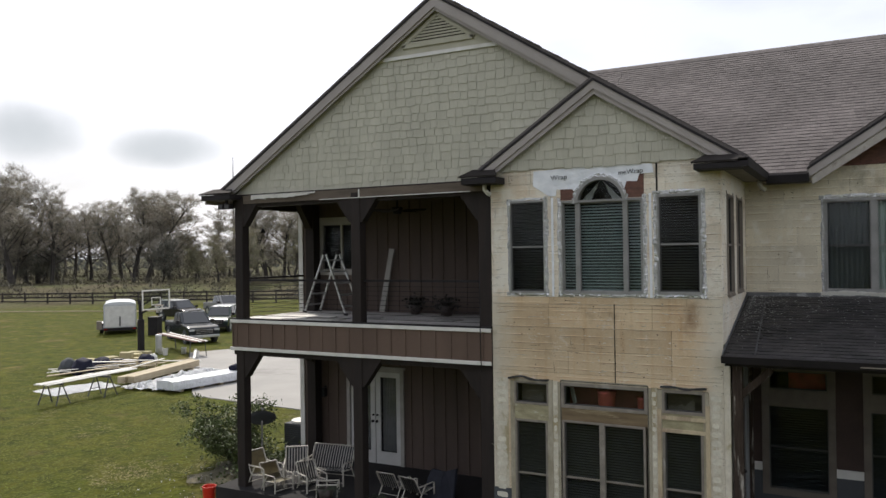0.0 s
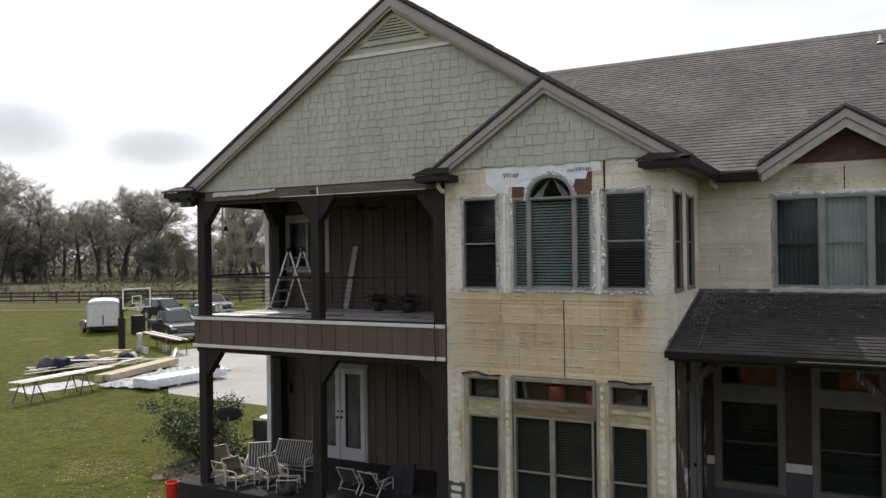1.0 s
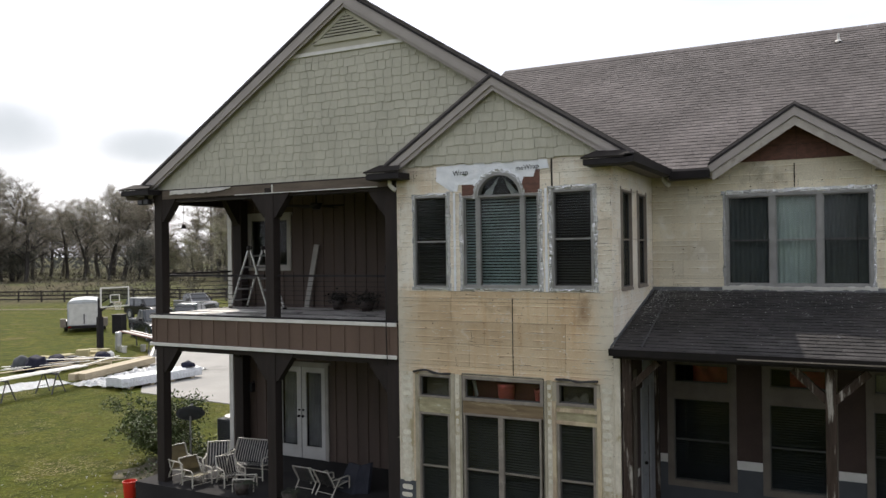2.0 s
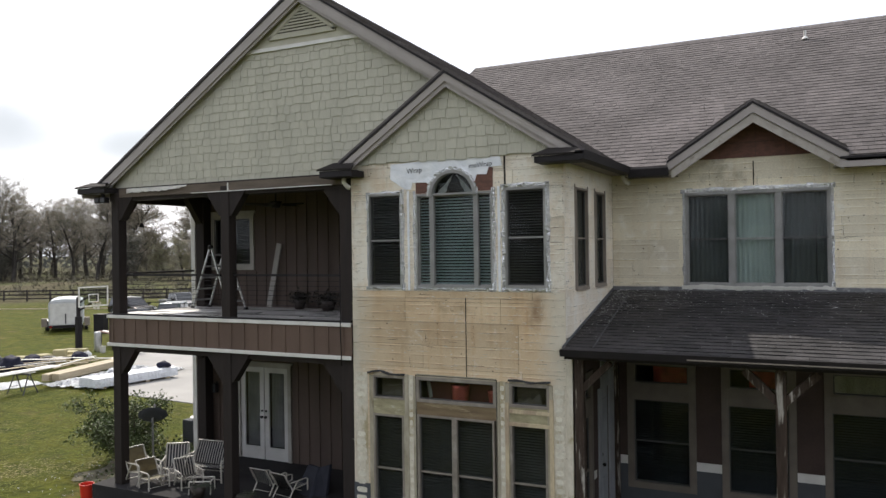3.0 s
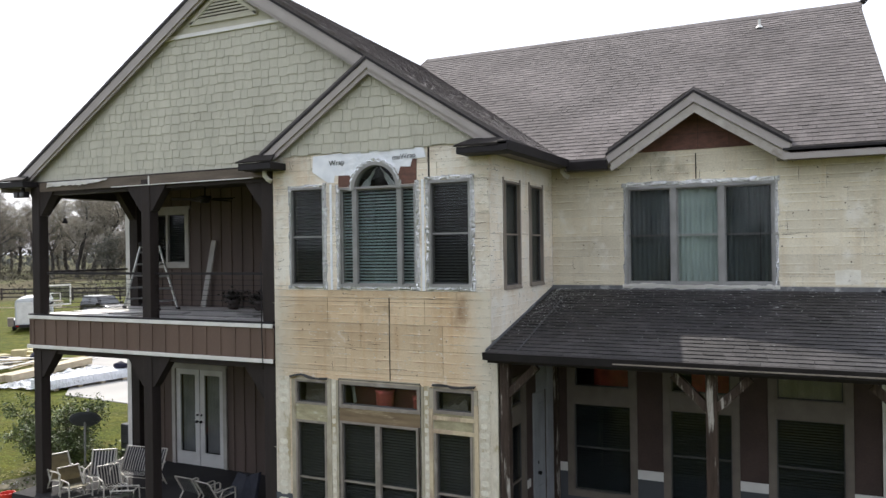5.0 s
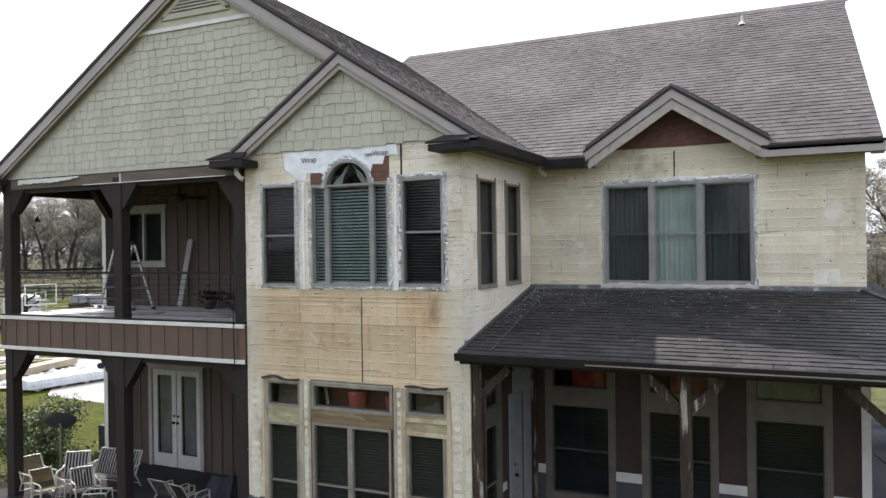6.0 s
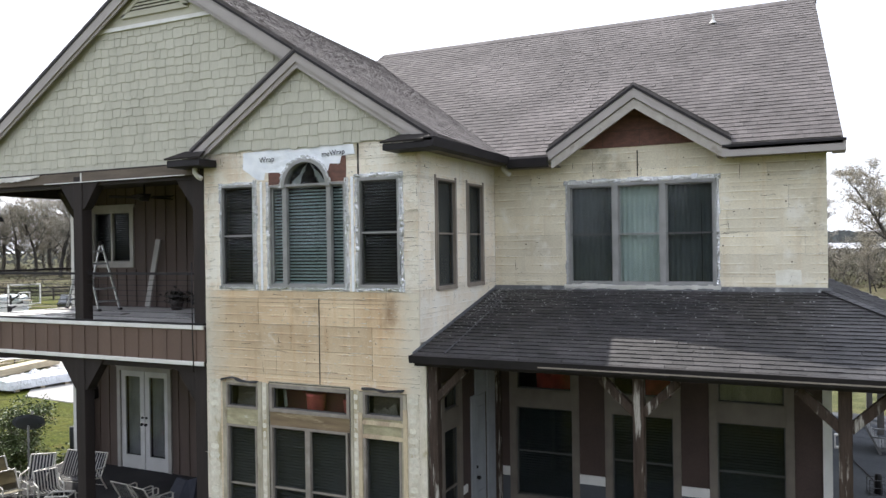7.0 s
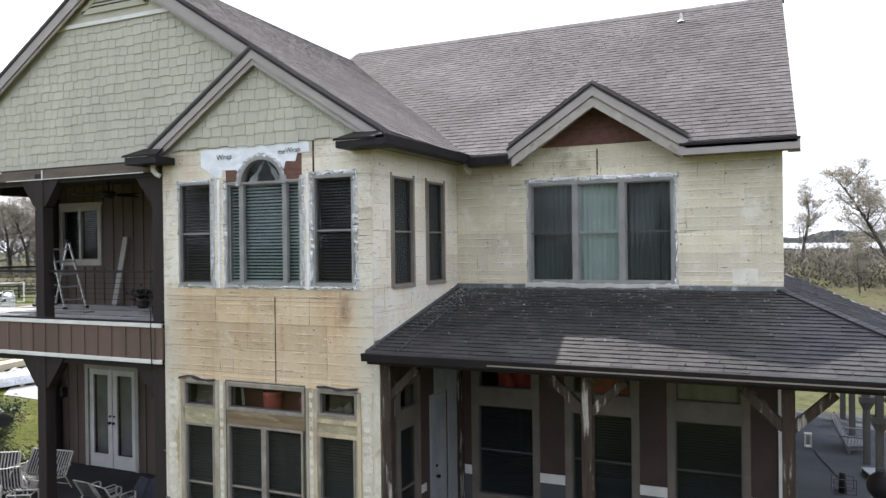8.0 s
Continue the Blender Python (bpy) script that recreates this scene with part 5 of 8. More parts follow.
w1 = window(0.37, 1.06, 4.80, 6.46, 0.0, 1, fw=0.03, label="tall hung window with dark screen, grey frame")
tape(w1, 0.37, 1.06, 4.80, 6.47, 0.0, seed=5, sides="rb")
tape(w1, 0.37, 1.06, 4.80, 6.47, 0.0, w=0.035, seed=25, sides="lt")
w3 = window(3.03, 3.76, 4.80, 6.47, 0.0, 1, fw=0.045, label="tall hung window with dark blinds, grey frame")
tape(w3, 3.03, 3.76, 4.80, 6.47, 0.0, seed=6)
# arched window between them
arch = window(1.36, 2.81, 4.80, 6.43, 0.0, 1, meeting=False, muntins=(1.668, 2.508), bar=0.042, fw=0.035, pitch=0.052, slat=M_BLINDL, label="arched picture window with side lights and blinds")
tape(arch, 1.36, 2.81, 4.80, 6.43, 0.0, seed=7, sides="lrb")
AX, AR, AZ = 2.075, 0.45, 6.375


def arc(r, n=24):
    return [(AX + r * math.cos(math.pi * i / n), AZ + r * math.sin(math.pi * i / n)) for i in range(n + 1)]


def arc_band(r0, r1, y0, y1):
    bm = B()
    p, q = arc(r0), arc(r1)
    for i in range(len(p) - 1):
        prism(bm, [(p[i][0], y0, p[i][1]), (q[i][0], y0, q[i][1]), (q[i + 1][0], y0, q[i + 1][1]), (p[i + 1][0], y0, p[i + 1][1])], (0, y1 - y0, 0))
    return bm


part("arch_frame", arc_band(AR - 0.055, AR, -0.045, 0.1), M_FRAME, arch)
pane = part("arch_pane", prism(B(), [(x, 0.04, z) for x, z in arc(AR - 0.06)][::-1], (0, 0.005, 0)), M_GLASS, arch)
pane.visible_shadow = False
bm = B()
pts = arc(AR + 0.002)
half = len(pts) // 2
bm2 = B()
prism(bm2, [(x, -0.004, z) for x, z in [(2.53, AZ), *[p for p in pts[:half + 1]], (AX, 6.92), (2.53, 6.92)]], (0, 0.2, 0))
prism(bm2, [(x, -0.004, z) for x, z in [*pts[half:], (1.62, AZ), (1.62, 6.92), (AX, 6.92)]], (0, 0.2, 0))
part("arch_infill", bm2, M_OSB, arch, "bare red-brown board round the arch")
bm.free()
bm = B()
rng = random.Random(9)
p, q = arc(AR - 0.005, 40), arc(AR + 0.075, 40)
rows = [[bm.verts.new((AX + r * math.cos(math.pi * i / 40), -0.03 - rng.uniform(0, 0.025), AZ + r * math.sin(math.pi * i / 40))) for r in (AR - 0.008, AR + 0.02, AR + 0.045 + rng.uniform(-0.015, 0.02))] for i in range(41)]
for a, b in zip(rows, rows[1:]):
    for j in range(2):
        bm.faces.new((a[j], a[j + 1], b[j + 1], b[j]))
bmesh.ops.solidify(bm, geom=bm.faces[:], thickness=0.002)
part("arch_tape", bm, M_TAPE, arch, "wrinkled silver foil tape")
# bare panels beside the arch
for x0, x1 in ((1.36, 1.62), (2.53, 2.83)):
    part("bare_panel", box(B(), x0, x1, -0.012, 0.0, 6.44, 6.84), M_OSB, house, "bare red-brown board")
for x in (1.2, 2.93):
    part("seam_tape", box(B(), x - 0.02, x + 0.02, -0.012, 0.0, 4.74, 6.5), M_WRAP, house, "white seam tape between the windows")
# draped swag inside the arch
bm = B()
for s in (-1, 1):
    rows = []
    for i in range(13):
        f = i / 12
        rows.append([bm.verts.new((AX + s * (0.03 + 0.36 * f * g), 0.09 + 0.02 * math.sin(g * 9 + i), AZ + 0.38 - 0.36 * f + 0.05 * (1 - g) * f)) for g in (0.45, 0.6, 0.75, 0.9, 1.0)])
    for a, b in zip(rows, rows[1:]):
        for j in range(4):
            bm.faces.new((a[j], a[j + 1], b[j + 1], b[j]))
part("swag", bm, M_DOORBLIND, arch, "gathered pale swag", smooth=True)

# lower bay windows with transoms: opening, window, transom
M_POTRED = mat("terracotta_pot", (0.4, 0.085, 0.06), (0.28, 0.06, 0.045), scale=6, rough=0.7, bump=0.1)
for o0, o1, u0, u1, zw, t0, t1, tz, zt, mun, fwt, lab in ((0.34, 1.08, 0.43, 1.058, 2.515, 0.43, 1.08, 2.79, 3.2, (), 0.035, "tall narrow window with transom"),
                                                         (1.32, 2.85, 1.335, 2.8, 2.565, 1.32, 2.838, 2.785, 3.225, (2.05,), 0.06, "double window with wide transom"),
                                                         (3.07, 3.77, 3.085, 3.735, 2.575, 3.08, 3.77, 2.83, 3.22, (), 0.05, "tall narrow window with transom")):
    wide = len(mun) > 0
    w = window(u0, u1, 0.55, zw, 0.0, 1, muntins=mun, bar=0.046, label=lab, fw=0.036, frame=M_FRAMEB)
    t = window(t0, t1, tz, zt, 0.0, 1, meeting=False, inside="none", label="narrow transom window", fw=fwt * 0.85, frame=M_FRAMEB)
    part("header_panel", box(B(), o0, o1, -0.006, 0.1, zw, tz), M_HEADER if wide else M_MOSSY, house, "bare weathered header board")
    # Added panel, close behind the glass to catch light, stands for the room.
    part("room_backdrop", box(B(), t0 + 0.04, t1 - 0.04, *((0.34, 0.36) if wide else (0.24, 0.26)), 2.7, 3.4), M_ROOMRED if wide else M_BAREHEAD, t, "red-brown panel standing for the dim room inside" if wide else "brown panel standing for the dim room inside")
    # pots and cloth standing on the ledge behind the glass
    for c, r, h in ((0.5, 0.17, 0.26), (0.93, 0.13, 0.2)) if wide else ():
        x = t0 + (t1 - t0) * c
        part("ledge_pot", tube(B(), [(x, 0.2, tz + 0.03), (x, 0.2, tz + 0.06), (x, 0.2, tz + h), (x, 0.2, tz + h + 0.05)], r * 0.75, 18, r), M_POTRED, t, "dull red rounded pot on the ledge", smooth=True)
    if wide:
        part("ledge_frame", beam(B(), (t0 + 0.2, 0.16, tz + 0.06), (t0 + 0.1, 0.24, zt - 0.08), 0.03, 0.09), M_TRIML, t, "pale leaning slat")
    else:
        bm = B()
        rows = [[bm.verts.new((t0 + 0.08 + 0.42 * i / 8, 0.15 + 0.02 * math.sin(i * 1.7 + j), tz + 0.04 + (0.05 + 0.13 * (i / 8) ** 2 + 0.03 * math.sin(i * 2.1)) * j / 3)) for j in range(4)] for i in range(9)]
        for a, b in zip(rows, rows[1:]):
            for j in range(3):
                bm.faces.new((a[j], a[j + 1], b[j + 1], b[j]))
        part("ledge_cloth", bm, M_CASE, t, "crumpled dull cloth on the ledge", smooth=True)
for o0, o1, i0, i1, zt in ((0.345, 1.16, 0.43, 1.058, 3.2), (1.255, 2.905, 1.32, 2.838, 3.225), (3.0, 3.825, 3.08, 3.736, 3.22)):
    for a in ((o0, i0, 0.55, zt + 0.05), (i1 if i1 != 1.058 else 1.08, o1, 0.55, zt + 0.05), (i0, o1 if i1 == 1.058 else i1, zt, zt + 0.05)):
        part("brick_mould", box(B(), a[0], a[1], -0.018, 0.08, a[2], a[3] if a[2] > 1 else zt, 0.004), M_CASING, house, "weathered tan window moulding")
part("brick_mould", box(B(), 1.058, 1.08, -0.014, 0.08, 0.55, 2.515), M_CASING, house, "weathered tan window moulding")
part("brick_mould", box(B(), 3.736, 3.77, -0.014, 0.08, 0.55, 2.575), M_CASING, house, "weathered tan window moulding")
# dark open joints beside the wide window
for x in (1.312, 2.85):
    part("open_joint", box(B(), x - 0.006, x + 0.006, -0.022, -0.016, 0.6, 3.26), M_DARKIN, house)
part("open_joint", box(B(), 1.31, 2.85, -0.022, -0.016, 3.25, 3.262), M_DARKIN, house)
M_PAINTPAD = mat("chalky_paint_patch", (0.66, 0.63, 0.53), (0.56, 0.52, 0.41), scale=7, fine=40, rough=0.85, bump=0.4, rnd=0.08)
rng = random.Random(61)
for u0, u1 in ((0.03, 0.3), (1.16, 1.255), (2.905, 3.0), (3.84, 4.03)):
    strip = part("peeled_strip", box(B(), u0, u1, -0.0075, 0.0, 0.56, 3.24), M_PEEL, house, "peeling off-white paint between the windows")
    z = 0.6
    while z < 3.1:
        w, h = (u1 - u0) * rng.uniform(0.3, 0.46), rng.uniform(0.042, 0.06)
        c = (u0 + u1) / 2 + (u1 - u0) * rng.uniform(-0.05, 0.05)
        out = [(c + w * math.copysign(abs(math.cos(q)) ** 0.5, math.cos(q)) * rng.uniform(0.86, 1.0), z + 0.06 + h * math.copysign(abs(math.sin(q)) ** 0.6, math.sin(q)) * rng.uniform(0.8, 1.0)) for q in [math.tau * k / 12 for k in range(12)]]
        if rng.random() < 0.86:
            part("paint_patch", prism(B(), [(x, -0.0125, y) for x, y in out], (0, 0.004, 0)), M_PAINTPAD, strip)
        z += 0.145

# side windows of the bay
for (u0, u1, z0, z1), sd in zip(side_up, (11, 12)):
    w = window(u0, u1, z0, z1, BX, -1, axis="x", label="narrow hung side window, dark", inside="screen", frame=M_TAN, fw=0.034)
    part("sill", box(B(), BX, BX + 0.035, u0 - 0.01, u1 + 0.01, z0 - 0.03, z0 + 0.008), M_TAN, w)
    for a in ((u0 - 0.05, u0, z0 - 0.02, z1 + 0.05), (u1, u1 + 0.05, z0 - 0.02, z1 + 0.05)):
        part("casing", box(B(), BX, BX + 0.012, *a), M_TAN, w)

# triple window of the wing
w = window(5.43, 6.26, 4.71, 6.45, WY, 1, inside="curtain", cloth=M_DARKCURT, rail=M_SASH, label="hung window with dark screen")
tape(w, 5.43, 7.89, 4.71, 6.45, WY, w=0.045, seed=15, sides="lr", amp=0.02)
tape(w, 5.43, 7.89, 4.71, 6.45, WY, w=0.07, seed=16, sides="t", amp=0.022)
tape(w, 5.43, 7.89, 4.71, 6.45, WY - 0.046, w=0.06, seed=17, sides="b", amp=0.006, material=M_CREAM)
window(6.26, 7.05, 4.71, 6.45, WY, 1, inside="curtain", label="hung window with a pale curtain")
w = window(7.05, 7.89, 4.71, 6.45, WY, 1, inside="curtain", cloth=M_DARKCURT, rail=M_SASH, label="hung window with dark screen")
part("curtain_gap", box(B(), 7.642, 7.658, WY + 0.09, WY + 0.095, 4.78, 6.08), M_BLACK, w, "dark gap between the curtain halves")

part("filler_patch", prism(B(), [(8.76, WY - 0.007, 4.73), (9.13, WY - 0.007, 4.74), (9.12, WY - 0.007, 4.97), (8.95, WY - 0.007, 4.98), (8.75, WY - 0.007, 4.96)], (0, 0.004, 0)), M_PATCH, wing_wall, "pale grey-blue filler patch")

# lower wing wall under the porch roof
for u0, u1, z0, z1 in cut_wall(BX + 0.003, RX, 1.42, 3.75, wing_low):
    part("upper_panel", box(B(), u0, u1, WY, WY + 0.02, z0, z1), M_BROWNWALL, wing_wall, "dark brown painted wall")
for u0, u1, z0, z1 in cut_wall(BX + 0.003, RX, FLOOR, 1.26, wing_low):
    part("lower_panel", box(B(), u0, u1, WY, WY + 0.02, z0, z1), M_BLUEGREY, wing_wall, "blue-grey painted wall")
for u0, u1, z0, z1 in cut_wall(BX + 0.003, RX, 1.26, 1.42, [(u - 0.115, v + 0.115, 0.8, 3.3) for u, v in PORCH_U]):
    part("chair_band", box(B(), u0, u1, WY - 0.02, WY + 0.02, z0, z1), M_WHITE, wing_wall, "off-white horizontal band")
for i, (u0, u1) in enumerate(PORCH_U):
    w = window(u0, u1, 0.93, 2.53, WY, 1, label="porch window with dark blinds and tan-brown trim, darkened as in shade", frame=M_CASE, slat=M_SCREEN, fw=0.012)
    t = window(u0, u1, 2.82, 3.22, WY, 1, meeting=False, inside="none", label="transom window", frame=M_CASE, fw=0.03)
    for a in ((u0 - 0.115, u0, 0.82, 3.6), (u1, u1 + 0.115, 0.82, 3.6), (u0, u1, 0.82, 0.93), (u0, u1, 2.53, 2.82), (u0, u1, 3.22, 3.6)):
        part("casing", box(B(), a[0], a[1], WY - 0.03, WY + 0.02, a[2], a[3], 0.004), M_CASE, w)
    bm = B()
    c0, c1 = (u0 + 0.36, u1 - 0.05) if i < 2 else (u0 + 0.02, u1 - 0.02)
    rows = [[bm.verts.new((c0 + (c1 - c0) * k / 14, WY + 0.1 + 0.015 * math.sin(k * 1.1 + j), 2.83 + (0.36 + 0.03 * math.sin(k * 0.7)) * j / 4)) for j in range(5)] for k in range(15)]
    for p, q in zip(rows, rows[1:]):
        for j in range(4):
            bm.faces.new((p[j], p[j + 1], q[j + 1], q[j]))
    part("cloth", bm, (M_RED, M_RED, M_CASING)[i], t, ("crumpled red cloth behind the glass", "dull red cloth behind the glass", "pale grey cloth behind the glass")[i], smooth=True)
part("corner_trim", box(B(), RX - 0.1, RX + 0.03, WY - 0.03, WY, FLOOR, 3.72), M_WHITE, house)

part("corner_board", box(B(), BX + 0.002, BX + 0.1, -0.012, 0.05, 0.5, 3.7), M_PEEL, house, "peeling off-white corner board")

# lower side wall of the bay: window and door
bm = B()
for u0, u1, z0, z1 in cut_wall(0.02, WY, FLOOR, 3.8, side_low):
    box(bm, BX - 0.02, BX, u0, u1, z0, z1)
part("side_panel", bm, M_BROWNWALL, bay_side, "dark brown painted wall")
w = window(0.74, 1.32, 0.6, 2.53, BX, -1, axis="x", label="narrow porch window", frame=M_CASE, fw=0.015)
window(0.74, 1.32, 2.82, 3.2, BX, -1, axis="x", meeting=False, inside="none", label="transom window", frame=M_CASE, fw=0.02)
for a in ((0.63, 0.74, 0.5, 3.3), (1.32, 1.43, 0.5, 3.3), (0.74, 1.32, 2.53, 2.82), (0.74, 1.32, 3.2, 3.3)):
    part("casing", box(B(), BX, BX + 0.03, a[0], a[1], a[2], a[3], 0.004), M_CASE, w)
part("chair_band", box(B(), BX, BX + 0.02, 1.43, 1.64, 1.34, 1.47), M_WHITE, bay_side)
# grey door and the grey boarding that runs on above it
door2 = part("side_door", box(B(), BX, BX + 0.03, 1.8, 1.98, FLOOR, 2.88, 0.004), M_DOORGREY, house, "pale grey panel door onto the porch")
leaf2 = part("leaf", box(B(), BX - 0.05, BX - 0.008, 2.0, 2.49, FLOOR, 2.84, 0.004), M_DOORGREY, door2)
for z0, z1 in ((FLOOR + 0.2, 1.2), (1.4, 2.65)):
    part("raised_panel", box(B(), BX - 0.01, BX + 0.004, 2.1, 2.4, z0, z1, 0.006), M_DOORGREY, leaf2)
part("head_panel", box(B(), BX, BX + 0.02, 1.99, 2.5, 2.86, 3.68), M_DOORGREY, house, "pale grey boarding over the door")
part("side_trim", box(B(), BX, BX + 0.03, 2.52, 2.86, FLOOR, 3.7), M_DOORGREY, house, "pale grey corner boarding")
bm = B()
bmesh.ops.create_uvsphere(bm, u_segments=12, v_segments=8, radius=0.035, matrix=Matrix.Translation((BX + 0.045, 2.06, 1.46)))
tube(bm, [(BX - 0.02, 2.06, 1.46), (BX + 0.03, 2.06, 1.46)], 0.02)
part("knob", bm, M_BLACK, door2, smooth=True)
part("deadbolt", tube(B(), [(BX - 0.02, 2.06, 1.64), (BX + 0.02, 2.06, 1.64)], 0.026), M_BLACK, door2, smooth=True)
# loose insulation edge at the inner corner
bm = B()
box(bm, BX, BX + 0.1, WY - 0.16, WY - 0.02, FLOOR, 3.72)
part("corner_trim", bm, M_POSTW, house, "rough bare corner timber")

# upper porch window
w = window(-6.06, -4.82, 5.12, 6.34, PY, 1, muntins=(-5.44,), meeting=False, label="slider window with a pale frame", frame=M_TRIML, slat=M_BLIND)
for a in ((-6.15, -6.06, 5.03, 6.41), (-4.82, -4.74, 5.03, 6.41), (-6.06, -4.82, 5.03, 5.12), (-6.19, -4.7, 6.41, 6.48), (-6.06, -4.82, 6.34, 6.41)):
    part("casing", box(B(), a[0], a[1], PY - 0.04, PY, a[2], a[3]), M_TRIML, w)

# french door
fd = new("french_door")
fd.parent = house
tagged(fd, "white french door with glass lights and dark knobs")
bm = B()
for a in ((-5.33, -5.23, FLOOR, 2.66), (-3.77, -3.67, FLOOR, 2.66), (-5.33, -3.67, 2.66, 2.74), (-5.37, -3.63, 2.74, 2.79)):
    box(bm, a[0], a[1], PY - 0.04, PY, a[2], a[3])
part("casing", bm, M_TRIML, fd)
for x0, x1, knob in ((-5.23, -4.51, -4.56), (-4.49, -3.77, -4.44)):
    bm = B()
    ring(bm, x0 + 0.005, x1, FLOOR, 2.66, 0.13, lambda a, b, c, d: (a, b, PY, PY + 0.045, c, d))
    box(bm, x0 + 0.13, x1 - 0.13, PY, PY + 0.045, FLOOR + 0.13, FLOOR + 0.3)
    leaf = part("leaf", bm, M_DOORWHITE, fd)
    pane = part("pane", box(B(), x0 + 0.13, x1 - 0.13, PY + 0.02, PY + 0.026, FLOOR + 0.3, 2.53), M_DOORGLASS, leaf)
    pane.visible_shadow = False
    bm = B()
    bmesh.ops.create_uvsphere(bm, u_segments=12, v_segments=8, radius=0.035, matrix=Matrix.Translation((knob, PY - 0.04, 1.45)))
    tube(bm, [(knob, PY, 1.45), (knob, PY - 0.04, 1.45)], 0.02)
    part("knob", bm, M_BLACK, leaf, smooth=True)
    part("deadbolt", tube(B(), [(knob, PY, 1.6), (knob, PY - 0.03, 1.6)], 0.025), M_BLACK, leaf, smooth=True)
    bm = B()
    n = 40
    cols = []
    for i in range(n + 1):
        u = x0 + 0.13 + (x1 - x0 - 0.26) * i / n
        cols.append([bm.verts.new((u, PY + 0.085 + (0.045 if i % 4 in (0, 1) else 0.0), z)) for z in (FLOOR + 0.3, 2.53)])
    for a, b in zip(cols, cols[1:]):
        bm.faces.new((a[0], b[0], b[1], a[1]))
    part("vertical_blind", bm, M_DOORBLIND, leaf)

# ---- loose and torn things on the bay front ----
bm = B()
for poly in ([(0.86, 6.98), (0.845, 6.72), (1.14, 6.53), (1.27, 6.52), (1.29, 6.64), (1.58, 6.63), (1.63, 6.57), (1.75, 6.71), (1.88, 6.8), (2.05, 6.84), (2.05, 7.04)],
             [(2.05, 7.02), (2.05, 6.84), (2.25, 6.8), (2.4, 6.7), (2.5, 6.6), (2.54, 6.72), (2.72, 6.71), (2.76, 6.83), (3.0, 6.84), (2.97, 7.0)]):
    prism(bm, [(x, -0.016 - 0.004 * math.sin(x * 9), z) for x, z in poly], (0, 0.004, 0))
wrap = part("house_wrap", bm, M_WRAP, house, "torn white house wrap with grey lettering")


def lettering(text, x, y, z, size, material, parent, tilt=0.0):
    cu = bpy.data.curves.new("lettering", "FONT")
    cu.body, cu.size, cu.extrude = text, size, 0.001
    tmp = bpy.data.objects.new("lettering", cu)
    scene.collection.objects.link(tmp)
    me = bpy.data.meshes.new_from_object(tmp.evaluated_get(bpy.context.evaluated_depsgraph_get()))
    bpy.data.objects.remove(tmp)
    me.materials.append(material)
    ob = new("lettering", me)
    ob.matrix_world = pose(x, y, z, 90, tilt, 0)
    ob.parent = parent
    return ob


lettering("Wrap", 1.19, -0.026, 6.8, 0.13, M_INK, wrap, -3)
lettering("meWrap", 2.4, -0.026, 6.83, 0.118, M_INK, wrap, -3)
M_GAP = mat("open_joint", (0.02, 0.016, 0.012), rough=0.95, bump=0)
for x0, x1, y, z0, z1, p in ((2.287, 2.303, -0.007, 3.25, 4.62, bay_wall), (3.03, 3.06, -0.007, 6.52, 7.0, bay_wall), (6.63, 6.65, WY - 0.007, 6.54, 6.98, wing_wall), (0.1, 3.55, -0.006, 4.543, 4.547, bay_wall), (2.3, 2.62, -0.006, 3.47, 3.476, bay_wall)):
    part("open_joint", box(B(), x0, x1, y, y + 0.004, z0, z1), M_GAP, p)
M_PAPER = mat("torn_paper", (0.6, 0.56, 0.46), (0.46, 0.42, 0.32), scale=9, fine=40, rough=0.9, bump=0.3, island=0.2)
M_NAIL = mat("rusty_nail", (0.06, 0.045, 0.035), (0.04, 0.03, 0.024), rough=0.8, bump=0)
rng = random.Random(52)


def clear_of(u, z, holes, gap):
    return all(u < h[0] - gap or u > h[1] + gap or z < h[2] - gap or z > h[3] + gap for h in holes)


def glue_ridges(parent, put, u0, u1, z0, z1, holes, share, row=0.116):
    """Broken rows of low ridges where old lap lines were pulled off."""
    vs, fs = [], []
    z = z0 + 0.06
    while z < z1 - 0.03:
        u = u0 + rng.random() * 0.2
        while u < u1 - 0.03:
            l = min(rng.uniform(0.02, 0.09) if rng.random() < 0.6 else rng.uniform(0.1, 0.34), u1 - 0.01 - u)
            if rng.random() < share * (1.5 if u - u0 < 0.35 or u1 - u < 0.35 else 1) and clear_of(u, z, holes, 0.11) and clear_of(u + l, z, holes, 0.11):
                n, k = max(2, int(l / 0.03)), len(vs)
                for i in range(n + 1):
                    q, h = u + l * i / n, rng.uniform(0.0025, 0.0065)
                    zz = z + rng.gauss(0, 0.0025)
                    vs += [put(q, 0.005, zz + h), put(q, rng.uniform(0.007, 0.012), zz), put(q, 0.005, zz - h * 0.5)]
                for i in range(n):
                    for j in (0, 1):
                        fs.append((k + 3 * i + j, k + 3 * i + 3 + j, k + 3 * i + 4 + j, k + 3 * i + 1 + j))
            u += l + rng.uniform(0.03, 0.22)
        z += row
    raw("glue_ridge", vs, fs, M_PAPER, parent, kind="stuff")


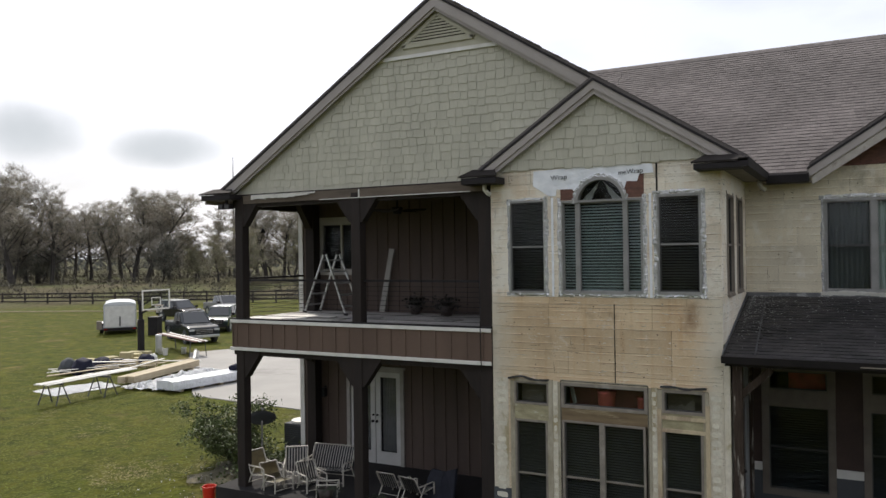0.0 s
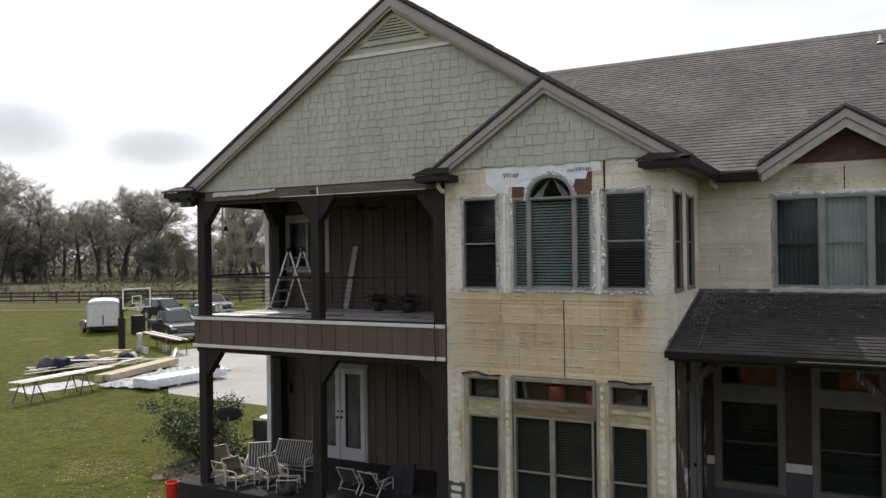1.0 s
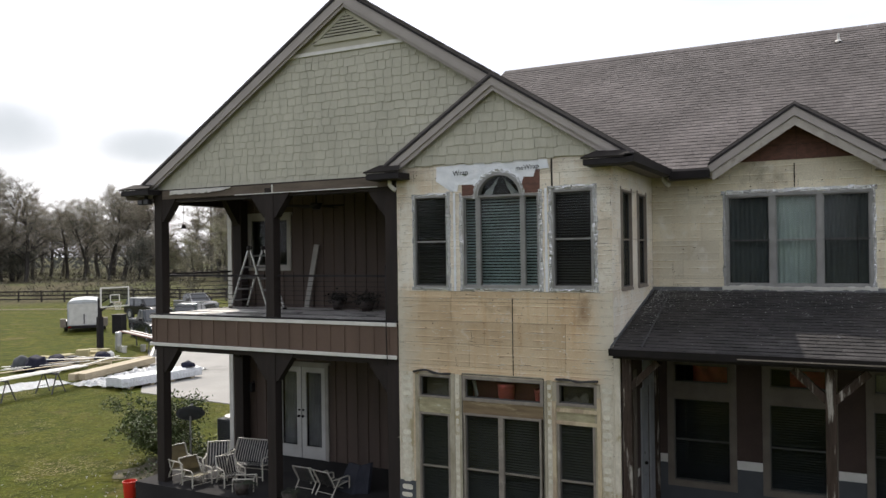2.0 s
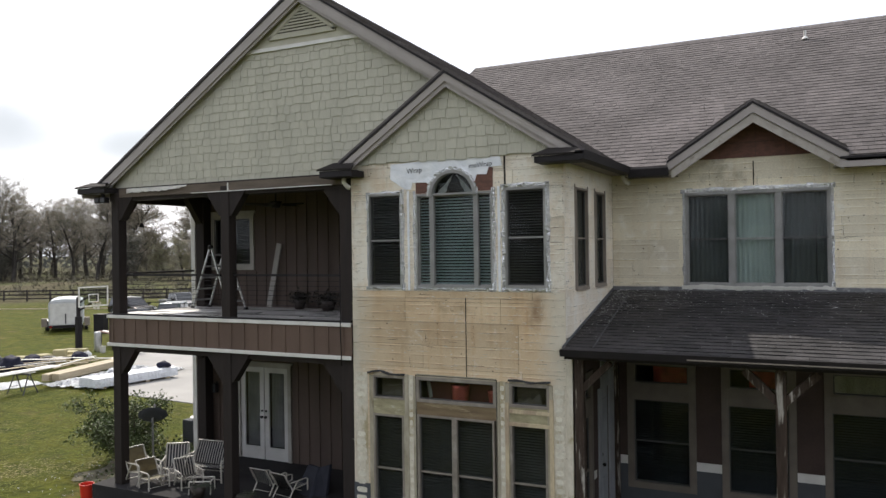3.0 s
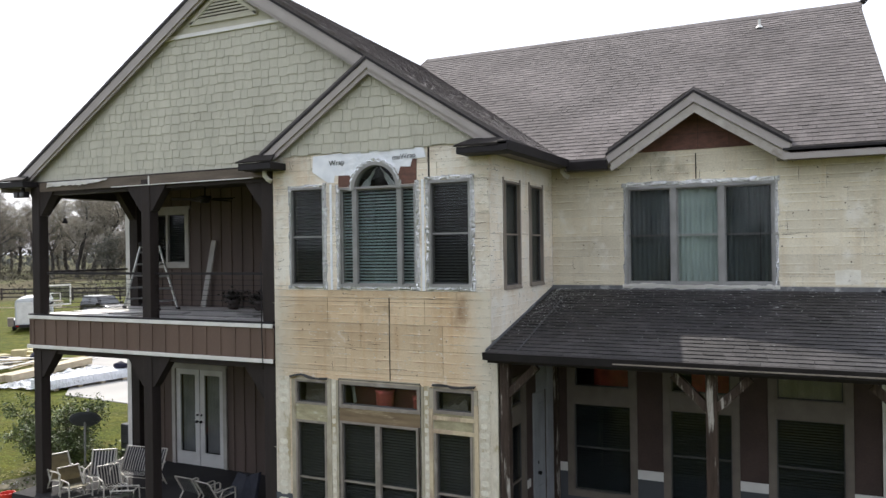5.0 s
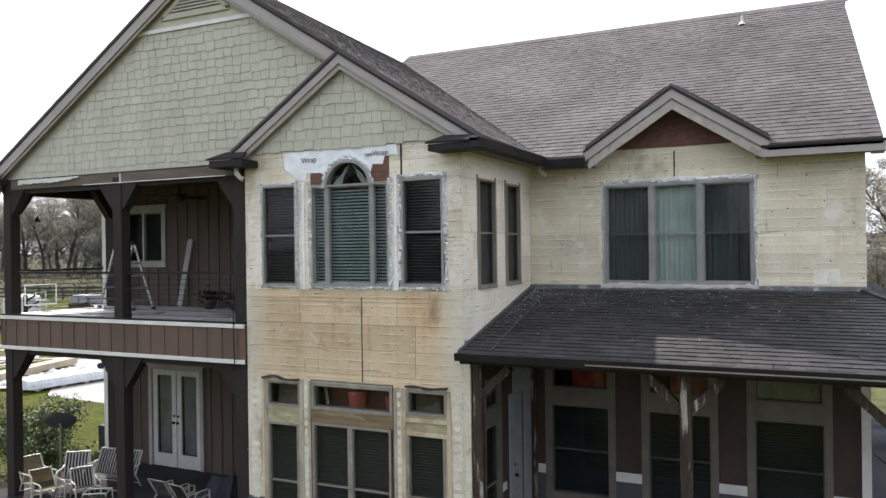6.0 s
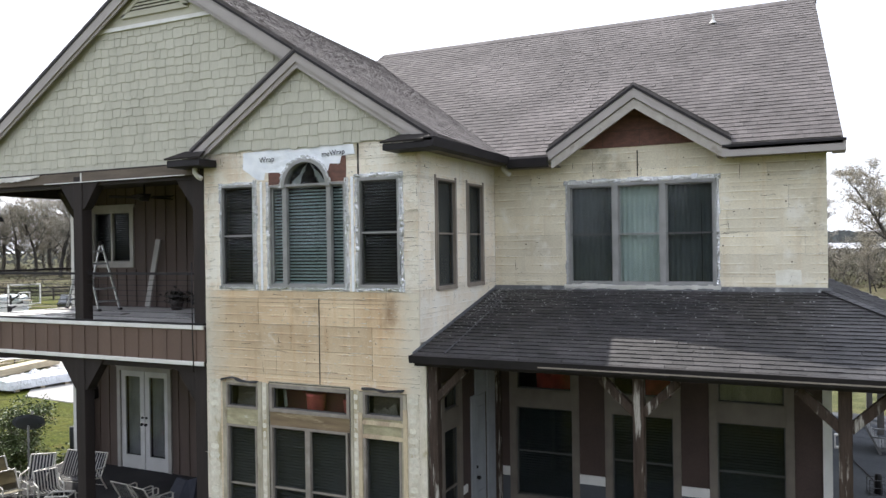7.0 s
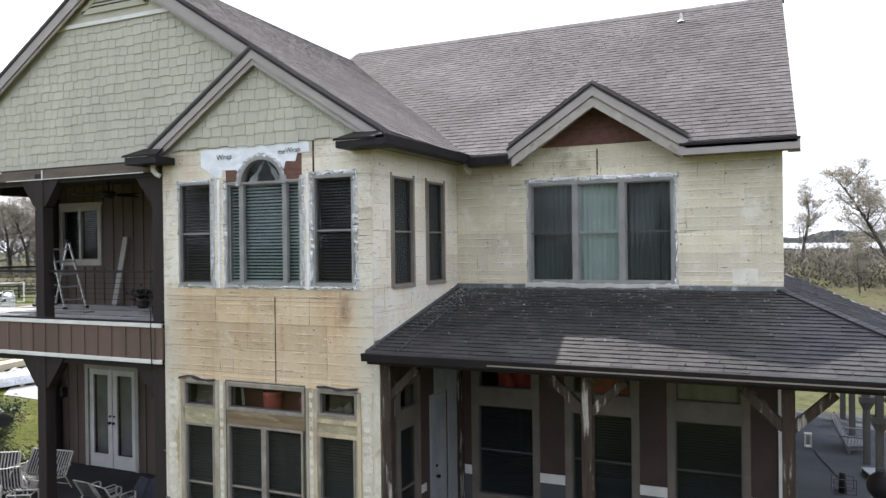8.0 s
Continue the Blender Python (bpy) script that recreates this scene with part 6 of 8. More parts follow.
def wall_scraps(parent, put, u0, u1, z0, z1, holes, n_scrap, n_nail, n_split):
    """Torn paper, nail heads and short splits left on a stripped wall; put(u, d, z): d is the distance off the wall."""
    sets = {"torn_paper": ([], [], M_PAPER), "nail_head": ([], [], M_NAIL), "split": ([], [], M_GAP)}
    for key, count in (("torn_paper", n_scrap), ("nail_head", n_nail), ("split", n_split)):
        vs, fs, _ = sets[key]
        for _ in range(count):
            for _ in range(12):
                u, z = rng.uniform(u0, u1), rng.uniform(z0, z1)
                if key == "torn_paper" and rng.random() < 0.7:
                    z = round(z / 0.145) * 0.145 + rng.gauss(0, 0.012)
                if key == "torn_paper" and rng.random() < 0.45:
                    u = rng.choice((u0, u1)) + rng.gauss(0, 0.12)
                if key == "nail_head":
                    u = u0 + round((u - u0) / 0.406) * 0.406 + rng.gauss(0, 0.02)
                if u0 + 0.01 < u < u1 - 0.01 and z0 + 0.02 < z < z1 - 0.02 and clear_of(u, z, holes, 0.1):
                    break
            else:
                continue
            k = len(vs)
            if key == "torn_paper":
                w, h = rng.uniform(0.005, 0.035) * (2.0 if rng.random() < 0.15 else 1), rng.uniform(0.0025, 0.008)
                m = rng.choice((5, 6, 7))
                ring_p = [(u + w * math.cos(q * math.tau / m) * rng.uniform(0.5, 1.2), z + h * math.sin(q * math.tau / m) * rng.uniform(0.5, 1.3)) for q in range(m)]
                vs += [put(a, 0.0065 + rng.uniform(0, 0.003), b) for a, b in ring_p]
                vs += [put(a, 0.002, b) for a, b in ring_p]
                fs.append(tuple(range(k, k + m)))
                fs += [(k + q, k + (q + 1) % m, k + m + (q + 1) % m, k + m + q) for q in range(m)]
            elif key == "nail_head":
                r = rng.uniform(0.004, 0.008)
                vs += [put(u + r * math.cos(q * math.tau / 6), 0.0075, z + r * math.sin(q * math.tau / 6)) for q in range(6)]
                fs.append(tuple(range(k, k + 6)))
            else:
                l, a, steps = rng.uniform(0.05, 0.3), rng.gauss(0, 0.08) + (math.pi / 2 if rng.random() < 0.3 else 0), 6
                for q in range(steps + 1):
                    f = q / steps - 0.5
                    cu, cz = u + l * f * math.cos(a), z + l * f * math.sin(a) + rng.gauss(0, 0.003)
                    t = 0.0025 * (1 - abs(2 * f) ** 2) + 0.0006
                    vs += [put(cu - t * math.sin(a), 0.0072, cz - t * math.cos(a)), put(cu + t * math.sin(a), 0.0072, cz + t * math.cos(a))]
                fs += [(k + 2 * q, k + 2 * q + 1, k + 2 * q + 3, k + 2 * q + 2) for q in range(steps)]
    for key, (vs, fs, material) in sets.items():
        if vs:
            raw(key, vs, fs, material, parent, kind="stuff")


wall_scraps(bay_wall, lambda u, d, z: (u, -d, z), 0.0, BX, 0.6, 4.72, bay_holes, 620, 90, 26)
wall_scraps(bay_wall, lambda u, d, z: (u, -d, z), 0.0, BX, 4.74, 7.0, bay_holes, 420, 40, 12)
wall_scraps(bay_side, lambda u, d, z: (BX + d, u, z), 0.03, WY - 0.02, 4.3, 6.8, side_up, 220, 30, 9)
wall_scraps(wing_wall, lambda u, d, z: (u, WY - d, z), BX + 0.03, RX, 4.6, 6.9, wing_up, 200, 70, 18)
glue_ridges(bay_wall, lambda u, d, z: (u, -d, z), 0.0, BX, 0.6, 4.7, bay_holes, 0.4)
glue_ridges(bay_wall, lambda u, d, z: (u, -d, z), 0.0, BX, 4.74, 7.0, bay_holes, 0.5)
glue_ridges(bay_side, lambda u, d, z: (BX + d, u, z), 0.03, WY - 0.02, 4.3, 6.8, side_up, 0.4)
glue_ridges(wing_wall, lambda u, d, z: (u, WY - d, z), BX + 0.03, RX, 4.7, 6.9, wing_up, 0.14)
M_ORANGE = mat("weathered_bare_wood", (0.36, 0.27, 0.185), (0.4, 0.32, 0.22), scale=5, fine=40, rough=0.8, stretch=(1, 1, 0.3), stain=(0.5, 0.41, 0.27), stain_at=0.5)
for x0, x1, z0, z1 in ((3.775, 3.84, 0.6, 3.0), (3.0, 3.065, 0.6, 2.9), (3.07, 3.77, 2.52, 2.58), (3.07, 3.77, 2.73, 2.79)):
    part("bare_jamb", box(B(), x0, x1, -0.032, 0.0, z0, z1), M_ORANGE, house, "weathered bare tan wood")
# peeled, buckled flashing over the narrow transoms
for x0, x1, z, sd in ((0.3, 1.1, 3.22, 3), (3.05, 3.8, 3.25, 4)):
    rng = random.Random(sd)
    bm = B()
    rows = [[bm.verts.new((x0 + (x1 - x0) * i / 16, -0.01 - 0.035 * j * abs(math.sin(i * 0.55)) - rng.uniform(0, 0.008), z + 0.03 * (1 - j / 2) + 0.012 * math.sin(i * 0.5) + (0.05 * math.exp(-((i - 6) / 4) ** 2) if sd == 3 else 0.0))) for j in range(3)] for i in range(17)]
    for a, b in zip(rows, rows[1:]):
        for j in range(2):
            bm.faces.new((a[j], a[j + 1], b[j + 1], b[j]))
    bmesh.ops.solidify(bm, geom=bm.faces[:], thickness=0.003)
    part("buckled_flashing", bm, M_STEEL, house, "buckled grey flashing strip")
part("grey_base", box(B(), -0.004, 0.34, -0.012, 0.0, 0.4, 1.22), M_BLUEGREY, house)
# debris on the porch roof
M_CHIP = mat("pale_chips", (0.5, 0.5, 0.49), (0.32, 0.32, 0.31), rough=0.8, bump=0)
rng = random.Random(31)
vs, fs = [], []
for i in range(2600):
    x, y = 4.2 + rng.random() ** 1.6 * 5.4, -0.2 + 3.15 * rng.random() ** 0.36
    if i % 5 == 0:
        x = 4.15 + abs(rng.gauss(0, 0.28))
    s = rng.choice((0.002, 0.0025, 0.003, 0.004, 0.005, 0.007, 0.012)) * rng.uniform(0.6, 1.15)
    z = porch_z(y) + 0.022
    a = rng.uniform(0, 3.1)
    k = len(vs)
    for q in range(4):
        vs.append((x + s * math.cos(a + q * 1.57), y + s * rng.uniform(0.5, 1) * math.sin(a + q * 1.57), z + 0.234 * s * math.sin(a + q * 1.57)))
    vs.append((x, y, z + s * 0.7))
    fs += [(k, k + 1, k + 4), (k + 1, k + 2, k + 4), (k + 2, k + 3, k + 4), (k + 3, k, k + 4)]
tagged(raw("roof_debris", vs, fs, M_CHIP), "small pale chips of debris scattered on the porch roof", "debris", kind="stuff")

# floodlight under the left eave, hanging bell
fl = thing("flood_light", "black twin floodlight under the eave corner", "light", (-6.4, -0.12, 6.78))
part("bracket", tube(B(), [(0, 0, 0), (0, 0, -0.08)], 0.04, 10), M_BLACK, fl)
for s in (-1, 1):
    bm = B()
    box(bm, s * 0.09 - 0.08, s * 0.09 + 0.08, -0.1, 0.03, -0.2, -0.08, 0.012)
    head = part("head", bm, M_BLACK, fl)
    part("lens", box(B(), s * 0.09 - 0.06, s * 0.09 + 0.06, -0.106, -0.1, -0.185, -0.1), M_STEEL, head)
bell = thing("wind_bell", "small dark bell hanging from the balcony beam", "bell", (-5.86, 0.45, 6.05))
part("cord", tube(B(), [(0, 0, 0.57), (0, 0, 0.1)], 0.004, 5), M_BLACK, bell)
part("bell_body", tube(B(), [(0, 0, 0.1), (0, 0, 0.06), (0, 0, 0.0)], 0.02, 12, 0.06), M_BLACK, bell, smooth=True)

# ---- on the balcony ----
M_ALU = mat("aluminium", (0.55, 0.55, 0.55), (0.45, 0.45, 0.45), rough=0.4, bump=0.05, metal=0.8, grain=0.1)
ladder = thing("step_ladder", "open aluminium multi-position ladder on the balcony", "ladder", (-5.19, 2.12, DECKZ + 0.01), -16)
for s in (-0.8, 0.8):
    for y in (-0.2, 0.2):
        rail_p = part("side_rail", beam(B(), (s * 1.0, y * 1.15, 0), (s * 0.06, y, 1.42), 0.03, 0.05), M_ALU, ladder)
        part("rubber_foot", box(B(), s * 1.0 - 0.045, s * 1.0 + 0.045, y * 1.15 - 0.03, y * 1.15 + 0.03, 0, 0.05), M_BLACK, rail_p)
    for k in range(5):
        f = 0.14 + k * 0.19
        part("rung", beam(B(), (s * (1.0 - 0.94 * f), -0.23 + 0.03 * f, 1.42 * f), (s * (1.0 - 0.94 * f), 0.23 - 0.03 * f, 1.42 * f), 0.03, 0.04), M_ALU, ladder)
for y in (-0.2, 0.2):
    bm = B()
    bmesh.ops.create_uvsphere(bm, u_segments=10, v_segments=8, radius=0.065, matrix=Matrix.Translation((0, y, 1.46)))
    part("hinge", bm, M_BLACK, ladder, smooth=True)
tagged(part("leaning_board", beam(B(), (-4.12, 2.66, DECKZ + 0.03), (-3.9, 2.8, 5.66), 0.035, 0.14, (1, 0, 0)), M_TRIML), "pale trim board leaning on the porch wall", "board")
for i, (x, y, w, l, a, c) in enumerate(((-5.5, 0.45, 0.55, 1.5, 3, M_WHITE), (-5.25, 1.02, 0.5, 1.7, -5, M_WHITE), (-4.6, 0.28, 0.28, 1.3, 2, M_WHITE), (-4.3, 0.62, 0.2, 1.1, -9, M_TRIML), (-2.2, 0.7, 0.2, 0.9, 10, M_DECK), (-3.6, 1.1, 0.35, 0.8, 15, M_FRAME), (-1.6, 1.3, 0.3, 0.6, -20, M_FRAME))):
    bm = B()
    box(bm, -l / 2, l / 2, -w / 2, w / 2, 0, 0.02)
    ob = tagged(part("loose_board", bm, c), "pale offcut board lying on the deck", "board", "offcuts on the deck")
    ob.matrix_world = pose(x, y, DECKZ + 0.01, 0, 0, a)
M_POT = mat("dark_pot", (0.05, 0.035, 0.03), rough=0.6)
M_DEAD = mat("dead_leaf", (0.022, 0.02, 0.015), (0.014, 0.014, 0.01), rough=0.9, island=0.4)


def leaf_cloud(bm, n, rng, place, size):
    """n small leaves, each a bent pair of triangles, at points from place()."""
    for _ in range(n):
        p = Vector(place())
        d = Vector((rng.gauss(0, 1), rng.gauss(0, 1), rng.gauss(0, 0.7))).normalized()
        s = d.cross(Vector((rng.gauss(0, 1), rng.gauss(0, 1), rng.gauss(0, 1)))).normalized()
        r = size * rng.uniform(0.6, 1.4)
        vs = [bm.verts.new(p), bm.verts.new(p + d * r * 0.5 + s * r * 0.3), bm.verts.new(p + d * r), bm.verts.new(p + d * r * 0.5 - s * r * 0.3)]
        bm.faces.new(vs)


for x, y, r in ((-3.1, 2.5, 0.17), (-2.2, 2.35, 0.2)):
    pot = thing("potted_plant", "dark pot with a withered dark plant on the deck", "plant", (x, y, DECKZ + 0.01), 0, "pots on the balcony")
    part("pot", tube(B(), [(0, 0, 0), (0, 0, 0.12), (0, 0, 0.22)], r * 0.6, 16, r), M_POT, pot, smooth=True)
    bm = B()
    rng = random.Random(int(r * 100))
    leaf_cloud(bm, 420, rng, lambda: (rng.gauss(0, r * 0.7), rng.gauss(0, r * 0.7), 0.27 + rng.gauss(0, 0.075)), 0.06)
    part("foliage", bm, M_DEAD, pot)
fan = thing("ceiling_fan", "dark ceiling fan with brown blades under the balcony ceiling", "fan", (-2.95, 1.5, 6.86))
part("rod", tube(B(), [(0, 0, 0), (0, 0, -0.32)], 0.018, 8), M_BLACK, fan)
part("motor", tube(B(), [(0, 0, -0.3), (0, 0, -0.36), (0, 0, -0.44)], 0.14, 16, 0.09), M_BLACK, fan, smooth=True)
for k in range(5):
    a = k * math.tau / 5 + 0.2
    c, s_ = math.cos(a), math.sin(a)
    part("blade", prism(B(), [(c * r - s_ * w, s_ * r + c * w, -0.36 + 0.02 * (1 if w > 0 else -1)) for r, w in ((0.16, -0.05), (0.66, -0.075), (0.66, 0.075), (0.16, 0.05))], (0, 0, -0.008)), M_POST, fan)

# ---- ground-floor porch: chairs and clutter ----
M_TUBE = mat("white_enamel_tube", (0.47, 0.44, 0.38), (0.37, 0.345, 0.3), rough=0.4, bump=0.02, grain=0.08)


def stripe_material():
    m = mat("striped_sling", (0.47, 0.455, 0.43), (0.38, 0.37, 0.35), scale=5, fine=120, rough=0.85, bump=0.2)
    n, l = m.node_tree.nodes, m.node_tree.links
    b = n["Principled BSDF"]
    base = b.inputs["Base Color"].links[0].from_socket
    tc = n.new("ShaderNodeTexCoord")
    sep = n.new("ShaderNodeSeparateXYZ")
    l.new(tc.outputs["Object"], sep.inputs[0])
    mul = n.new("ShaderNodeMath")
    mul.operation, mul.inputs[1].default_value = "MULTIPLY", 1 / 0.07
    l.new(sep.outputs["X"], mul.inputs[0])
    fr = n.new("ShaderNodeMath")
    fr.operation = "FRACT"
    l.new(mul.outputs[0], fr.inputs[0])
    gt = n.new("ShaderNodeMath")
    gt.operation, gt.inputs[1].default_value = "GREATER_THAN", 0.45
    l.new(fr.outputs[0], gt.inputs[0])
    mx = n.new("ShaderNodeMixRGB")
    l.new(gt.outputs[0], mx.inputs["Fac"])
    l.new(base, mx.inputs["Color1"])
    mx.inputs["Color2"].default_value = (0.014, 0.015, 0.024, 1)
    l.new(mx.outputs["Color"], b.inputs["Base Color"])
    return m


M_SLING = stripe_material()


def patio_chair(w, name="patio_chair", label="white tube patio chair with navy striped sling", group="patio chairs", cloth=None):
    """Faces -y; w: width between the arms."""
    c = thing(name, label, "chair", group=group)
    h = w / 2

    def sling(nm, prof):
        bm = B()
        rows = [[bm.verts.new((-h + 0.03 + (w - 0.06) * i / 8, y, z - 0.012 * math.sin(math.pi * i / 8))) for i in range(9)] for y, z in prof]
        for a, b in zip(rows, rows[1:]):
            for i in range(8):
                bm.faces.new((a[i], a[i + 1], b[i + 1], b[i]))
        bmesh.ops.solidify(bm, geom=bm.faces[:], thickness=0.006)
        part(nm, bm, cloth or M_SLING, c)
    sling("seat", [(-0.28, 0.43), (-0.12, 0.4), (0.06, 0.37), (0.2, 0.36)])
    sling("backrest", [(0.22, 0.37), (0.28, 0.55), (0.36, 0.75), (0.45, 0.95)])
    for s in (-1, 1):
        x = s * h
        part("side_frame", tube(B(), [(x, -0.3, 0.43), (x, -0.1, 0.4), (x, 0.2, 0.35), (x, 0.3, 0.58), (x, 0.46, 0.97)], 0.019, 7), M_TUBE, c)
        part("arm", tube(B(), [(x * 1.06, -0.3, 0.0), (x * 1.06, -0.3, 0.6), (x * 1.06, -0.24, 0.64), (x * 1.06, 0.25, 0.62), (x * 1.06, 0.33, 0.65)], 0.021, 7), M_TUBE, c)
        part("leg", tube(B(), [(x * 1.06, 0.36, 0.0), (x * 1.06, 0.05, 0.62)], 0.019, 7), M_TUBE, c)
    part("stretcher", tube(B(), [(-h * 1.06, -0.3, 0.1), (h * 1.06, -0.3, 0.1)], 0.012, 7), M_TUBE, c)
    part("stretcher", tube(B(), [(-h * 1.06, 0.3, 0.12), (h * 1.06, 0.3, 0.12)], 0.012, 7), M_TUBE, c)
    part("top_rail", tube(B(), [(-h, 0.46, 0.97), (h, 0.46, 0.97)], 0.019, 7), M_TUBE, c)
    return c


chair = patio_chair(0.54)
SIT = Matrix.Diagonal((0.9, 0.9, 0.75, 1))
chair.matrix_world = pose(-5.2, 0.7, FLOOR, 0, 0, 36) @ SIT
for x, y, rz, rx in ((-4.6, 0.5, 62, 0), (-2.77, 0.98, 177, 0), (-2.15, 0.88, 170, 0)):
    copy_thing(chair, pose(x, y, FLOOR, rx, 0, rz) @ SIT)
M_TANSLING = mat("tan_sling", (0.3, 0.27, 0.19), (0.23, 0.205, 0.145), scale=5, fine=60, rough=0.85, bump=0.2)
tan_chair = patio_chair(0.54, label="white tube patio chair with a faded tan sling", cloth=M_TANSLING)
tan_chair.matrix_world = pose(-5.72, 0.28, FLOOR, 0, 0, 78) @ SIT
copy_thing(tan_chair, pose(-5.28, 0.16, FLOOR, 0, 0, 74) @ SIT)
love = patio_chair(1.15, "patio_loveseat", "wide white tube loveseat with navy striped sling", "patio chairs")
love.matrix_world = pose(-4.68, 1.14, FLOOR, 0, 0, 8) @ SIT
stool = thing("footstool", "low white tube footstool frame on the porch", "stool", (-4.05, 0.32, FLOOR), 30)
for x in (-0.22, 0.22):
    part("side_frame", tube(B(), [(x, -0.2, 0), (x, -0.17, 0.26), (x, 0.17, 0.26), (x, 0.2, 0)], 0.016, 7), M_TUBE, stool)
for y in (-0.17, 0.17):
    part("cross_tube", tube(B(), [(-0.22, y, 0.26), (0.22, y, 0.26)], 0.016, 7), M_TUBE, stool)
M_NAVY = mat("navy_canvas", (0.009, 0.01, 0.017), (0.014, 0.016, 0.026), scale=6, rough=0.85, bump=0.3)
cush = thing("folded_canvas", "dark navy folded canvas leaning on the porch floor", "canvas", (-1.85, 1.25, FLOOR), -20)
part("panel", prism(B(), [(-0.3, -0.25, 0), (0.2, -0.25, 0), (0.02, 0.1, 0.5), (-0.35, 0.1, 0.5)], (0.05, 0.06, 0)), M_NAVY, cush)
part("panel", prism(B(), [(0.1, -0.2, 0), (0.42, 0.0, 0), (0.3, 0.2, 0.6), (0.08, 0.12, 0.52)], (0.0, 0.06, 0)), M_NAVY, cush)
M_LEAF = mat("bush_leaf", (0.052, 0.08, 0.018), (0.08, 0.106, 0.027), scale=3, rough=0.6, bump=0, island=0.45, grain=0.1)
M_FERN = mat("dark_fern", (0.016, 0.022, 0.01), (0.024, 0.03, 0.014), scale=5, rough=0.8, bump=0, island=0.4)
rng = random.Random(77)
for x, y in ((-3.9, 0.05), (-2.6, 0.0)):
    fern = thing("fern", "dark green fern at the porch edge", "plant", (x, y, FLOOR), 0, "ferns")
    bm = B()
    for k in range(26):
        a, l = rng.uniform(0, 6.28), rng.uniform(0.2, 0.42)
        for j in range(7):
            f = j / 7
            p = Vector((math.cos(a) * l * f, math.sin(a) * l * f, 0.2 + 0.22 * f - 0.3 * f * f))
            q = Vector((-math.sin(a), math.cos(a), 0.1)) * 0.05 * (1 - f * 0.7)
            v = [bm.verts.new(p), bm.verts.new(p + q + Vector((math.cos(a), math.sin(a), 0)) * 0.03), bm.verts.new(p + Vector((math.cos(a), math.sin(a), -0.1)) * 0.05), bm.verts.new(p - q)]
            bm.faces.new(v)
    part("fronds", bm, M_FERN, fern)
    part("pot", tube(B(), [(0, 0, 0), (0, 0, 0.22)], 0.12, 14, 0.17), M_POT, fern, smooth=True)
sc = thing("wall_lantern", "small dark wall lantern with clear glass", "lantern", (-5.98, PY - 0.02, 2.08))
part("back_plate", box(B(), -0.04, 0.04, 0.0, 0.02, -0.05, 0.14), M_BLACK, sc)
part("cage", ring(B(), -0.06, 0.06, -0.12, 0.1, 0.018, lambda a, b, c, d: (a, b, -0.14, -0.02, c, d)), M_BLACK, sc)
part("glass", box(B(), -0.04, 0.04, -0.12, -0.04, -0.1, 0.08), M_SCREEN, sc)

# ---- beside the left porch ----
M_STEM = mat("grey_stem", (0.09, 0.07, 0.05), (0.06, 0.048, 0.035), scale=8, rough=0.9)
bush = thing("shrub", "broad loose green shrub beside the porch", "shrub", (-8.25, 2.75, 0))
rng = random.Random(15)
stems, tips = B(), []
for k in range(24):
    a, l = rng.uniform(0, 6.28), rng.uniform(0.8, 1.8)
    out = rng.uniform(0.4, 1.65)
    pts = [Vector((0.12 * math.cos(a), 0.12 * math.sin(a), 0)) + Vector((math.cos(a) * out * f ** 1.3, math.sin(a) * out * f ** 1.3, l * f)) + Vector((rng.gauss(0, 0.04), rng.gauss(0, 0.04), 0)) for f in (0, 0.3, 0.6, 1)]
    tube(stems, pts, 0.018, 5, 0.005)
    for f in range(16):
        g = rng.uniform(0.3, 1.0)
        base_p = pts[0].lerp(pts[1], min(1, g * 3)) if g < 0.33 else pts[1].lerp(pts[2], (g - 0.33) * 3) if g < 0.66 else pts[2].lerp(pts[3], (g - 0.66) * 3)
        tip = base_p + Vector((rng.gauss(0, 0.17), rng.gauss(0, 0.17), rng.gauss(0.05, 0.13)))
        tube(stems, [base_p, tip], 0.005, 3, 0.003)
        tips.append(tip)
part("branches", stems, M_STEM, bush)
bush.matrix_world = pose(-8.7, 2.6, 0) @ Matrix.Diagonal((0.9, 0.9, 0.88, 1))
bm = B()
leaf_cloud(bm, 17000, rng, lambda: rng.choice(tips) + Vector((rng.gauss(0, 0.09), rng.gauss(0, 0.09), rng.gauss(0, 0.08))), 0.07)
part("foliage", bm, M_LEAF, bush)
low = thing("low_plants", "low mixed green plants at the porch corner", "plants", (-7.4, 3.0, 0), kind="stuff")
bm = B()
leaf_cloud(bm, 2600, rng, lambda: (rng.gauss(0, 0.5), rng.gauss(0, 0.9), abs(rng.gauss(0, 0.18))), 0.09)
part("leaves", bm, M_LEAF, low)
M_MULCH = mat("bare_bed_soil", (0.13, 0.112, 0.07), (0.085, 0.078, 0.042), scale=3, fine=30, rough=0.95, bump=0.8, grain=0.5, stain=(0.2, 0.18, 0.15), stain_at=0.62, dist=0.03)
bm = B()
ring_v = [bm.verts.new((math.cos(a) * (1.15 + 0.28 * math.sin(3 * a + 1) + 0.12 * math.sin(7 * a)), math.sin(a) * (2.1 + 0.3 * math.sin(2 * a) + 0.16 * math.sin(9 * a)), 0.012)) for a in [math.tau * k / 64 for k in range(64)]]
hub = bm.verts.new((0, 0, 0.05))
for k in range(64):
    bm.faces.new((hub, ring_v[k], ring_v[(k + 1) % 64]))
bed = tagged(part("planting_bed", bm, M_MULCH), "bare dark soil bed round the shrub and dish", kind="structure")
bed.matrix_world = pose(-8.1, 2.1, 0.0) @ Matrix.Diagonal((1.0, 0.62, 0.5, 1))
vs, fs = [], []
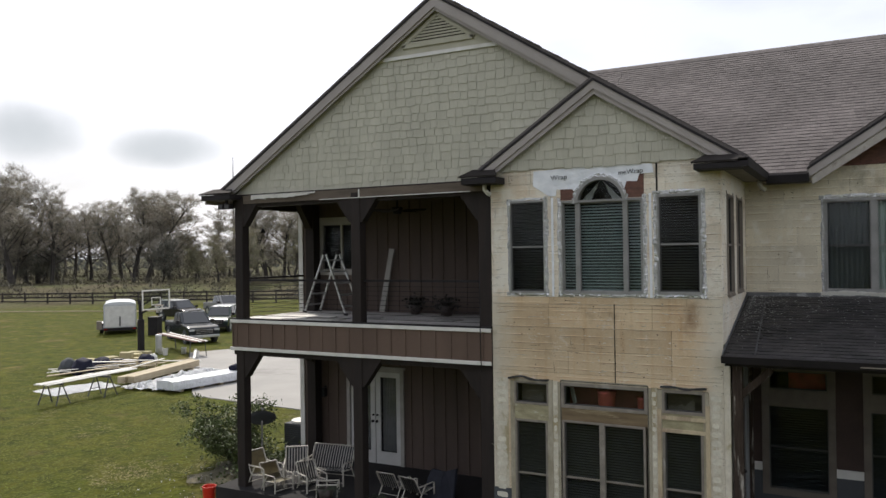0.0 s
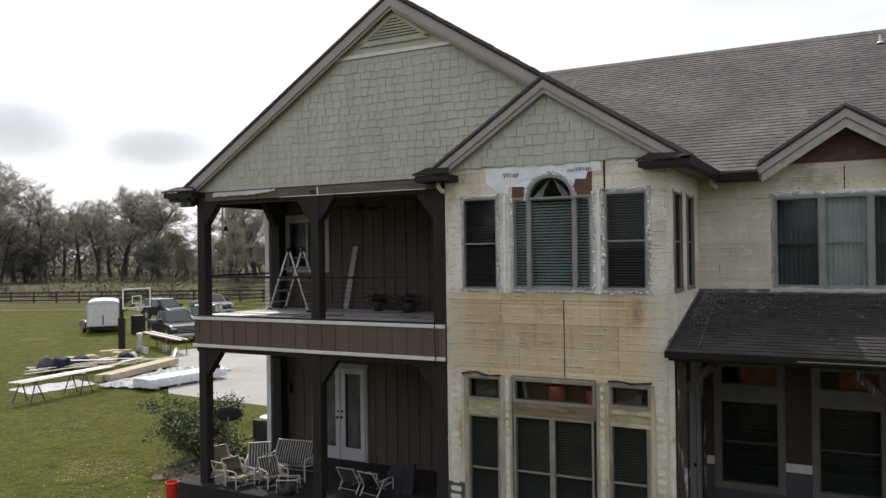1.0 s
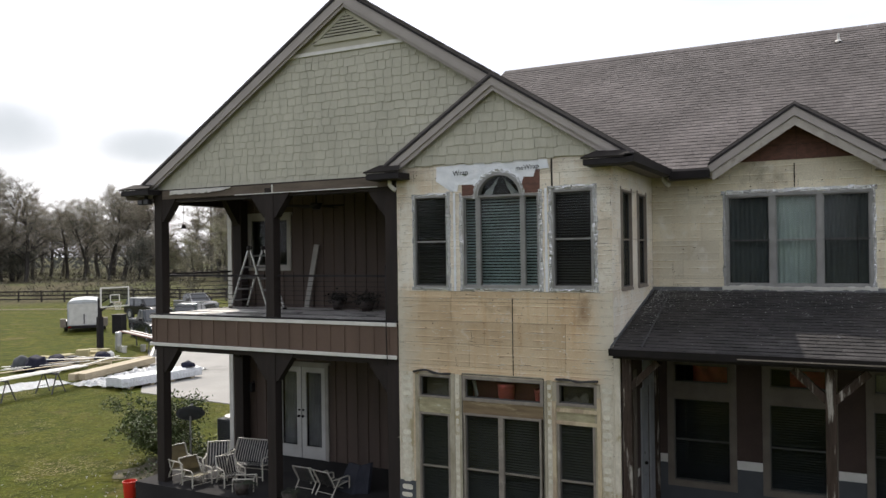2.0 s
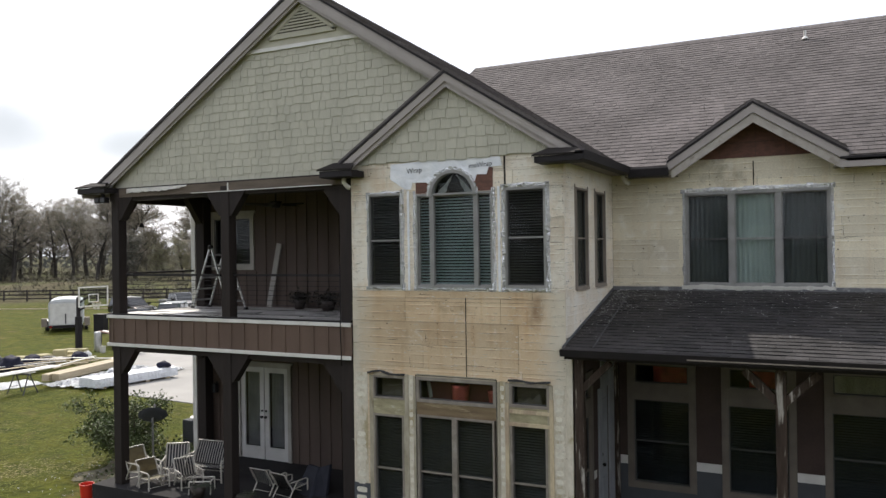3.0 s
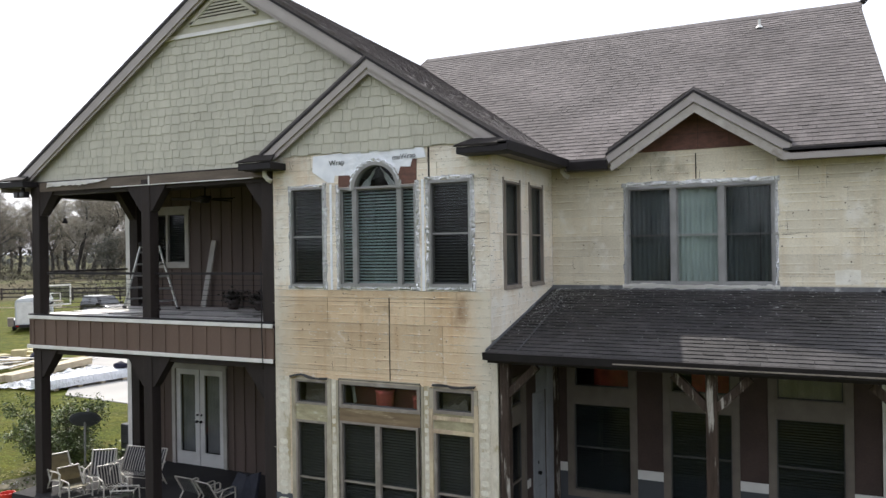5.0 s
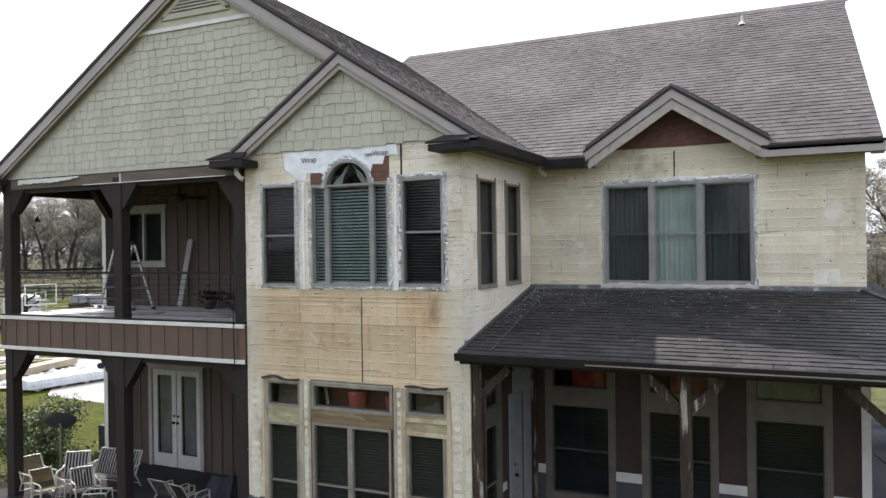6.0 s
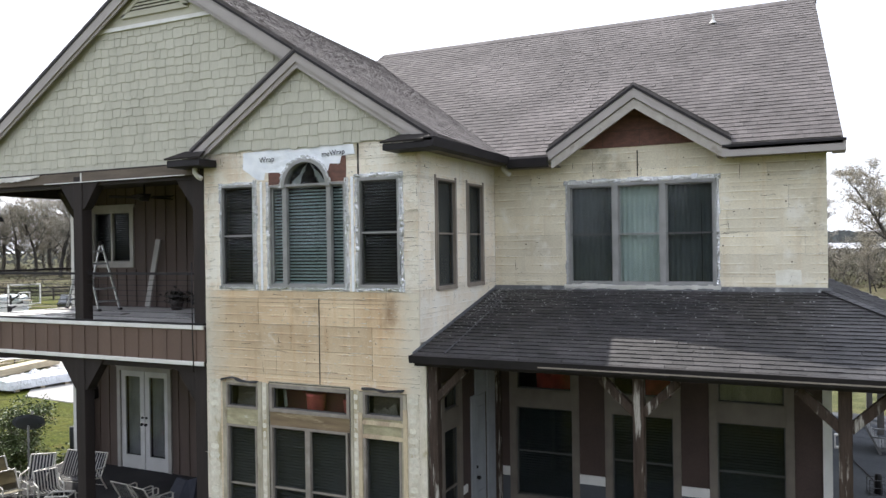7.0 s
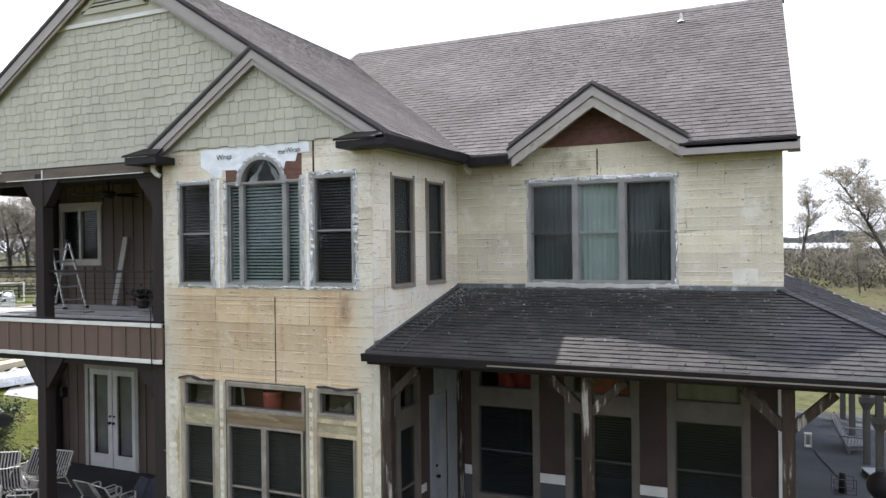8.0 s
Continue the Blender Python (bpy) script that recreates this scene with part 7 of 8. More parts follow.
for k in range(140):
    x, y, sz, a = -7.9 + rng.gauss(0, 1.0), 0.9 + rng.gauss(0, 1.5), rng.uniform(0.012, 0.04), rng.uniform(0, 3.1)
    i = len(vs)
    vs += [(x + sz * math.cos(a + q * 1.57), y + sz * 0.6 * math.sin(a + q * 1.57), 0.055 + 0.004 * q) for q in range(4)] + [(x, y, 0.03)]
    fs += [(i, i + 1, i + 2, i + 3), (i, i + 1, i + 4), (i + 2, i + 3, i + 4)]
tagged(raw("siding_scraps", vs, fs, M_CHIP), "pale scraps of siding scattered by the porch", "debris", kind="stuff")
dish = thing("satellite_dish", "dark grey satellite dish on a pole", "dish", (-7.5, 2.2, 0), 0)
part("pole", tube(B(), [(0, 0, 0), (0, 0, 1.32)], 0.025, 8), M_FRAME, dish)
bm = B()
rings = []
for r in (0.0, 0.12, 0.24, 0.36):
    rings.append([bm.verts.new((r * math.cos(k * math.tau / 24), 0.82 * r * math.sin(k * math.tau / 24), 0.55 * r * r)) for k in range(24)] if r else [bm.verts.new((0, 0, 0))])
for k in range(24):
    bm.faces.new((rings[0][0], rings[1][k], rings[1][(k + 1) % 24]))
    for a, b in zip(rings[1:], rings[2:]):
        bm.faces.new((a[k], b[k], b[(k + 1) % 24], a[(k + 1) % 24]))
bmesh.ops.solidify(bm, geom=bm.faces[:], thickness=0.008)
bmesh.ops.transform(bm, matrix=Matrix.Translation((0, 0, 1.34)) @ Vector((-0.48, 0.58, 0.66)).to_track_quat("Z", "Y").to_matrix().to_4x4(), verts=bm.verts)
part("reflector", bm, M_BLUEGREY, dish, smooth=True)
part("feed_arm", tube(B(), [(0, 0.02, 1.2), (-0.25, 0.3, 1.55)], 0.012, 6), M_FRAME, dish)
part("feed_horn", tube(B(), [(-0.25, 0.3, 1.55), (-0.2, 0.26, 1.56)], 0.035, 10), M_FRAME, dish)
ac = thing("air_conditioner", "grey outdoor air-conditioning unit on a pad", "air conditioner", (-7.72, 4.2, 0))
part("pad", box(B(), -0.5, 0.5, -0.5, 0.5, 0, 0.1), M_CONCRETE, ac)
part("cabinet", box(B(), -0.4, 0.4, -0.4, 0.4, 0.1, 0.9, 0.03), M_BLUEGREY, ac)
for k in range(12):
    part("louver_slat", box(B(), -0.36, 0.36, -0.412, -0.402, 0.18 + k * 0.058, 0.2 + k * 0.058), M_SCREEN, ac)
part("top_grille", tube(B(), [(0, 0, 0.9), (0, 0, 0.95)], 0.36, 20), M_WHITE, ac)
bucket_mat = mat("red_plastic", (0.55, 0.025, 0.012), (0.45, 0.02, 0.01), rough=0.4, bump=0.02, grain=0.08)


def bucket(at, material, label, group=""):
    b = thing("bucket", label, "bucket", at, 0, group)
    bm = B()
    n = 20
    prof = [(0.125, 0), (0.15, 0.33), (0.158, 0.33), (0.158, 0.365), (0.143, 0.365), (0.118, 0.02)]
    rs = [[bm.verts.new((r * math.cos(k * math.tau / n), r * math.sin(k * math.tau / n), z)) for k in range(n)] for r, z in prof]
    for a, c in zip(rs, rs[1:]):
        for k in range(n):
            bm.faces.new((a[k], a[(k + 1) % n], c[(k + 1) % n], c[k]))
    bm.faces.new(rs[0][::-1])
    bm.faces.new(rs[-1])
    part("shell", bm, material, b)
    part("handle", tube(B(), [(0.16 * math.cos(a), 0.02, 0.3 - 0.16 * math.sin(a)) for a in [math.pi * i / 10 for i in range(11)]], 0.004, 5), M_ALU, b)
    return b


bucket((-7.0, -0.15, 0.0), bucket_mat, "bright red plastic bucket on the lawn")

# ---- yard: lumber, sawhorses, wrapped pack ----
M_PLASTIC = mat("milky_plastic", (0.72, 0.74, 0.76), (0.6, 0.62, 0.64), scale=4, fine=14, rough=0.3, bump=0.9, grain=0.12, dist=0.05)
M_BAG = mat("navy_bag", (0.012, 0.014, 0.03), (0.02, 0.02, 0.035), scale=4, fine=12, spec=0.2, rough=0.75, bump=0.7, dist=0.05)
M_CARTON = mat("brown_carton", (0.42, 0.37, 0.2), (0.36, 0.31, 0.17), scale=3, rough=0.85, rnd=0.15)


def sawhorse(w=0.9, h=0.78):
    s = thing("sawhorse", "dark steel folding sawhorse", "sawhorse", group="sawhorses")
    part("top_beam", beam(B(), (-w / 2, 0, h), (w / 2, 0, h), 0.06, 0.07), M_STEEL, s)
    for x in (-1, 1):
        for y in (-1, 1):
            part("leg", beam(B(), (x * w * 0.42, y * 0.04, h - 0.03), (x * w * 0.5, y * 0.33, 0.0), 0.035, 0.035), M_STEEL, s)
        part("cross_bar", beam(B(), (x * w * 0.47, -0.22, 0.28), (x * w * 0.47, 0.22, 0.28), 0.025, 0.02), M_STEEL, s)
    return s


horse = sawhorse()
horse.matrix_world = pose(-21.1, 6.0, 0, 0, 0, 8)
copy_thing(horse, pose(-20.9, 8.0, 0, 0, 0, 4))
copy_thing(horse, pose(-31.0, 20.6, 0, 0, 0, 45))
copy_thing(horse, pose(-26.6, 18.7, 0.03, 0, 0, 45))
for k, (dx, c) in enumerate(((-0.3, M_WHITE), (-0.08, M_WHITE), (0.22, M_WHITE))):
    ob = tagged(part("long_board", box(B(), dx - 0.07, dx + 0.07, -1.6, 2.9, 0, 0.035, 0.004), c), "long white primed trim board on sawhorses", "board", "boards on sawhorses")
    ob.matrix_world = pose(-21.0, 6.9, 0.82, 0, 0, 4 + k * 0.8)
for k, (dx, c) in enumerate(((-0.28, M_OSB), (-0.05, M_WHITE), (0.18, M_OSB), (0.32, M_WHITE))):
    ob = tagged(part("long_board", box(B(), dx - 0.09, dx + 0.09, -3.0, 3.3, 0, 0.05, 0.004), c), "long painted trim board on sawhorses", "board", "boards on sawhorses")
    ob.matrix_world = pose(-28.8, 19.65, 0.82, 0, 0, 66.6 - k * 0.4)
stack = thing("lumber_stack", "two tan engineered beams stacked on blocks", "lumber", (-22.75, 12.7, 0), 15)
for x, z, l in ((-0.18, 0.1, 5.6), (0.2, 0.1, 5.3)):
    part("beam", box(B(), x - 0.17, x + 0.17, -l / 2, l / 2, z, z + 0.29, 0.006), M_LUMBER, stack)
for y in (-1.9, 0.0, 1.9):
    part("block", box(B(), -0.4, 0.5, y - 0.06, y + 0.06, 0, 0.1), M_LUMBER, stack)


def crumple(nx, ny, sx, sy, amp, seed, hfun=lambda u, v: 0.0):
    """A creased sheet lying on the ground."""
    bm = B()
    g = [[bm.verts.new(((u / nx - 0.5) * sx + 0.06 * noise.noise((u, v, seed)), (v / ny - 0.5) * sy + 0.06 * noise.noise((u, v, seed + 5)),
                        hfun(u / nx, v / ny) + amp * abs(noise.noise((u * 0.16, v * 0.16, seed))) + amp * 0.5 * abs(noise.noise((u * 0.41, v * 0.41, seed + 2))) + amp * 0.12 * abs(noise.noise((u * 1.1, v * 1.1, seed))))) for v in range(ny + 1)] for u in range(nx + 1)]
    for a, b in zip(g, g[1:]):
        for v in range(ny):
            bm.faces.new((a[v], b[v], b[v + 1], a[v + 1]))
    bmesh.ops.solidify(bm, geom=bm.faces[:], thickness=0.006)
    return bm


pack = thing("wrapped_pack", "long pallet pack wrapped in milky white plastic", "building material", (-18.75, 11.4, 0.03), -8)
bm = B()
rows = []
for i in range(61):
    f = i / 60
    y = (f - 0.5) * 3.9
    sec = []
    for x, z in ((-0.56, 0.1), (-0.56, 0.28), (-0.53, 0.44), (-0.2, 0.47), (0.2, 0.47), (0.53, 0.44), (0.56, 0.28), (0.56, 0.1)):
        w = 0.025 * noise.noise((x * 4, y * 5, z * 7)) + 0.012 * noise.noise((x * 13, y * 15, z * 9))
        sec.append(bm.verts.new((x + w, y, z + w)))
    rows.append(sec)
for a, b in zip(rows, rows[1:]):
    for j in range(7):
        bm.faces.new((a[j], a[j + 1], b[j + 1], b[j]))
bm.faces.new(rows[0])
bm.faces.new(rows[-1][::-1])
part("wrapping", bm, M_PLASTIC, pack)
for y in (-1.5, -0.5, 0.5, 1.5):
    part("runner", box(B(), -0.5, 0.5, y - 0.09, y + 0.09, 0.0, 0.1), M_LUMBER, pack)
heap = tagged(part("plastic_sheet", crumple(64, 44, 5.6, 3.0, 0.2, 3.3), M_PLASTIC), "crumpled milky plastic sheeting on the slab", "plastic sheet")
heap.matrix_world = pose(-20.4, 12.2, 0.035, 0, 0, 100)
tarp = tagged(part("ground_sheet", crumple(30, 24, 2.9, 1.9, 0.07, 8.1), M_PLASTIC), "flat pale plastic sheet on the lawn under the boards", "plastic sheet")
tarp.matrix_world = pose(-23.2, 8.6, 0.01, 0, 0, 80)


def bag(at, sx, sy, sz, material, label, seed, name="bag", category="bag", group=""):
    bm = B()
    bmesh.ops.create_icosphere(bm, subdivisions=3, radius=1.0)
    for v in bm.verts:
        d = 1 + 0.34 * noise.noise(v.co * 1.9 + Vector((seed, 0, 0))) + 0.14 * noise.noise(v.co * 5 + Vector((0, seed, 0)))
        v.co = Vector((v.co.x * sx * d, v.co.y * sy * d, max(-0.55, v.co.z) * sz * d))
    lo = min(v.co.z for v in bm.verts)
    for v in bm.verts:
        v.co.z -= lo
    ob = tagged(part(name, bm, material, None, smooth=True), label, category, group)
    ob.matrix_world = pose(*at, 0, 0, seed * 40)
    return ob


bag((-18.35, 12.85, 0.5), 0.3, 0.2, 0.16, M_BAG, "black duffel bag on the wrapped pack", 1)
bag((-26.4, 11.3, 0), 0.5, 0.45, 0.48, M_BAG, "dark navy rubbish bag on the lawn", 2)
bag((-27.0, 12.8, 0), 0.5, 0.45, 0.38, M_BAG, "dark navy rubbish bag on the lawn", 3)
bag((-26.3, 14.9, 0), 0.5, 0.4, 0.35, M_BAG, "dark crumpled bag beside lumber", 4)
bag((-27.5, 11.3, 0), 0.4, 0.4, 0.45, M_BLUEGREY, "grey filled sack on the lawn", 5)
M_HELMET = mat("white_shell", (0.75, 0.74, 0.7), rough=0.4, bump=0.02)
bag((-26.6, 15.6, 0.0), 0.22, 0.2, 0.3, M_HELMET, "round white sack of cloth", 6)
rng = random.Random(41)
for k, (x, y, a, sx, sy, sz) in enumerate(((-28.0, 12.9, 20, 0.7, 0.5, 0.5), (-27.6, 13.6, 5, 0.8, 0.5, 0.35), (-28.4, 14.4, -12, 0.7, 0.6, 0.4), (-28.2, 15.6, 30, 0.9, 0.6, 0.42), (-27.0, 13.9, 60, 0.6, 0.45, 0.3), (-26.4, 13.2, 12, 0.5, 0.4, 0.55), (-27.8, 14.9, 40, 0.6, 0.5, 0.6), (-29.0, 13.5, 10, 1.1, 0.6, 0.35), (-27.2, 15.2, 5, 0.7, 0.4, 0.3), (-28.8, 16.6, 22, 1.2, 0.5, 0.4), (-25.6, 14.4, -10, 0.5, 0.5, 0.28))):
    ct = thing("carton", "brown cardboard carton on the lawn", "carton", (x, y, 0), a, "cartons")
    part("body", box(B(), -sx / 2, sx / 2, -sy / 2, sy / 2, 0, sz, 0.01), M_CARTON if k != 5 else M_BLUEGREY, ct)
    part("tape", box(B(), -sx / 2 - 0.002, sx / 2 + 0.002, -0.03, 0.03, sz, sz + 0.003), M_LUMBER, ct)
for k in range(26):
    l = rng.uniform(1.2, 3.4)
    x, y, a = -26.0 + rng.gauss(0, 1.1), 12.9 + rng.gauss(0, 1.7), 75 + rng.gauss(0, 25)
    ob = tagged(part("scrap_board", box(B(), -l / 2, l / 2, -0.06, 0.06, 0, 0.03), M_WHITE if k % 2 else M_LUMBER), "loose trim offcut in the pile", "board", "offcuts in the pile")
    ob.matrix_world = pose(x, y, 0.04 + 0.018 * k, rng.gauss(0, 3), rng.gauss(0, 4), a)
for x, y, c in ((-29.2, 18.4, M_ALU), (-28.6, 18.2, M_WHITE), (-27.9, 18.9, M_ALU), (-26.0, 18.0, M_WHITE)):
    bucket((x, y, 0.03 if x > -28 else 0.0), c, "metal and white paint bucket near the sawhorses", "paint buckets")
drum = thing("gas_bottle", "tall grey metal canister by the sawhorses", "canister", (-29.9, 18.9, 0))
part("shell", tube(B(), [(0, 0, 0), (0, 0, 0.06), (0, 0, 0.95), (0, 0, 1.05)], 0.19, 16, 0.17), M_ALU, drum, smooth=True)

# ---- basketball hoop ----
hoop = thing("basketball_hoop", "black pole basketball hoop with clear framed backboard", "basketball hoop", (-30.2, 17.9, 0), -4)
part("pole", beam(B(), (0, 0, 0), (0, 0, 3.1), 0.16, 0.16), M_BLACK, hoop)
part("pole_pad", box(B(), -0.14, 0.14, -0.14, 0.14, 0.2, 2.0, 0.02), M_BLACK, hoop)
for z in (2.55, 3.0):
    part("arm", beam(B(), (0, 0, z - 0.25), (1.33, 0, z + 0.3), 0.06, 0.08), M_BLACK, hoop)
bb = part("backboard", ring(B(), -0.92, 0.92, 2.6, 3.72, 0.07, lambda a, b, c, d: (1.34, 1.39, a, b, c, d)), M_WHITE, hoop, "white framed clear backboard")
pane = part("pane", box(B(), 1.36, 1.37, -0.86, 0.86, 2.66, 3.66), M_GLASS, bb)
pane.visible_shadow = False
part("target_square", ring(B(), -0.31, 0.31, 2.85, 3.3, 0.05, lambda a, b, c, d: (1.35, 1.38, a, b, c, d)), M_WHITE, bb)
bm = B()
tube(bm, [(1.62 + 0.23 * math.cos(k * math.tau / 20), 0.23 * math.sin(k * math.tau / 20), 2.85) for k in range(21)], 0.012, 6)
part("rim", bm, M_ORANGE, hoop)
bm = B()
for k in range(12):
    a, b = k * math.tau / 12, (k + 1) * math.tau / 12
    tube(bm, [(1.62 + 0.23 * math.cos(a), 0.23 * math.sin(a), 2.84), (1.62 + 0.13 * math.cos(b), 0.13 * math.sin(b), 2.45)], 0.006, 3)
    tube(bm, [(1.62 + 0.23 * math.cos(b), 0.23 * math.sin(b), 2.84), (1.62 + 0.13 * math.cos(a), 0.13 * math.sin(a), 2.45)], 0.006, 3)
part("net", bm, M_WHITE, hoop)

# ---- vehicles ----
def paint(name, c, rough=0.22):
    m = mat(name, c, tuple(v * 0.9 for v in c), scale=1, fine=200, rough=rough, bump=0.0, grain=0.03, spec=0.3)
    m.node_tree.nodes["Principled BSDF"].inputs["Coat Weight"].default_value = 0.0
    return m


M_RUBBER = mat("tyre_rubber", (0.02, 0.02, 0.02), rough=0.9)
M_CARGLASS = mat("car_glass", (0.02, 0.024, 0.026), (0.02, 0.022, 0.024), rough=0.05, bump=0, grain=0.02, spec=0.8)
M_LAMP = mat("lamp_lens", (0.6, 0.6, 0.6), rough=0.15, bump=0)
M_REDLENS = mat("red_lens", (0.35, 0.01, 0.01), rough=0.2, bump=0)


def wheel(parent, x, y, r=0.39, w=0.25):
    t = part("wheel", tube(B(), [(x, y - w / 2, r), (x, y - w / 2 + 0.03, r), (x, y + w / 2 - 0.03, r), (x, y + w / 2, r)], r, 24), M_RUBBER, parent)
    s = 1 if y > 0 else -1
    part("rim", tube(B(), [(x, y + s * w * 0.4, r), (x, y + s * (w / 2 + 0.012), r)], r * 0.62, 16), M_ALU, t)


def vehicle(name, label, at, turn, body, kind="pickup", top=None):
    """Points along +x; built from a bevelled side profile with cab, lamps and wheels."""
    v = thing(name, label, "truck" if kind == "pickup" else "car", at, turn)
    L, W, H = (5.8, 2.0, 1.14) if kind == "pickup" else (4.7, 1.88, 1.08)
    fx, rx = L / 2, -L / 2
    prof = [(rx, 0.5), (rx, H + 0.03), (-0.4, H + 0.05), (1.1, H + 0.05), (fx - 0.5, H), (fx - 0.12, H - 0.1), (fx, H - 0.3), (fx, 0.5), (fx - 0.45, 0.4), (rx + 0.5, 0.4)]
    bm = prism(B(), [(x, -W / 2, z) for x, z in prof], (0, W, 0))
    bmesh.ops.bevel(bm, geom=bm.edges[:], offset=0.09, segments=3, affect="EDGES", profile=0.6)
    part("body", bm, body, v)
    if kind == "pickup":
        part("bed", box(B(), rx + 0.1, -0.75, -W / 2 + 0.12, W / 2 - 0.12, H - 0.05, H + 0.056), M_SCREEN, v)
        cab = [(-0.95, H), (-0.78, H + 0.7), (0.3, H + 0.76), (1.3, H + 0.02)]
    else:
        cab = [(rx + 0.05, H), (rx + 0.3, H + 0.66), (0.3, H + 0.7), (1.15, H + 0.02)]
    bm = B()
    lo = [bm.verts.new((x, s * W / 2 * 0.97, z)) for s in (-1, 1) for x, z in (cab[0], cab[3])]
    hi = [bm.verts.new((x, s * W / 2 * 0.8, z)) for s in (-1, 1) for x, z in (cab[1], cab[2])]
    for f in ((lo[0], lo[1], hi[1], hi[0]), (lo[2], hi[2], hi[3], lo[3]), (lo[1], lo[3], hi[3], hi[1]), (lo[0], hi[0], hi[2], lo[2]), (hi[0], hi[1], hi[3], hi[2]), (lo[0], lo[2], lo[3], lo[1])):
        bm.faces.new(f)
    bmesh.ops.bevel(bm, geom=bm.edges[:], offset=0.04, segments=2, affect="EDGES", profile=0.6)
    part("cab", bm, body, v)
    if top:
        part("roof_panel", box(B(), cab[1][0] + 0.06, cab[2][0] - 0.03, -W / 2 * 0.76, W / 2 * 0.76, cab[1][1] - 0.02, cab[2][1] + 0.03, 0.02), top, v)
    # glazing set just proud of the cab

    def glaze(nm, a, b, c, d, n):
        pts = [Vector(p) for p in (a, b, c, d)]
        mid = sum(pts, Vector()) / 4
        part(nm, prism(B(), [mid + (p - mid) * 0.84 + Vector(n) * 0.012 for p in pts], Vector(n) * 0.01), M_CARGLASS, v)
    (x0, z0), (x1, z1), (x2, z2), (x3, z3) = cab
    a, b = W / 2 * 0.97, W / 2 * 0.8
    glaze("windshield", (x3, -a, z3), (x3, a, z3), (x2, b, z2), (x2, -b, z2), (0.7, 0, 0.7))
    glaze("rear_window", (x0, -a, z0), (x0, a, z0), (x1, b, z1), (x1, -b, z1), (-0.95, 0, 0.2))
    for s in (-1, 1):
        glaze("side_window", (x0 + 0.1, s * a, z0 + 0.05), ((x0 + x3) / 2 - 0.05, s * a, z0 + 0.05), ((x1 + x2) / 2, s * b, z1), (x1 + 0.08, s * b, z1), (0, s, 0.2))
        glaze("side_window", ((x0 + x3) / 2, s * a, z0 + 0.05), (x3 - 0.2, s * a, z0 + 0.05), (x2 - 0.02, s * b, z2), ((x1 + x2) / 2 + 0.05, s * b, z2), (0, s, 0.2))
        part("headlight", box(B(), fx - 0.1, fx + 0.012, s * (W / 2 - 0.22) - 0.18, s * (W / 2 - 0.22) + 0.18, 0.84, 0.95, 0.01), M_LAMP, v)
        part("tail_light", box(B(), rx - 0.012, rx + 0.06, s * (W / 2 - 0.1) - 0.07, s * (W / 2 - 0.1) + 0.07, 0.7, 1.0, 0.01), M_REDLENS, v)
        part("mirror", box(B(), 0.82, 0.98, s * (W / 2 + 0.12) - 0.12, s * (W / 2 + 0.12) + 0.12, H + 0.08, H + 0.26, 0.02), M_BLACK, v)
        for x in (fx - 0.95, rx + 1.0):
            part("wheel_arch", tube(B(), [(x, s * (W / 2 - 0.2), 0.42), (x, s * (W / 2 + 0.006), 0.42)], 0.47, 24), M_SCREEN, v)
            wheel(v, x, s * (W / 2 - 0.12))
    g = part("grille", box(B(), fx - 0.05, fx + 0.02, -0.62, 0.62, 0.62, 0.95, 0.01), M_BLACK, v)
    for k in range(3):
        part("bar", box(B(), fx + 0.02, fx + 0.03, -0.54, 0.54, 0.68 + k * 0.1, 0.7 + k * 0.1), M_ALU, g)
    part("bumper", box(B(), fx - 0.1, fx + 0.08, -W / 2 + 0.05, W / 2 - 0.05, 0.4, 0.58, 0.03), M_ALU if kind == "pickup" else M_BLACK, v)
    part("plate", box(B(), fx + 0.08, fx + 0.085, -0.15, 0.15, 0.46, 0.58), M_WHITE, v)
    return v


vehicle("pickup_truck", "dark grey-green pickup truck parked on the grass", (-33.2, 24.6, 0), -28, paint("grey_green_paint", (0.014, 0.019, 0.023)))
vehicle("pickup_truck", "pale grey pickup truck parked near the fence", (-46.4, 41.6, 0), -22, paint("silver_paint", (0.22, 0.22, 0.22)))
vehicle("jeep", "dark green jeep with a pale top", (-36.4, 30.7, 0), -58, paint("dark_green_paint", (0.02, 0.035, 0.03)), "car", paint("pale_top", (0.5, 0.52, 0.52)))
vehicle("van", "black van with a white roof parked behind the pickup", (-46.0, 35.6, 0), -12, paint("black_paint", (0.015, 0.015, 0.017)), "car", paint("white_top", (0.6, 0.6, 0.58)))

trailer = thing("cargo_trailer", "white enclosed cargo trailer parked on the lawn", "trailer", (-41.1, 25.4, 0), 140)
bm = B()
sec = [(-1.1, 0.5), (1.1, 0.5), (1.1, 2.05), (1.0, 2.22), (0.66, 2.32), (0, 2.36), (-0.66, 2.32), (-1.0, 2.22), (-1.1, 2.05)]
prism(bm, [(0.0, y, z) for y, z in sec], (4.4, 0, 0))
part("body", bm, paint("trailer_white", (0.62, 0.64, 0.66), 0.4), trailer)
part("rear_door", box(B(), -0.02, 0.0, -1.0, 1.0, 0.55, 2.05, 0.005), M_WHITE, trailer)
part("rear_frame", ring(B(), -1.09, 1.09, 0.5, 2.14, 0.06, lambda a, b, c, d: (-0.03, -0.02, a, b, c, d)), M_ALU, trailer)
part("bumper", box(B(), -0.08, 0.3, -1.15, 1.15, 0.3, 0.5), M_BLACK, trailer)
part("latch", box(B(), -0.05, -0.02, -0.04, 0.04, 0.6, 1.3), M_STEEL, trailer)
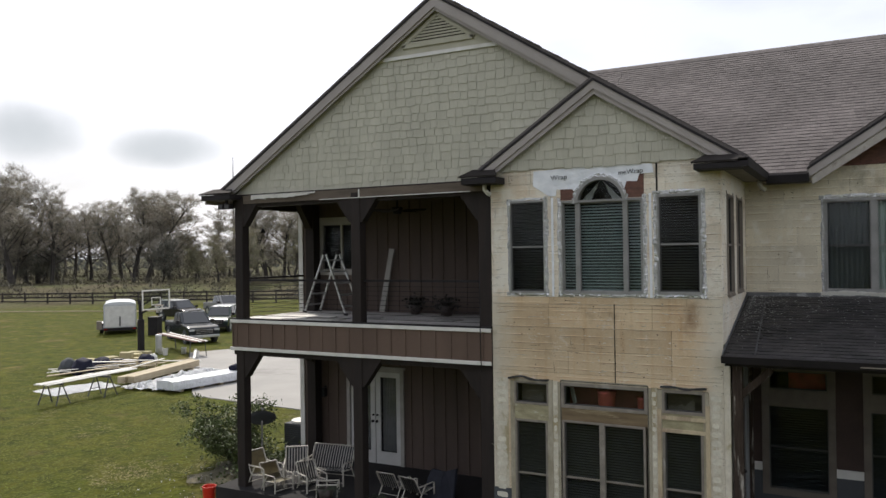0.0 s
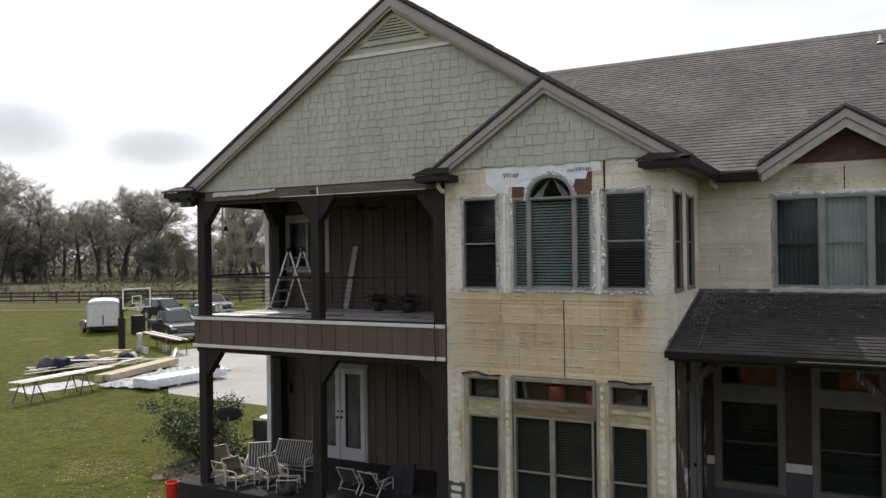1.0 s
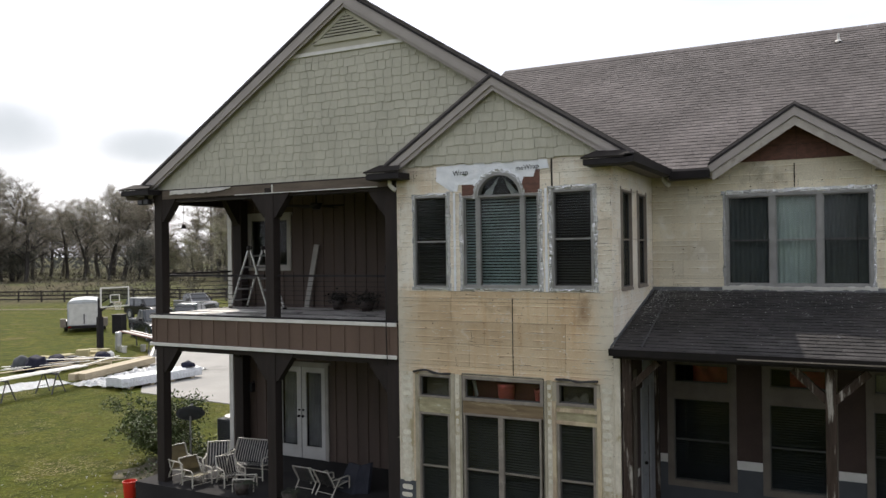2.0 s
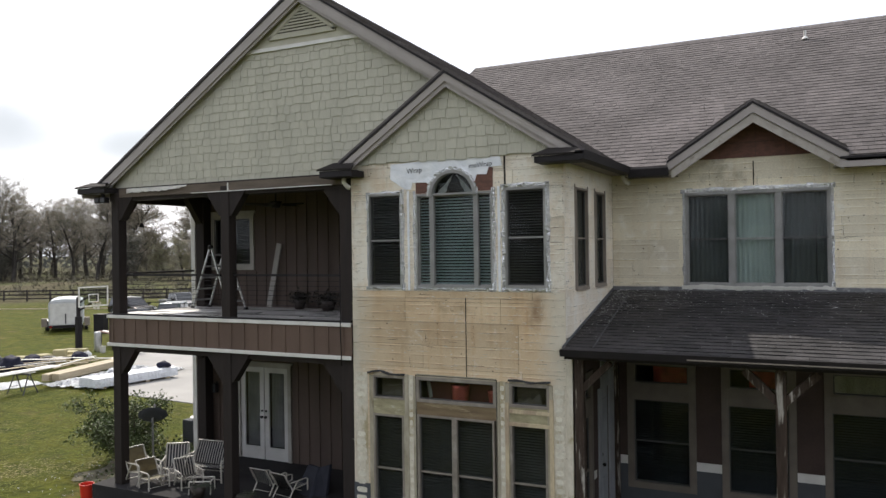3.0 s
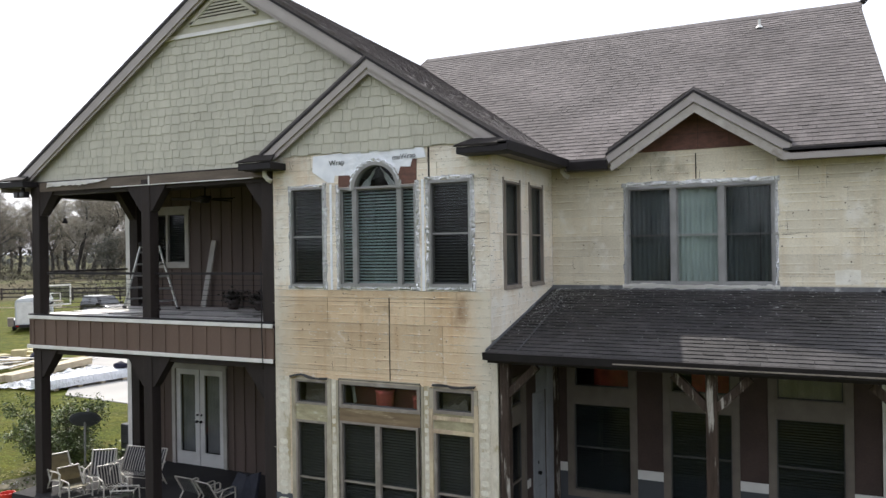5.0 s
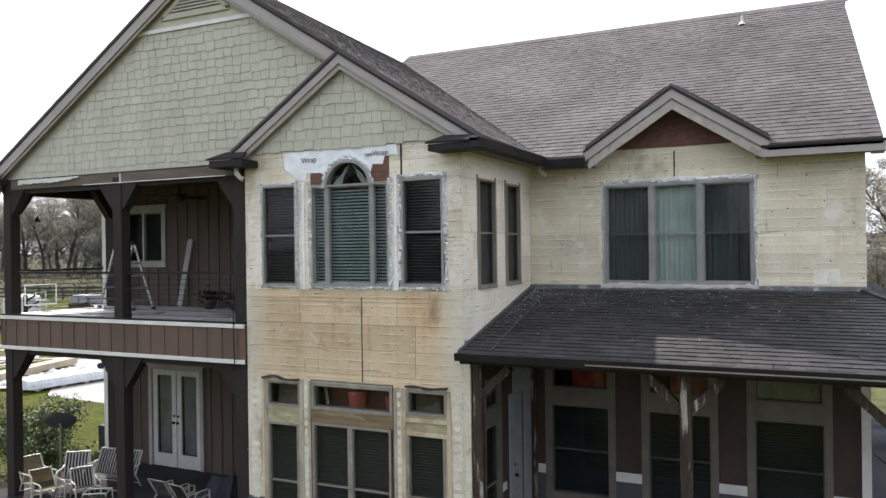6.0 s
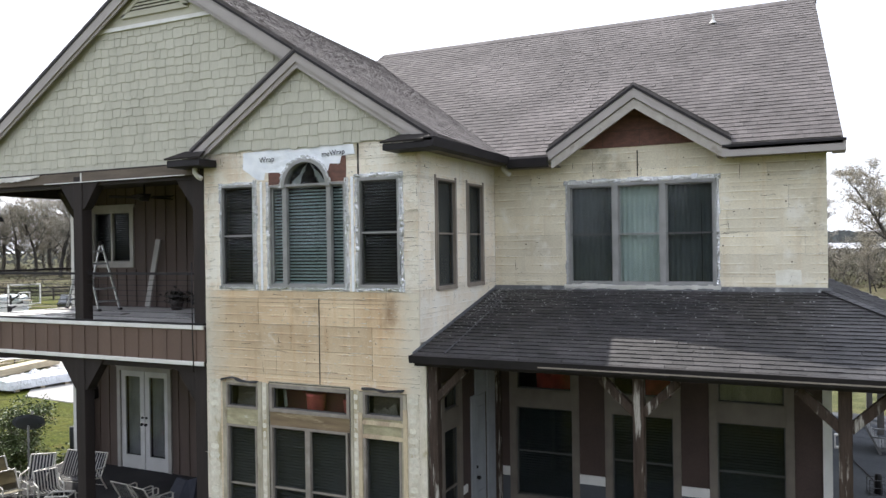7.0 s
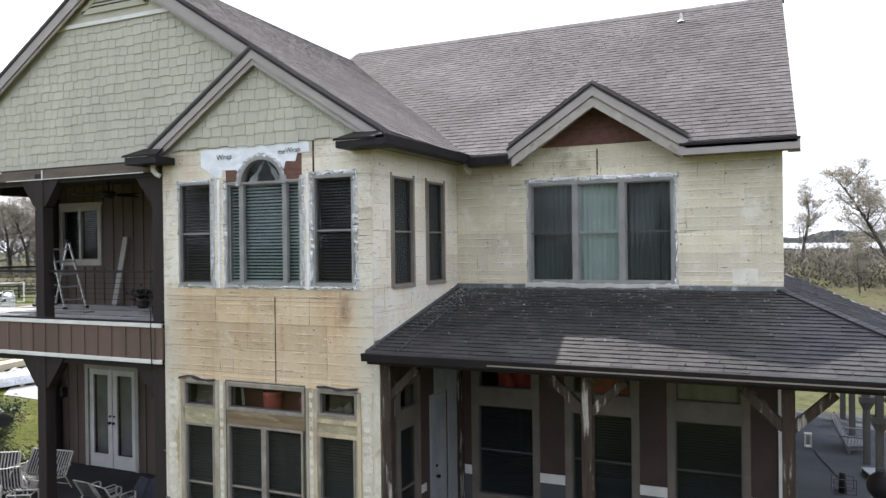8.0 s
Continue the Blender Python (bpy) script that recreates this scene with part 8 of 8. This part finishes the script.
for s in (-1, 1):
    part("tail_light", box(B(), -0.1, -0.08, s * 0.95 - 0.08, s * 0.95 + 0.08, 0.36, 0.46), M_REDLENS, trailer)
    part("fender", box(B(), 1.2, 2.8, s * 1.3 - 0.15, s * 1.3 + 0.15, 0.72, 0.78, 0.02), M_ALU, trailer)
    part("step_box", box(B(), 0.0, 0.5, s * 1.38 - 0.18, s * 1.38 + 0.18, 0.4, 1.0, 0.02), M_TAN, trailer)
    for x in (1.6, 2.4):
        wheel(trailer, x, s * 1.28, 0.36, 0.22)
bin_ = thing("waste_bin", "black wheeled waste bin standing on the lawn", "bin", (-38.2, 26.0, 0), 20)
part("body", prism(B(), [(-0.35, -0.35, 0.0), (0.35, -0.35, 0.0), (0.35, 0.35, 0.0), (-0.35, 0.35, 0.0)], (0, 0, 1.25)), M_BLACK, bin_)
part("lid", box(B(), -0.38, 0.4, -0.38, 0.38, 1.25, 1.32, 0.02), M_BLACK, bin_)

# ---- fence ----
M_FENCE = mat("black_fence", (0.03, 0.024, 0.02), (0.045, 0.036, 0.03), scale=3, rough=0.85)
fence = thing("fence", "dark three-rail board fence along the field", "fence")
fpts = [Vector((-118, 28, 0)), Vector((-84.4, 44.1, 0)), Vector((-52.0, 59.5, 0)), Vector((-15, 77, 0))]
post_me = None
for a, b in zip(fpts, fpts[1:]):
    n = int((b - a).length / 2.6)
    turn = math.atan2((b - a).y, (b - a).x)
    for k in range(n):
        p = a.lerp(b, k / n)
        if post_me is None:
            post_me = part("post", box(B(), -0.08, 0.08, -0.08, 0.08, -0.2, 1.5, 0.01), M_FENCE, fence, loc=p).data
        else:
            piece("post", post_me, fence, p, (0, 0, turn))
    for z in (0.45, 0.9, 1.35):
        part("rail", beam(B(), a + Vector((0, 0, z)), b + Vector((0, 0, z)), 0.05, 0.16), M_FENCE, fence)
hose = tagged(part("irrigation_pipe", tube(B(), [(-110, 22.0, 0.1), (-66.8, 38.7, 0.1), (-57, 42.6, 0.1), (-50, 46.5, 0.1)], 0.06, 6), M_LUMBER), "long pale pipe lying across the lawn", "pipe")

# ---- trees ----
M_BARK = mat("tree_bark", (0.06, 0.052, 0.046), (0.038, 0.033, 0.03), scale=2, fine=14, rough=0.95, bump=0.5, rnd=0.2)
M_TWIG = mat("grey_twigs", (0.36, 0.32, 0.255), (0.235, 0.21, 0.165), scale=0.3, rough=0.95, bump=0, rnd=0.25, island=0.55)
M_OLIVE = mat("olive_leaf", (0.21, 0.205, 0.125), (0.155, 0.15, 0.095), scale=0.3, rough=0.8, bump=0, rnd=0.25, island=0.4)
M_SAGE = mat("young_leaf", (0.34, 0.33, 0.17), (0.28, 0.275, 0.14), scale=0.3, rough=0.8, bump=0, rnd=0.2, island=0.4)
M_DARKLEAF = mat("evergreen_leaf", (0.11, 0.11, 0.085), (0.13, 0.125, 0.1), scale=0.3, rough=0.8, bump=0, rnd=0.2, island=0.4)


def tree(label, h, spread, seed, leaf, leaves, size, twigs=1600, first=0.3, droop=0.0):
    """A tapered trunk with limbs that fork twice; fine twigs and leaves along the branches make the crown."""
    rng = random.Random(seed)
    t = thing("tree", label, "tree", group="trees")
    wood, ends = B(), []

    def limb(p, d, l, r, depth):
        pts, q, dd = [p], p, d.copy()
        n = 5 if depth < 1 else 4
        for i in range(n):
            dd = (dd + Vector((rng.gauss(0, 0.13), rng.gauss(0, 0.13), rng.gauss(0.05, 0.1) - droop * depth * 0.06))).normalized()
            q = q + dd * l / n
            pts.append(q)
        tube(wood, pts, r, 6 if depth < 1 else 4, r * 0.3)
        if depth:
            for i in range(2 if depth == 1 else 1, n):
                for f in (0.0, 0.33, 0.66, 1.0):
                    ends.append((pts[i].lerp(pts[i + 1], f), dd))
        if depth >= 3:
            return
        for k in range((20, 6, 4)[depth]):
            f = first + (1 - first) * (k + rng.random()) / 20 if depth == 0 else rng.uniform(0.25, 1.0)
            i = min(n - 1, int(f * n))
            base_p = pts[i].lerp(pts[i + 1], f * n - i)
            a = rng.uniform(0, 6.28)
            up = rng.uniform(0.4, 1.35) if depth == 0 else rng.uniform(-0.2, 0.7)
            nd = (dd * (0.4 if depth else 0.3) + Vector((math.cos(a), math.sin(a), up)) * spread).normalized()
            ll = h * rng.uniform(0.28, 0.46) * (1.05 - 0.5 * f) * spread if depth == 0 else l * rng.uniform(0.35, 0.55)
            limb(base_p, nd, ll, max(0.012, r * (1 - 0.6 * f) * rng.uniform(0.32, 0.45)), depth + 1)
    limb(Vector((0, 0, -0.3)), Vector((rng.gauss(0, 0.05), rng.gauss(0, 0.05), 1)), h * 0.86, h * 0.018 + 0.06, 0)
    part("trunk", wood, M_BARK, t)
    bm = B()
    for _ in range(twigs):
        e, dd = rng.choice(ends)
        p = e + Vector((rng.gauss(0, 0.12), rng.gauss(0, 0.12), rng.gauss(0, 0.12)))
        d = (dd * 0.6 + Vector((rng.gauss(0, 0.7), rng.gauss(0, 0.7), rng.gauss(0.25 - droop, 0.6)))).normalized() * rng.uniform(0.4, 1.3)
        s = d.cross(Vector((rng.gauss(0, 1), rng.gauss(0, 1), rng.gauss(0, 1)))).normalized() * 0.02
        bm.faces.new([bm.verts.new(p - s), bm.verts.new(p + s), bm.verts.new(p + d)])
    part("twig_mass", bm, M_TWIG, t, kind="stuff")
    if leaves:
        bm = B()
        leaf_cloud(bm, leaves, rng, lambda: rng.choice(ends)[0] + Vector((rng.gauss(0, 0.4), rng.gauss(0, 0.4), rng.gauss(0, 0.34) - droop * rng.random())), size)
        part("crown", bm, leaf, t)
    return t


kinds = [
    tree("tall bare tree with fine grey twigs", 17, 1.0, 1, M_OLIVE, 1500, 0.12, 6500, 0.25),
    tree("tall tree with sparse young olive leaves", 15, 1.0, 2, M_OLIVE, 3200, 0.15, 5000, 0.22),
    tree("broad bare oak draped with grey moss", 14, 1.1, 3, M_TWIG, 2200, 0.16, 7500, 0.2, 0.3),
    tree("tree in pale fresh spring leaf", 12, 0.9, 4, M_SAGE, 5200, 0.17, 4500, 0.1),
    tree("dark dense evergreen tree", 9, 1.0, 5, M_DARKLEAF, 6000, 0.22, 2500, 0.1, 0.5),
]
EYE0, FWD, RGT = Vector((5.98, -13.12, 0)), Vector((-0.47, 0.882, 0)), Vector((0.882, 0.47, 0))
slots = [(0, 45, 132, 1.1), (4, 50, 126, 0.9), (0, 100, 138, 0.8), (1, 130, 150, 0.9), (0, 160, 140, 0.8), (2, 22, 124, 0.8), (4, 72, 126, 0.75), (1, 215, 145, 1.05), (0, 240, 150, 1.0), (2, 258, 128, 1.15), (4, 285, 122, 0.8),
         (1, 300, 132, 1.05), (3, 330, 140, 0.55), (3, 352, 128, 0.5), (3, 385, 120, 0.6), (0, 396, 150, 0.75), (1, 425, 128, 0.85), (3, 440, 118, 0.8), (0, 470, 130, 0.95), (1, 500, 126, 0.85), (3, 520, 122, 0.8), (1, 545, 130, 0.9),
         (0, 10, 150, 1.1), (1, -30, 140, 1.1), (2, -70, 130, 1.1), (0, -120, 140, 1.2), (1, 20, 168, 0.80), (2, 75, 160, 0.80), (1, 112, 170, 0.85), (0, 150, 166, 0.80), (1, 196, 172, 0.85), (2, 232, 160, 0.75), (1, 268, 170, 0.85), (1, 300, 160, 0.60), (3, 318, 150, 0.60), (1, 440, 158, 0.75), (2, 480, 150, 0.70), (1, 528, 160, 0.75), (4, 362, 150, 0.6), (1, 455, 160, 1.0), (3, 590, 130, 0.9), (1, 640, 140, 0.9), (0, 700, 150, 0.9),
         (2, 300, 146, 0.65), (1, 345, 136, 0.55), (1, 405, 140, 0.5), (2, 432, 150, 0.6), (2, 470, 148, 0.65), (1, 512, 144, 0.65), (0, 90, 125, 0.85), (0, 18, 120, 1.05), (0, 66, 128, 1.0), (1, 190, 130, 0.8), (2, -10, 126, 1.0), (0, 235, 126, 0.85)]
used = set()
rng = random.Random(6)
for k, px, depth, sc in slots:
    q = EYE0 + FWD * depth + RGT * ((px - 784) / 1375 * depth)
    sc *= 1.1
    m = pose(q.x, q.y, ground_z(q.x, q.y), 0, 0, rng.uniform(0, 360)) @ Matrix.Diagonal((sc * 1.08, sc * 1.08, sc * 0.86, 1))
    if k not in used:
        used.add(k)
        kinds[k].matrix_world = m
    else:
        ob = copy_thing(kinds[k], m)
        ob.matrix_basis = m
# trees past the right porch; unseen ones round the plot, added to darken window reflections
for k, x, y, sc in ((2, 18.0, 76, 1.0), (0, 14.7, 81, 0.3), (2, 15.4, 84, 0.26), (1, 12.6, 92, 0.25), (0, 11.2, 96, 0.24), (2, 18.5, 98, 0.36), (0, 20.5, 92, 0.34), (1, 16.5, 112, 0.32), (0, 22, 120, 0.45), (2, 26, 108, 0.5), (1, 34, 96, 0.6), (1, 44, 70, 0.8), (2, 60, 50, 0.9),
                    (1, 55, 20, 1), (0, 60, 0, 1), (1, 58, -22, 1), (2, 48, -40, 1), (1, 36, -50, 1), (0, 26, -56, 1.1), (4, 18, -48, 1.2), (1, 10, -55, 1.1), (4, 2, -50, 1.2), (1, -6, -56, 1.1), (2, -14, -52, 1.1), (4, -22, -50, 1.3),
                    (1, -32, -54, 1.1), (0, -44, -50, 1.1), (4, -54, -44, 1.2), (1, -66, -36, 1.1), (2, -80, -20, 1.1), (1, -92, -4, 1.1), (0, -104, 12, 1.2)):
    m = pose(x, y, ground_z(x, y), 0, 0, rng.uniform(0, 360)) @ Matrix.Diagonal((sc, sc, sc, 1))
    ob = copy_thing(kinds[k], m)
    ob.matrix_basis = m
m = pose(8.9, 119, ground_z(8.9, 119), 0, 0, 40) @ Matrix.Diagonal((0.8, 0.8, 0.72, 1))
slim = copy_thing(kinds[0], m)
slim.matrix_basis = m

# brush behind the fence and far woods, uncountable
M_BRUSH = mat("dry_brush", (0.115, 0.1, 0.072), (0.075, 0.07, 0.048), scale=0.2, rough=0.95, bump=0, island=0.45)
rng = random.Random(9)
bm = B()


def clump(bm, x, y, h, n):
    z = ground_z(x, y)
    for _ in range(n):
        p = Vector((x + rng.gauss(0, h * 0.5), y + rng.gauss(0, h * 0.5), z + abs(rng.gauss(0, h * 0.42))))
        d = Vector((rng.gauss(0, 0.5), rng.gauss(0, 0.5), rng.uniform(0.2, 1))).normalized() * h * rng.uniform(0.15, 0.4)
        s = Vector((rng.gauss(0, 1), rng.gauss(0, 1), 0)).normalized() * h * 0.07
        bm.faces.new([bm.verts.new(p - s), bm.verts.new(p + s), bm.verts.new(p + d)])


M_FARWOOD = mat("hazy_far_wood", (0.125, 0.132, 0.128), (0.09, 0.096, 0.09), scale=0.05, rough=0.95, bump=0, island=0.35)
M_THICKET = mat("bare_thicket", (0.17, 0.15, 0.12), (0.105, 0.095, 0.07), scale=0.2, rough=0.95, bump=0, island=0.5)
thick_v, thick_f = [], []


def thicket(x, y, h):
    """A bare bush: thin upright stems with fine side twigs."""
    z = ground_z(x, y)
    for _ in range(95):
        p = Vector((x + rng.gauss(0, h * 0.42), y + rng.gauss(0, h * 0.42), z + h * 0.9 * rng.random() ** 1.3))
        d = Vector((rng.gauss(0, 0.5), rng.gauss(0, 0.5), rng.uniform(0.1, 1))).normalized() * rng.uniform(0.35, 1.1)
        w = Vector((rng.gauss(0, 1), rng.gauss(0, 1), 0)).normalized() * rng.uniform(0.015, 0.05)
        k = len(thick_v)
        thick_v.extend((p - w, p + w, p + d))
        thick_f.append((k, k + 1, k + 2))


for _ in range(1500):
    px, depth = rng.uniform(-150, 760), 97 + 75 * rng.random() ** 2.2
    q = EYE0 + FWD * depth + RGT * ((px - 784) / 1375 * depth)
    clump(bm, q.x, q.y, rng.uniform(0.25, 0.7) + (1.0 if rng.random() < 0.14 else 0.0), 26)
for _ in range(260):
    px, depth = rng.uniform(-150, 760), 128 + 46 * rng.random()
    q = EYE0 + FWD * depth + RGT * ((px - 784) / 1375 * depth)
    thicket(q.x, q.y, rng.uniform(2.2, 5.2))
for _ in range(800):
    y = 88 + 120 * rng.random() ** 1.4
    clump(bm, rng.uniform(4, 16 + y * 0.2), y, rng.uniform(0.5, 1.5) + (1.2 if rng.random() < 0.25 else 0.0), 24)
for _ in range(330):
    y = 90 + 130 * rng.random() ** 1.3
    thicket(rng.uniform(4, 16 + y * 0.2), y, rng.uniform(2.0, 4.8))
for _ in range(110):
    clump(bm, rng.uniform(8, 34), rng.uniform(40, 88), rng.uniform(0.2, 0.6), 20)
tagged(raw("thicket", thick_v, thick_f, M_THICKET), "bare grey-brown thicket under the trees", "thicket", kind="stuff")
tagged(part("brush", bm, M_BRUSH), "dry tangled brush along the fence and field edge", "brush", kind="stuff")
vs, fs = [], []
for k in range(90000):
    a, r = rng.uniform(0, math.tau) if k % 10 < 4 else rng.uniform(1.4, 1.72), rng.uniform(255, 330)
    x, y = 6 + r * math.cos(a), -13 + r * math.sin(a)
    z = ground_z(x, y) + rng.random() * (5.6 + 0.8 * math.sin(a * 9) + 0.9 * math.sin(a * 31) + 0.8 * math.sin(a * 83))
    s = rng.uniform(0.2, 0.55)
    i = len(vs)
    for q in range(5):
        vs.append((x + s * math.cos(q * 1.257 + a) * math.sin(-a), y + s * math.cos(q * 1.257 + a) * math.cos(a), z + s * 0.8 * math.sin(q * 1.257 + a)))
    fs.append((i, i + 1, i + 2, i + 3, i + 4))
tagged(raw("far_woods", vs, fs, M_FARWOOD), "distant belt of mixed woods round the fields", "woods", kind="stuff")
barn = thing("greenhouse", "long low white greenhouse far across the field", "greenhouse", (30, 236, 1.2))
part("wall", box(B(), -70, 90, 0, 14, 0, 2.1), M_TAN, barn)
part("roof", prism(B(), [(-71, -0.6, 2.1), (-71, 14.6, 2.1), (-71, 7, 3.8)], (162, 0, 0)), M_WRAP, barn)
for k in range(20):
    part("window", box(B(), -66 + k * 8, -61 + k * 8, -0.05, 0.0, 0.9, 1.8), M_WRAP, barn)
mast = thing("radio_mast", "two thin steel masts beyond the field", "mast", (-93, 92.5, 1.4))
part("mast_pole", tube(B(), [(0, 0, 0), (0, 0, 16), (0, 0, 22)], 0.2, 8, 0.05), M_STEEL, mast)
part("mast_pole", tube(B(), [(0.9, 0.6, 0), (0.9, 0.6, 14)], 0.18, 8, 0.1), M_STEEL, mast)
part("cross_arm", beam(B(), (-0.6, -0.4, 13), (1.2, 0.8, 13), 0.3, 0.5), M_STEEL, mast)

# ---- right porch ----
M_BENCH = mat("grey_bench_timber", (0.17, 0.172, 0.172), (0.12, 0.122, 0.122), scale=8, fine=40, rough=0.85, bump=0.3, stretch=(2, 0.3, 2), rnd=0.12)
grill = thing("kettle_grill", "black kettle grill on the side porch", "grill", (10.95, 5.5, FLOOR))
bm = B()
bmesh.ops.create_uvsphere(bm, u_segments=20, v_segments=12, radius=0.245, matrix=Matrix.Translation((0, 0, 0.72)))
part("bowl", bm, M_BLACK, grill, smooth=True)
part("lid_handle", box(B(), -0.05, 0.05, -0.02, 0.02, 0.96, 1.03), M_STEEL, grill)
for k in range(3):
    a = k * math.tau / 3
    part("leg", tube(B(), [(0.3 * math.cos(a), 0.3 * math.sin(a), 0), (0.2 * math.cos(a), 0.2 * math.sin(a), 0.55)], 0.013, 6), M_STEEL, grill)
bench = thing("slatted_bench", "weathered grey slatted garden bench with a reclined back", "bench", (10.86, 10.98, FLOOR), -4)
for k in range(7):
    part("seat_slat", box(B(), -0.2 + k * 0.068, -0.15 + k * 0.068, -0.5, 0.5, 0.15 + 0.012 * k, 0.172 + 0.012 * k), M_BENCH, bench)
for k in range(9):
    f = k / 8
    part("back_slat", beam(B(), (-0.21 - 0.3 * f, -0.5, 0.15 + 0.58 * f), (-0.21 - 0.3 * f, 0.5, 0.15 + 0.58 * f), 0.022, 0.046, (-0.46, 0, 0.89)), M_BENCH, bench)
for y in (-0.47, 0.47):
    part("back_post", beam(B(), (-0.16, y, 0.0), (-0.53, y, 0.76), 0.05, 0.05, (0, 1, 0)), M_BENCH, bench)
    part("front_leg", box(B(), 0.22, 0.28, y - 0.03, y + 0.03, 0, 0.4), M_BENCH, bench)
    part("arm", box(B(), -0.34, 0.3, y - 0.035, y + 0.035, 0.38, 0.41), M_BENCH, bench)
    part("side_rail", beam(B(), (-0.2, y, 0.1), (0.26, y, 0.17), 0.04, 0.07), M_BENCH, bench)
lan = thing("floor_lantern", "white framed floor lantern", "lantern", (9.79, 10.85, FLOOR))
for x, y in ((-0.065, -0.065), (0.065, -0.065), (-0.065, 0.065), (0.065, 0.065)):
    part("upright", box(B(), x - 0.014, x + 0.014, y - 0.014, y + 0.014, 0.03, 0.3), M_WHITE, lan)
part("base", box(B(), -0.085, 0.085, -0.085, 0.085, 0, 0.03), M_WHITE, lan)
part("cap", box(B(), -0.085, 0.085, -0.085, 0.085, 0.3, 0.33), M_WHITE, lan)
step = thing("low_step", "pale low wooden step on the porch floor", "step", (11.04, 8.66, FLOOR), 14)
part("tread", box(B(), -0.15, 0.15, -0.34, 0.34, 0.09, 0.12, 0.006), M_DOORGREY, step)
for y in (-0.3, 0.3):
    part("block", box(B(), -0.13, 0.13, y - 0.04, y + 0.04, 0, 0.09), M_POSTG, step)
cart = thing("wire_basket", "small wire basket holding a dark canister", "basket", (10.42, 7.3, FLOOR), 8)
for x in (-0.2, 0.0, 0.2):
    for y in (-0.14, 0.14):
        part("upright", tube(B(), [(x, y, 0), (x, y, 0.3)], 0.008, 6), M_STEEL, cart)
for z in (0.015, 0.15, 0.3):
    part("wire_hoop", tube(B(), [(-0.2, -0.14, z), (0.2, -0.14, z), (0.2, 0.14, z), (-0.2, 0.14, z), (-0.2, -0.14, z)], 0.007, 6), M_STEEL, cart)
part("canister", tube(B(), [(-0.02, 0, 0.01), (-0.02, 0, 0.36), (-0.02, 0, 0.4)], 0.075, 14, 0.05), M_BLACK, cart, smooth=True)
hose = tube(B(), [(9.93, 10.5, FLOOR + 0.012), (10.0, 10.0, FLOOR + 0.012), (10.2, 9.1, FLOOR + 0.012), (10.4, 8.1, FLOOR + 0.012), (10.41, 7.6, FLOOR + 0.012)], 0.012, 6)
tagged(part("hose", hose, M_BLACK), "thin dark hose lying across the porch floor", "hose")
